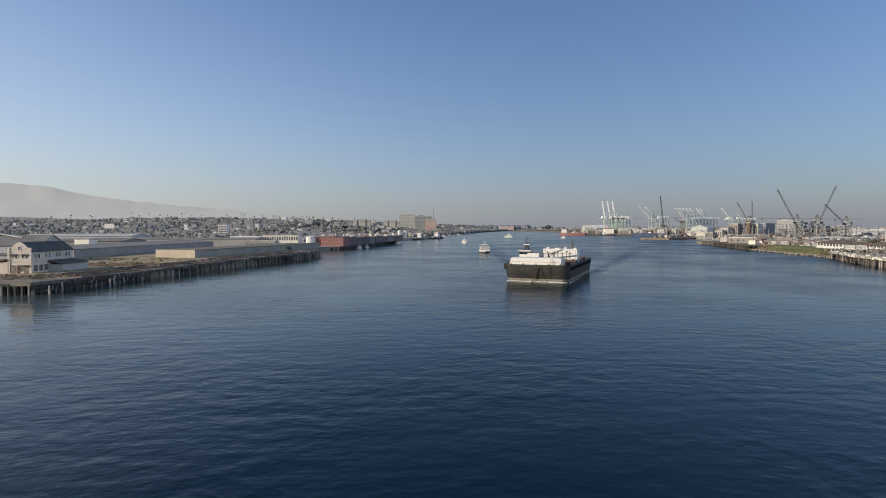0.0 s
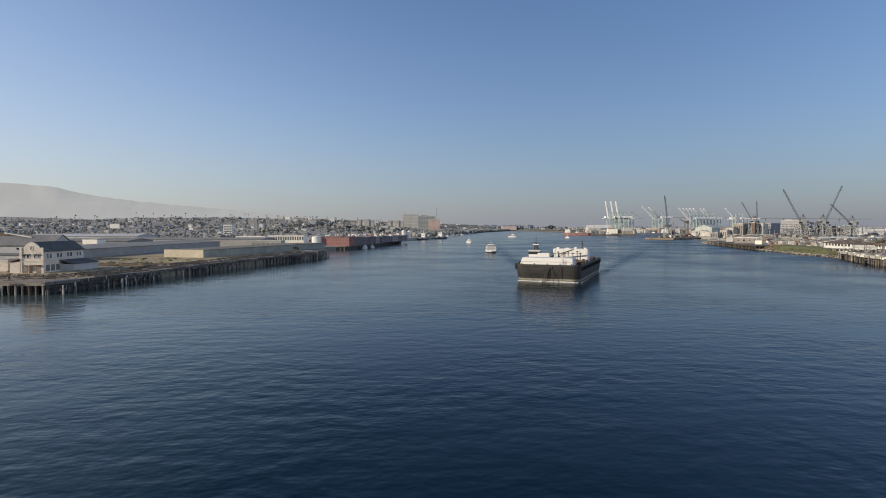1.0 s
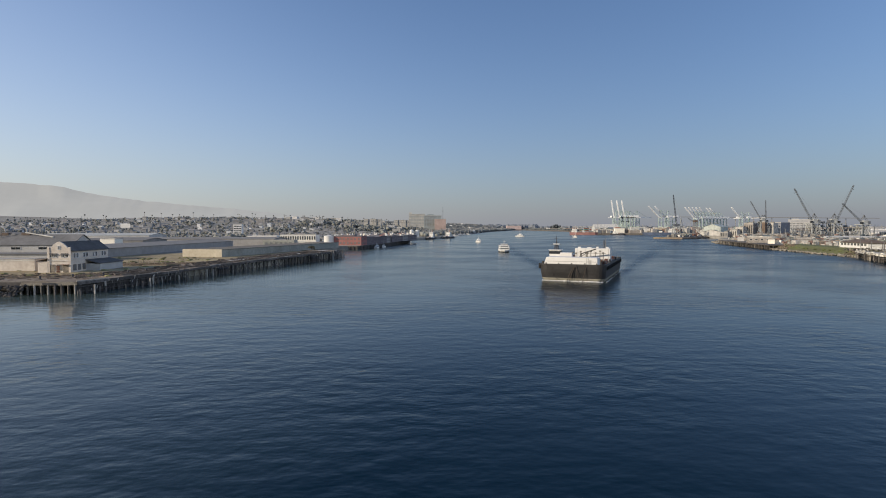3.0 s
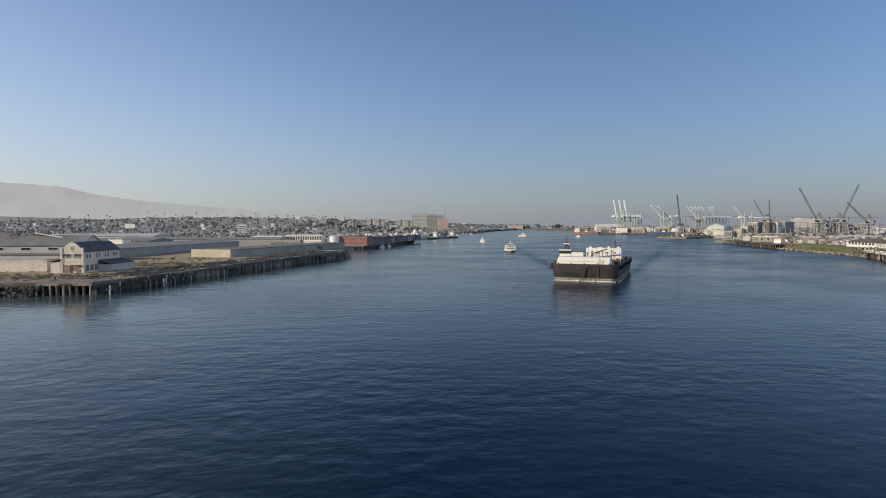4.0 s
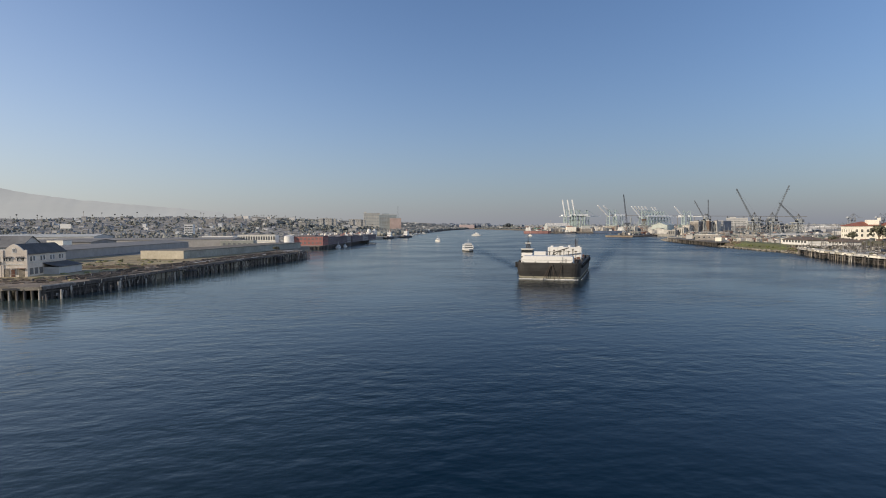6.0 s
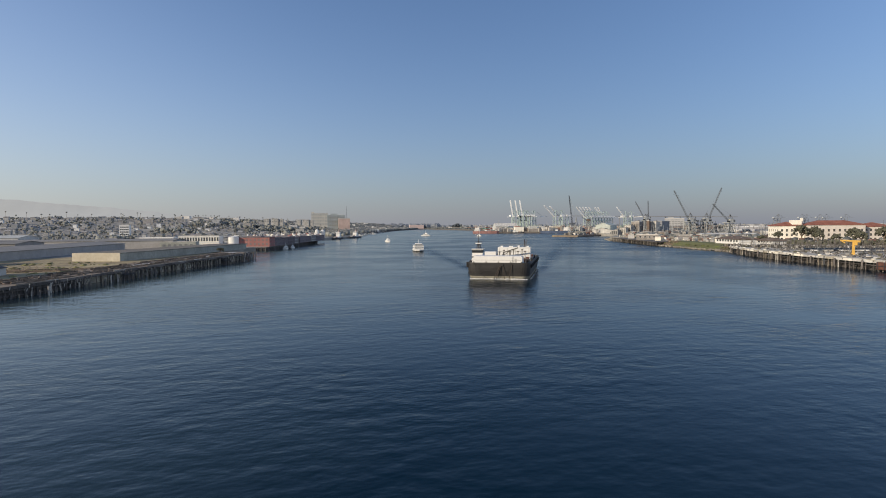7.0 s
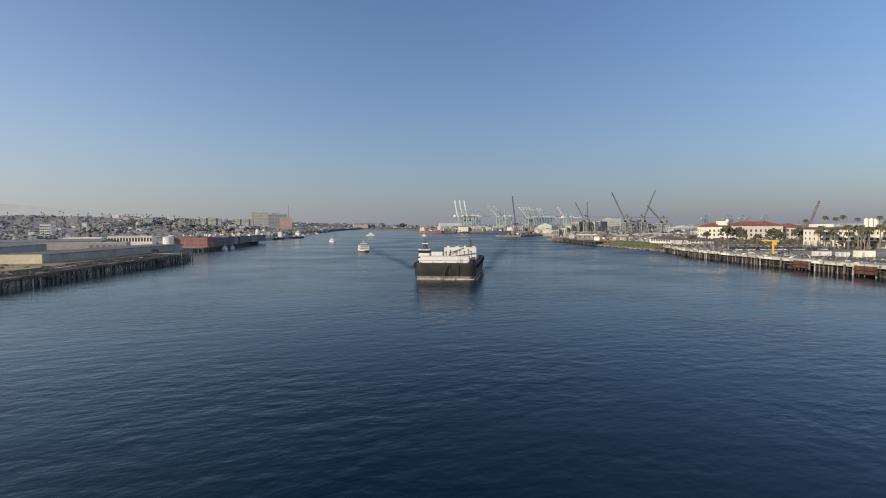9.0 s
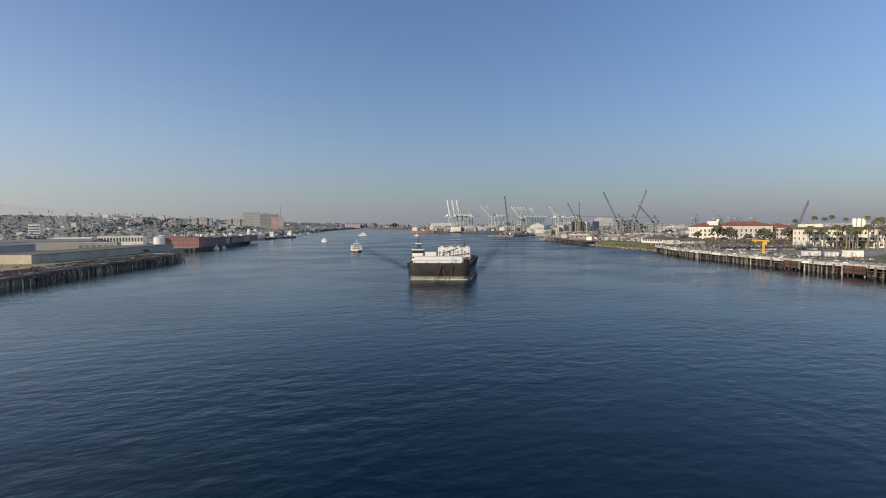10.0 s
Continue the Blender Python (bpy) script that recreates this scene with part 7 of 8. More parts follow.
g, roofs = Geo(), Geo()
for i in range(3600):
    y = 420 + 2700 * rng.random() ** 1.3
    w = along(SHORE_W, y)
    x = w - 60 - rng.random() ** 1.2 * (0.55 * y + 250)
    if y < 560 and x > -330 or y < 705 and -520 < x < -270:
        continue
    z = land_height(x, y)
    a, b, h, turn = rng.uniform(4.5, 8.5), rng.uniform(4, 7), rng.uniform(2.4, 4.0) * (1.8 if rng.random() < 0.06 else 1), rng.choice((0.05, 0.15, 1.6))
    g.box(x, y, z - 1.0, a, b, h + 1.0, turn)
    if rng.random() < 0.6:
        c, s = math.cos(turn), math.sin(turn)

        def q(u, v):
            return x + c * u - s * v, y + s * u + c * v
        p = [(*q(-a / 2 - 0.4, -b / 2 - 0.4), z + h), (*q(a / 2 + 0.4, -b / 2 - 0.4), z + h), (*q(a / 2 + 0.4, b / 2 + 0.4), z + h), (*q(-a / 2 - 0.4, b / 2 + 0.4), z + h), (*q(-a / 2 - 0.4, 0), z + h + b * 0.22), (*q(a / 2 + 0.4, 0), z + h + b * 0.22)]
        roofs.add(p, [(0, 1, 5, 4), (2, 3, 4, 5), (1, 2, 5), (3, 0, 4), (3, 2, 1, 0)])
solo("town_houses", g, TOWN, "thousands of small pale town houses on the slope", "houses", "stuff")
# roof greys likewise carry the haze in their colour
solo("town_roofs", roofs, palette("hazed_roof_paints", [(0.25, 0.245, 0.24), (0.29, 0.26, 0.245), (0.27, 0.27, 0.27), (0.33, 0.32, 0.31), (0.24, 0.24, 0.245)]), "grey and brown pitched roofs of the town", "roofs", "stuff")
def far_tree(g, x, y, z, r, q):
    """A small street tree far off: a ragged crown of a few soft lobes."""
    for k in range(q.choice((3, 4, 4, 5))):
        a, d = q.uniform(0, 6.28), r * q.uniform(0.15, 0.75)
        g.clump((x + math.cos(a) * d, y + math.sin(a) * d, z + r * q.uniform(0.3, 0.95)), r * q.uniform(0.38, 0.7), q, 0.68, 5)


g = Geo()
for i in range(4600):
    y = 410 + 2750 * rng.random() ** 1.25
    w = along(SHORE_W, y)
    x = w - 40 - rng.random() ** 1.1 * (0.6 * y + 280)
    if y < 540 and x > -330 or y < 705 and -520 < x < -270 and rng.random() < 0.8:
        continue
    far_tree(g, x, y, land_height(x, y), rng.triangular(1.8, 5.4, 2.8), rng)
for i in range(900):
    y = 900 + 2300 * rng.random()
    x = along(SHORE_W, y) - rng.uniform(4, 60)
    r = rng.uniform(2.5, 6)
    g.clump((x, y, 3.4 + r * 0.6), r, rng, 0.85, 6)
for x0, y0 in ((-250, 690), (-239, 888), (-391, 690), (-420, 988), (-115, 1086), (-62, 1236), (-90, 1092), (-128, 1088)):
    for i in range(16):
        x, y = x0 + rng.uniform(-22, 22), y0 + rng.uniform(-10, 3)
        far_tree(g, x, y, land_height(x, y), rng.uniform(4.0, 6.5) * (1.45 if y0 > 1000 else 1), rng)
for i in range(900):
    x, y = rng.uniform(-260, 75), rng.uniform(980, 1470)
    if x < along(SHORE_W, y) - 12:
        far_tree(g, x, y, land_height(x, y), rng.uniform(3, 6.5), rng)
solo("town_trees", g, FARLEAF, "street trees all through the town, haze in their pale colour", "trees", "stuff", smooth=True)
ft, fc = Geo(), Geo()
for i in range(460):
    y = 560 + 2300 * rng.random()
    x = along(SHORE_W, y) - 50 - rng.random() * (0.6 * y + 250)
    z, h = land_height(x, y), rng.uniform(7, 14.5)
    ft.tube((x, y, z - 0.5), (x + rng.uniform(-0.4, 0.4), y, z + h), 0.24, 0.18, 4)
    fc.clump((x, y, z + h), rng.uniform(1.3, 2.1), rng, 0.75, 6)
solo("town_palm_trunks", ft, PALMBARK, "slim far palm trunks in the town", "palms", "stuff")
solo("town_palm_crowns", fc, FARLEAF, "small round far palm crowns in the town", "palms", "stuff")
# terraced white apartments on the ridge
for x0, y0, n, w, h in ((-132, 1100, 4, 8.6, 8.0), (-79, 1250, 4, 9.0, 6.5)):
    gz = land_height(x0 + n * w / 2, y0)
    t = thing("apartment_row", pose(x0, y0, gz, 0, 0, -3), "stepped row of white apartments on the ridge", "building", "apartment rows")
    wm = window_meshes(1.8, 1.7, HAZEGLASS)
    for k in range(n):
        top = 35.6 - gz - 0.8 * (k % 2) + (1.0 if k == 1 else 0)
        part("block", Geo().box(w * (k + 0.5), (k % 2) * 1.5, 0, w - 0.3, 12, top), CONCRETE if k != 1 else LIGHTGREY, t)
        part("roof_slab", Geo().box(w * (k + 0.5), (k % 2) * 1.5, top, w, 12.4, 0.35), LIGHTGREY, t)
        for z in (top - 3.0, top - 6.0):
            window_row(t, wm, (w * k + 0.4, (k % 2) * 1.5 - 6.03), (w * (k + 1) - 0.4, (k % 2) * 1.5 - 6.03), 2, z, 0)
# row of clipped trees and a pale road above the warehouses
g = Geo()
for i in range(52):
    x = -508 + i * 4.6
    g.clump((x, 700 + rng.uniform(-1, 1), land_height(x, 700) + 3.2), rng.uniform(1.3, 1.9), rng, 1.4, 6)
solo("avenue_trees", g, FARLEAF, "straight row of small avenue trees, haze in their pale colour", "trees", "stuff")

g = Geo()
for i in range(24):
    x0, x1 = -520 + i * 11, -509 + i * 11
    z0, z1 = land_height(x0, 690) + 0.15, land_height(x1, 690) + 0.15
    g.add([(x0, 684, z0), (x1, 684, z1), (x1, 695, z1 + 0.3), (x0, 695, z0 + 0.3)], [(0, 1, 2, 3)])
solo("town_avenue", g, PALECON, "pale concrete avenue along the tree row", "road", "structure")
shed("pale_roofed_depot", -352, 588, 5.0, 42, 110, 6.0, 2.2, 92, LIGHTGREY, HAZEWALL, "wide depot with a pale grey roof", "warehouse")
shed("pale_roofed_depot", -455, 560, 6.5, 40, 90, 6.0, 2.0, 88, LIGHTGREY, BLUEGREY, "wide depot with a blue-grey roof", "warehouse")
# aerials on the long grey warehouse
for x, y, h in ((-222, 268, 9.5), (-219.5, 268.5, 11), (-214, 266, 6)):
    t = thing("roof_aerial", pose(x, y, 15.0), "thin lattice aerial on the warehouse roof", "aerial", "roof aerials")
    part("mast", Geo().lattice((0, 0, -0.8), (0, 0, h * 0.7), 0.5, 0.25, 0.07, 8), STEEL, t)
    part("cross_arm", Geo().bar((-0.9, 0, h * 0.6), (0.9, 0, h * 0.6), 0.1).bar((-0.6, 0, h * 0.68), (0.6, 0, h * 0.68), 0.1), STEEL, t)

# ---------------- far east shore and flat distance ----------------
g = Geo()
for i in range(1500):
    y = 640 + 2700 * rng.random() ** 1.1
    x = along(SHORE_E, y) + 30 + rng.random() * (0.8 * y + 200)
    if 1780 < y < 2050 and 540 < x < 1320:
        continue
    if y < 1100 and x < 640:
        continue
    a, b, h = rng.uniform(12, 46), rng.uniform(10, 26), rng.uniform(4, 11)
    g.box(x, y, land_height(x, y) - 0.5, a, b, h, rng.choice((0.1, -0.3, 1.3)))
for i in range(420):
    x, y = rng.uniform(470, 1050), rng.uniform(300, 760)
    if x < 0.55 * y + 170 or (y < 420 and x < 520):
        continue
    g.box(x, y, 4.0, rng.uniform(8, 30), rng.uniform(8, 18), rng.uniform(3, 8), rng.choice((0.1, -0.4, 1.2)))
solo("harbour_sheds", g, EASTTOWN, "many low pale sheds and depots on the flat shore", "sheds", "stuff")
g = Geo()
for i in range(2600):
    y = 560 + 2700 * rng.random()
    x = along(SHORE_E, y) + 40 + rng.random() * (0.85 * y + 250)
    if 1780 < y < 2050 and 540 < x < 1320 or (y < 1100 and x < 600):
        continue
    r = rng.uniform(2, 5)
    g.clump((x, y, land_height(x, y) + r * 0.6), r, rng, 0.85, 6)
for i in range(700):
    x, y = rng.uniform(420, 700), rng.uniform(290, 520)
    if x < 0.5 * y + 250:
        continue
    r = rng.uniform(2, 4.5)
    g.clump((x, y, 4 + r * 0.6), r, rng, 0.85, 6)
for i in range(420):
    y = rng.uniform(330, 900)
    x = along(SHORE_E, y) + rng.uniform(16, 230)
    r = rng.uniform(1.2, 3.4)
    if 245 < x < 285 and y < 350:
        continue
    g.clump((x, y, 4 + r * 0.7), r, rng, 0.9, 6)
solo("shore_trees", g, FARWOOD, "trees along the far flat shore, haze in their blue-grey colour", "trees", "stuff")
g = Geo()
for i in range(2600):
    y = rng.uniform(3180, 3700)
    x = rng.uniform(-900, 1900)
    r = rng.uniform(6, 15) * (1.5 if x < 700 else 1.0)
    g.clump((x, y, 4 + r * 0.6), r, rng, 0.9, 6)
for i in range(1500):
    y = rng.uniform(2700, 3500)
    x = y * rng.uniform(0.5, 1.25)
    r = rng.uniform(5, 11)
    g.clump((x, y, 5 + r * 0.6), r, rng, 0.9, 6)
# horizon haze painted as a pale blue-grey leaf colour
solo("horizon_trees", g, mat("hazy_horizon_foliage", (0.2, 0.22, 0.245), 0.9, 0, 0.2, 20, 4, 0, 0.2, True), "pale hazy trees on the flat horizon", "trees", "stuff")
g = Geo()
for i in range(420):
    x, y = rng.uniform(335, 560), rng.uniform(560, 830)
    if x < along(SHORE_E, y) + 14 or x > 0.55 * y + 160 or abs(x - (0.51 * y + 22)) < 32:
        continue
    g.box(x, y, 4.15, rng.uniform(2, 12), rng.uniform(2, 8), rng.uniform(2, 6.5), rng.uniform(-0.4, 0.4))
for i in range(260):
    y = rng.uniform(330, 560)
    x = along(SHORE_E, y) + rng.uniform(10, 150)
    if 245 < x < 285 and y < 350:
        continue
    g.box(x, y, 4.15, rng.uniform(1.5, 8), rng.uniform(1.5, 5), rng.uniform(1.2, 4.2), rng.uniform(-0.4, 0.4))
for i in range(240):
    x, y = rng.uniform(395, 700), rng.uniform(1215, 1330)
    if x < along(SHORE_E, y) + 8:
        continue
    g.box(x, y, 4.0, rng.uniform(3, 16), rng.uniform(3, 9), rng.triangular(3, 14, 6), rng.uniform(-0.4, 0.4))
for i in range(60):
    k = rng.random()
    g.box(362 + 100 * k + rng.uniform(4, 20), 835 + 66 * k + rng.uniform(-6, 2), 2.6, rng.uniform(2, 7), rng.uniform(2, 5), rng.uniform(1, 4.5), rng.uniform(0, 1))
solo("shipyard_stores", g, EASTTOWN, "crowded stores, tanks and hull blocks in the shipyard", "sheds", "stuff")
g = Geo()
for i in range(90):
    x, y = rng.uniform(400, 1100), rng.uniform(560, 1300)
    if x < along(SHORE_E, y) + 30:
        continue
    g.bar((x, y, 4), (x, y, 4 + rng.uniform(9, 20)), 0.35)
for i in range(110):
    y = rng.uniform(440, 800)
    x = along(SHORE_E, y) + rng.uniform(6, 190)
    g.bar((x, y, 4), (x + rng.uniform(-0.5, 0.5), y, 4 + rng.uniform(5, 13)), 0.2)
    if rng.random() < 0.4:
        g.bar((x - 3, y, 4 + rng.uniform(4, 8)), (x + 4, y, 4 + rng.uniform(4, 9)), 0.25)
solo("light_poles", g, STEEL, "thin lamp posts and poles over the shipyard", "poles", "stuff")
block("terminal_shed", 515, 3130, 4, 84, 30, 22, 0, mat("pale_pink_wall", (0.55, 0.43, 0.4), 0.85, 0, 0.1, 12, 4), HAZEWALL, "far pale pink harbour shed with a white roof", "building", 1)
block("terminal_shed", 900, 3250, 4, 220, 40, 18, 0, LIGHTGREY, WHITE, "far long white-roofed harbour shed", "building", 1)
for x, y, w, d, h, m in ((560, 1300, 40, 18, 9, OFFWHITE), (520, 1265, 26, 14, 9, WHITE), (640, 1330, 40, 20, 10, LIGHTGREY), (470, 1310, 20, 12, 8, WHITE), (590, 1285, 18, 12, 11, BEIGE), (720, 1340, 60, 22, 8, LIGHTGREY), (455, 1268, 22, 14, 11, OFFWHITE), (488, 1252, 26, 12, 7, MILL), (545, 1246, 20, 14, 12, BEIGE), (575, 1258, 16, 12, 8, BRICKRED), (610, 1262, 24, 12, 10, LIGHTGREY), (655, 1270, 30, 14, 9, OFFWHITE), (432, 1296, 24, 14, 9, CONCRETE), (505, 1282, 34, 12, 13, HAZEWALL)):
    block("terminal_shed", x, y, 4, w, d, h, -8, m, PALECON, "pale terminal shed behind the far berth", "building", 0.8, "terminal sheds")
# long low bridge in the distance
t = thing("bridge", pose(0, 0, 0), "long grey road bridge in the far distance", "bridge")
part("deck", Geo().bar((1150, 2620, 68), (2150, 2480, 57), 14, 2.3), GREYSHEET, t)
for i in range(9):
    k = (i + 0.5) / 9
    part("bridge_pier", Geo().bar((1300 + 750 * k, 2600 - 100 * k, 0), (1300 + 750 * k, 2600 - 100 * k, 65 - 8 * k), 2.2), GREYSHEET, t)

# tall dark hedge and shrubs between yard and buildings
g = Geo()
for x, y in points_on([(286, 352), (309.6, 325), (316.5, 308), (334, 298.5), (352, 289)], 0.3):
    top = 7.0 + 1.3 * noise.noise(Vector((x * 0.16, y * 0.16, 1)))
    g.clump((x + rng.uniform(-2.5, 2.5), y + rng.uniform(-2, 2), rng.uniform(4.6, top)), rng.uniform(0.7, 1.7), rng, 0.9, 6)
solo("shrub_belt", g, LEAF, "tall dark belt of hedge and shrubs behind the yard", "shrubs", "stuff")
# tanks at the far terminal
for i in range(9):
    t = thing("terminal_tank", pose(455 + i * 26, 1296 + (i % 3) * 14, 4), "round pale storage tank at the far berth", "tank", "terminal tanks")
    part("shell", Geo().tube((0, 0, 0), (0, 0, 9 + (i * 7) % 6), 4.5, 4.5, 16), [WHITE, LIGHTGREY, OFFWHITE][i % 3], t)
    part("roof", Geo().tube((0, 0, 9 + (i * 7) % 6), (0, 0, 10 + (i * 7) % 6), 4.6, 0.6, 16), LIGHTGREY, t)
# far cranes beyond the red-roofed buildings
# crane colours set close to the horizon sky, haze painted in
FARCRANE = mat("haze_tone_crane_paint", (0.2, 0.215, 0.235), 0.7, 0, 0.1, 8, 1)
FARBOOM = mat("haze_tone_boom_paint", (0.4, 0.42, 0.43), 0.7, 0, 0.1, 8, 1)
for i, (x, y) in enumerate(((2525, 2600), (2560, 2640), (2690, 2600), (2750, 2630), (2815, 2600), (2905, 2640), (3000, 2600))):
    gantry_crane(x, y, 96 + (i * 37) % 11, 2, "far pale container crane on the horizon", FARCRANE, FARBOOM)
# goods lying along the east wharf
g = Geo()
for x, y in points_on([(a + 14, b) for a, b in EDGE_E[1:]], 1.1):
    if rng.random() < 0.7:
        g.box(x + rng.uniform(-5, 16), y + rng.uniform(-3, 3), 4.3, rng.uniform(0.3, 1.4), rng.uniform(0.2, 0.8), rng.uniform(0.15, 0.7), rng.uniform(0, 3))
solo("wharf_goods", g, bpy.data.materials["gear_paints"], "pallets, bins and small goods along the wharf", "goods", "stuff")
for x, y in points_on([(a + 2.5, b) for a, b in EDGE_E[1:]], 22):
    t = thing("wharf_lamp", pose(x, y, 4.3), "slim grey lamp post on the wharf edge", "lamp post", "wharf lamps")
    part("post", Geo().tube((0, 0, 0), (0, 0, 6.5), 0.11, 0.07, 7), STEEL, t)
    part("arm", Geo().bar((0, 0, 6.4), (-1.1, 0, 6.6), 0.08), STEEL, t)
    part("lamp_head", Geo().box(-1.3, 0, 6.5, 0.6, 0.25, 0.14), LIGHTGREY, t)

# wooded rise and waterside buildings at the far end of the channel
g, hb = Geo(), Geo()
for i in range(6500):
    y = rng.uniform(1350, 3250)
    w = along(SHORE_W, y)
    d = rng.uniform(4, 330)
    x = w - d
    r = rng.uniform(2.4, 5.2)
    z = 3.4 + 20 * ease(0, 240, d) * ease(1300, 2300, y) * (0.7 + 0.3 * noise.noise(Vector((x * 0.01, y * 0.004, 5))))
    g.clump((x, y, max(z, land_height(x, y)) + r * 0.4), r, rng, 0.9, 6)
    if rng.random() < 0.03:
        hb.box(x, y, land_height(x, y), rng.uniform(8, 16), rng.uniform(8, 12), rng.uniform(5, 9) + max(0, z - land_height(x, y)), rng.uniform(-0.2, 0.2))
for i in range(900):
    y = 1950 + 1250 * rng.random()
    x = along(SHORE_E, y) + rng.uniform(1, 70)
    r = rng.uniform(2.5, 5.5)
    g.clump((x, y, 4 + r * 0.5), r, rng, 0.9, 5)
for i in range(40):
    r = rng.uniform(4, 9)
    g.clump((706 + rng.gauss(0, 16), 2900 + rng.uniform(-20, 20), 8 + rng.uniform(0, 18)), r, rng, 1.0, 5)
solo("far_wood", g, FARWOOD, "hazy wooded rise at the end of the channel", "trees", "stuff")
solo("waterside_blocks", hb, TOWN, "pale waterside blocks among the far trees", "houses", "stuff")
q = thing("terminal_quay", pose(0, 0, 0), "dark quay walls along the far end of the channel", "quay", kind="structure")
for a, b in (((459, 905), (467, 1015)), ((467, 1015), (557, 1040)), ((557, 1040), (577, 1190)), ((577, 1190), (396.5, 1289)), ((396.5, 1289), (557, 2000)), ((557, 2000), (556, 3150)), ((83, 1300), (266, 2195)), ((266, 2195), (542, 3150))):
    part("quay_wall", Geo().bar((a[0] - 1.5, a[1], 1.4), (b[0] - 1.5, b[1], 1.4), 2.0, 5.0), TIMBER, q)
# white house rows on the rise behind the quay
g = Geo()
for i in range(48):
    x, y = rng.uniform(-330, -60), rng.uniform(1050, 1500)
    z = land_height(x, y)
    g.box(x, y, z - 1, rng.uniform(8, 18), rng.uniform(8, 12), rng.uniform(6, 11), rng.uniform(-0.15, 0.15))
solo("white_house_rows", g, palette("white_house_paints", [(0.6, 0.58, 0.55), (0.38, 0.37, 0.35), (0.46, 0.45, 0.43), (0.28, 0.27, 0.26)]), "rows of white houses on the rise", "houses", "stuff")
# scrub, rubbish and gear that fill the east yards
g = Geo()
for i in range(2200):
    y = rng.uniform(330, 620)
    x = along(SHORE_E, y) + 6 + 150 * rng.random() ** 1.3
    if 245 < x < 290 and y < 355:
        continue
    g.box(x, y, 4.1, rng.uniform(0.4, 3.2), rng.uniform(0.4, 2.4), rng.uniform(0.5, 3.2), rng.uniform(0, 3))
solo("boatyard_gear", g, EASTTOWN, "crowded boatyard gear, sheds and frames", "gear", "stuff")
# joints, ladders and stringers of the east wharf
for i, (x, y) in enumerate(points_on(EDGE_E[1:], 6.1)):
    part("fascia_joint", Geo().box(x - 0.36, y, 3.65, 0.08, 0.35, 0.7, 0.25), TIMBER, wharf_e)
    if i % 4 == 1:
        part("ladder", Geo().bar((x - 0.45, y - 0.25, 0.3), (x - 0.45, y - 0.25, 4.6), 0.1).bar((x - 0.45, y + 0.25, 0.3), (x - 0.45, y + 0.25, 4.6), 0.1), STEEL, wharf_e)
for a, b in zip(EDGE_E, EDGE_E[1:]):
    part("stringer", Geo().bar((a[0] + 0.2, a[1], 2.3), (b[0] + 0.2, b[1], 2.3), 0.25, 0.3), TIMBER, wharf_e)
# small gear, frames and drying racks near the edge of the east wharf
g = Geo()
for x, y in points_on([(a + 6, b) for a, b in EDGE_E[2:]], 0.6):
    for k in range(3):
        px, py = x + rng.uniform(0, 36), y + rng.uniform(-3, 3)
        if rng.random() < 0.35:
            g.bar((px, py, 4.3), (px + rng.uniform(-2, 2), py + rng.uniform(-2, 2), 4.3 + rng.uniform(0.5, 2.4)), 0.09)
        else:
            g.box(px, py, 4.3, rng.uniform(0.2, 2.4), rng.uniform(0.15, 0.5), rng.uniform(0.1, 0.7), rng.uniform(0, 3))
solo("edge_gear", g, bpy.data.materials["gear_paints"], "small frames, planks and bins near the wharf edge", "gear", "stuff")
# crowded small buildings, hull sections and poles of the shipyard
g = Geo()
for i in range(900):
    x, y = rng.uniform(340, 620), rng.uniform(560, 960)
    if x < along(SHORE_E, y) + 8 or abs(x - (0.51 * y + 22)) < 18:
        continue
    g.box(x, y, 4.1, rng.uniform(1, 7), rng.uniform(1, 5), rng.uniform(1.5, 6.5), rng.uniform(-0.5, 0.5))
solo("hull_sections", g, EASTTOWN, "stacked hull sections, cabins and tanks in the shipyard", "sheds", "stuff")
g = Geo()
for i in range(260):
    x, y = rng.uniform(360, 640), rng.uniform(560, 960)
    if x < along(SHORE_E, y) + 8:
        continue
    h = rng.uniform(6, 17)
    g.bar((x, y, 4), (x + rng.uniform(-0.6, 0.6), y, 4 + h), 0.22)
    if rng.random() < 0.35:
        g.bar((x, y, 4 + h * 0.6), (x + rng.uniform(-7, 7), y, 4 + h), 0.2)
solo("yard_masts", g, YARDGREY, "thin masts, derricks and lamp posts of the shipyard", "poles", "stuff")
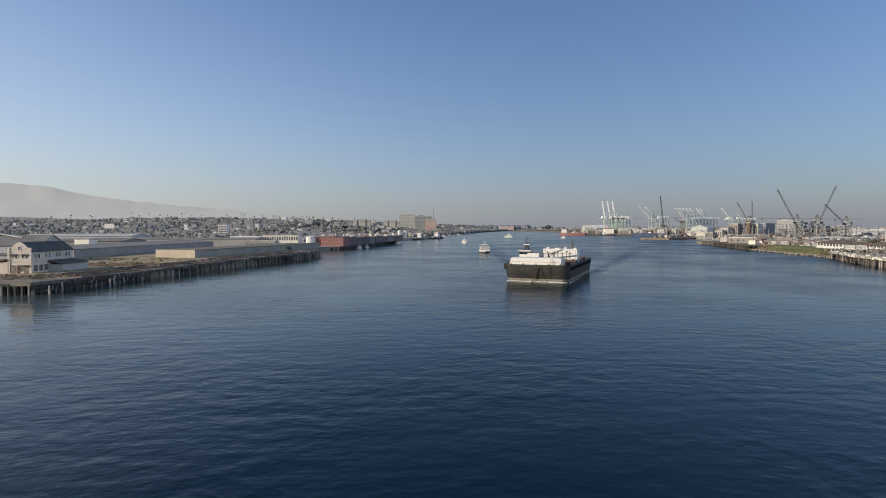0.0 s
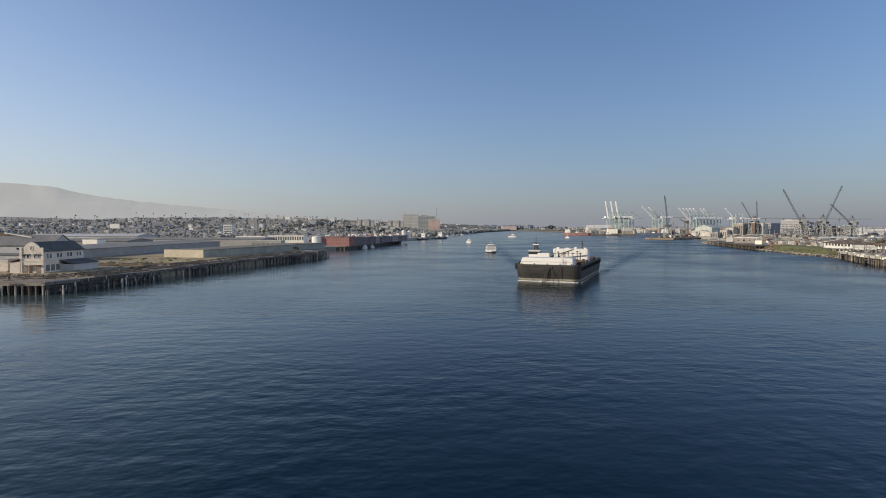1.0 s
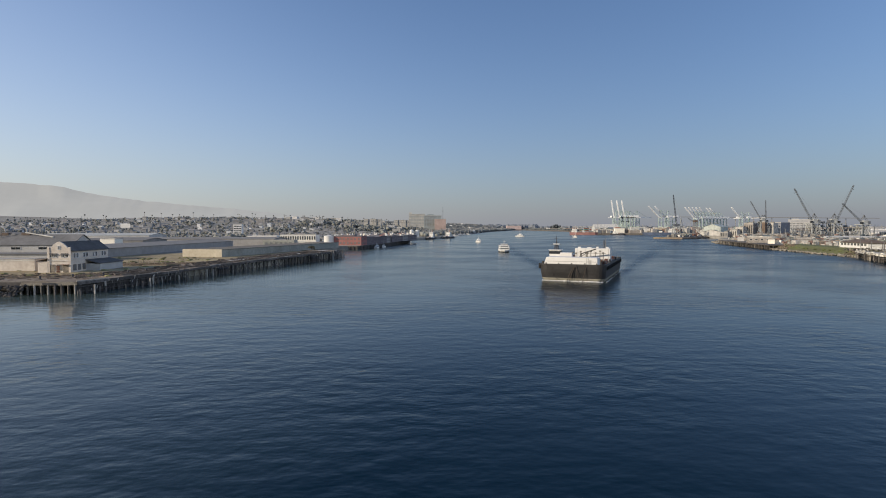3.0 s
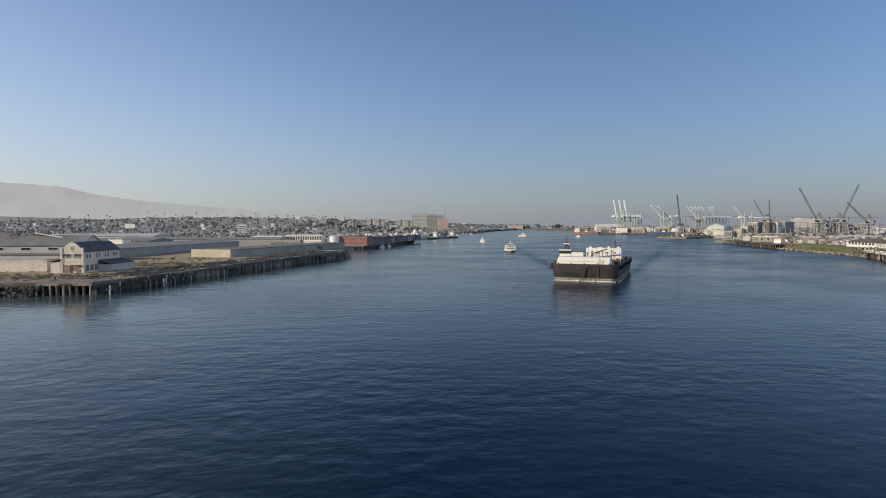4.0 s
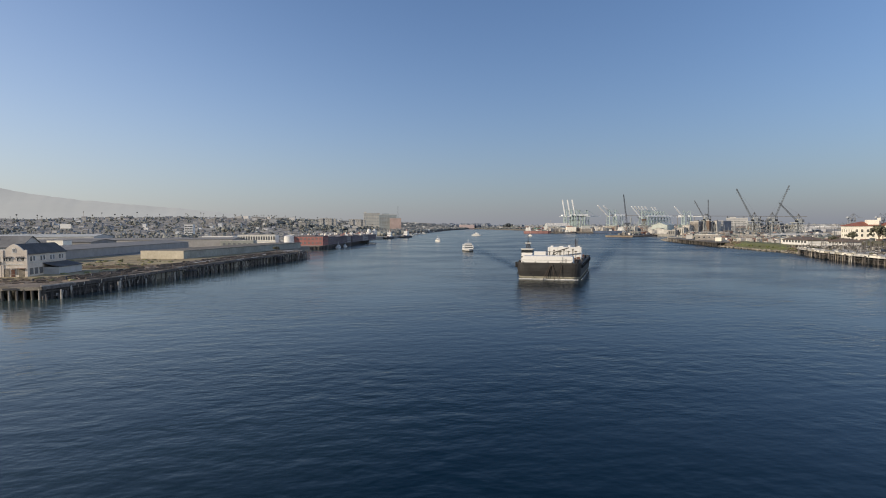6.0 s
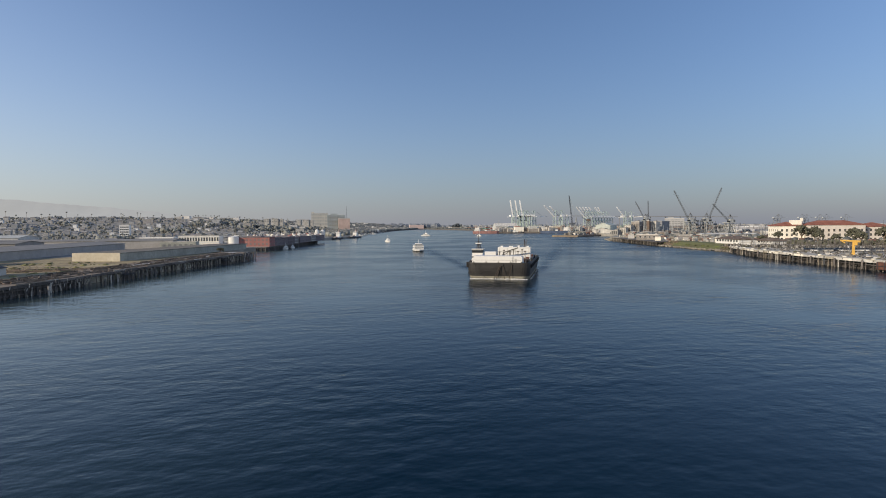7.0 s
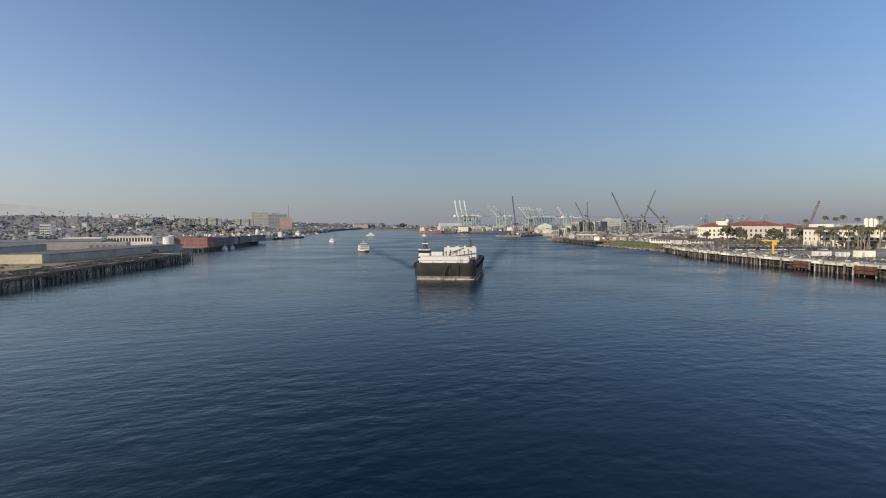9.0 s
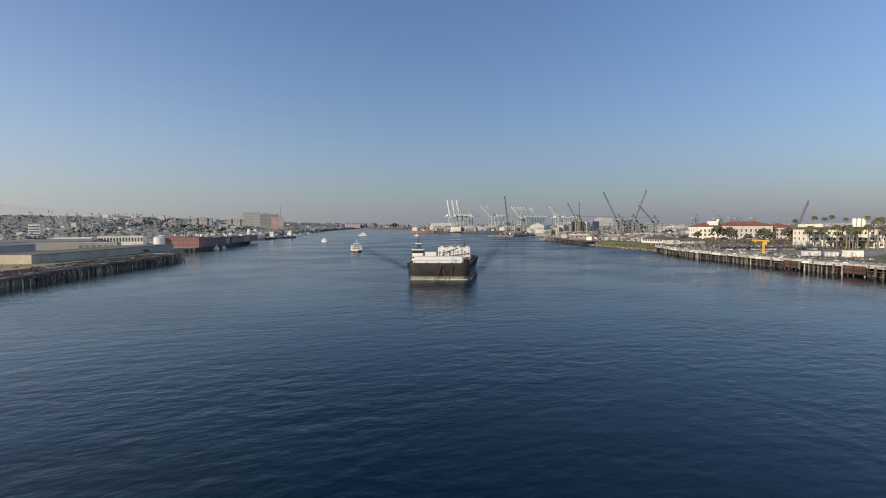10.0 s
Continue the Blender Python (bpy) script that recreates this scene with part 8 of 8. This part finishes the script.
# masts and lamp posts of the far berth
g = Geo()
for i in range(70):
    x, y = rng.uniform(410, 760), rng.uniform(1215, 1400)
    if x > along(SHORE_E, y) + 8:
        h = rng.uniform(12, 30)
        g.bar((x, y, 4), (x, y, 4 + h), 0.4)
        if i % 3 == 0:
            g.bar((x, y, 4 + h * 0.7), (x + rng.uniform(-9, 9), y, 4 + h), 0.4)
solo("berth_masts", g, YARDGREY, "thin masts and lamp posts of the far berth", "poles", "stuff")
# bright boxes and small sheds at the far berth
g = Geo()
for i in range(420):
    x, y = rng.uniform(420, 900), rng.uniform(1235, 1420)
    if x < along(SHORE_E, y) + 10:
        continue
    g.box(x, y, 4.1, rng.uniform(3, 14), rng.uniform(2.4, 8), rng.triangular(3, 15, 6), rng.uniform(-0.3, 0.3))
solo("berth_boxes", g, palette("berth_paints", [(0.45, 0.43, 0.4), (0.2, 0.19, 0.18), (0.6, 0.58, 0.54), (0.34, 0.2, 0.15), (0.28, 0.28, 0.28), (0.16, 0.2, 0.26), (0.5, 0.46, 0.38), (0.2, 0.26, 0.23)]), "containers and painted small sheds at the far berth", "containers", "stuff")
tree(-79.5, 331, 4.6, 3.3, 2.3, 91, "small dark bushy tree by the transit shed")
shed("terminal_hall", 500, 1500, 4.0, 34, 66, 13, 9, 86, HAZEWALL, PALECON, "large pale hall behind the far berth", "warehouse")
# flat industrial distance beyond the east shore
g, ft = Geo(), Geo()
for i in range(1500):
    y = rng.uniform(620, 2500)
    x = y * rng.uniform(0.85, 1.95) - 20
    g.box(x, y, land_height(x, y) - 0.5, rng.uniform(10, 44), rng.uniform(8, 22), rng.uniform(4, 12), rng.choice((0.1, -0.3, 1.3)))
for i in range(3200):
    y = rng.uniform(560, 2500)
    x = y * rng.uniform(0.85, 1.95) - 20
    r = rng.uniform(1.6, 3.8)
    ft.clump((x, y, land_height(x, y) + r * 0.7), r, rng, 0.9, 6)
# depot greys hold the distance haze in their base colour
solo("far_depots", g, palette("hazy_depot_paints", [(0.42, 0.42, 0.43), (0.33, 0.33, 0.34), (0.5, 0.5, 0.5), (0.37, 0.36, 0.36), (0.66, 0.66, 0.65), (0.3, 0.3, 0.31)]), "low pale depots on the flat hazy distance", "sheds", "stuff")
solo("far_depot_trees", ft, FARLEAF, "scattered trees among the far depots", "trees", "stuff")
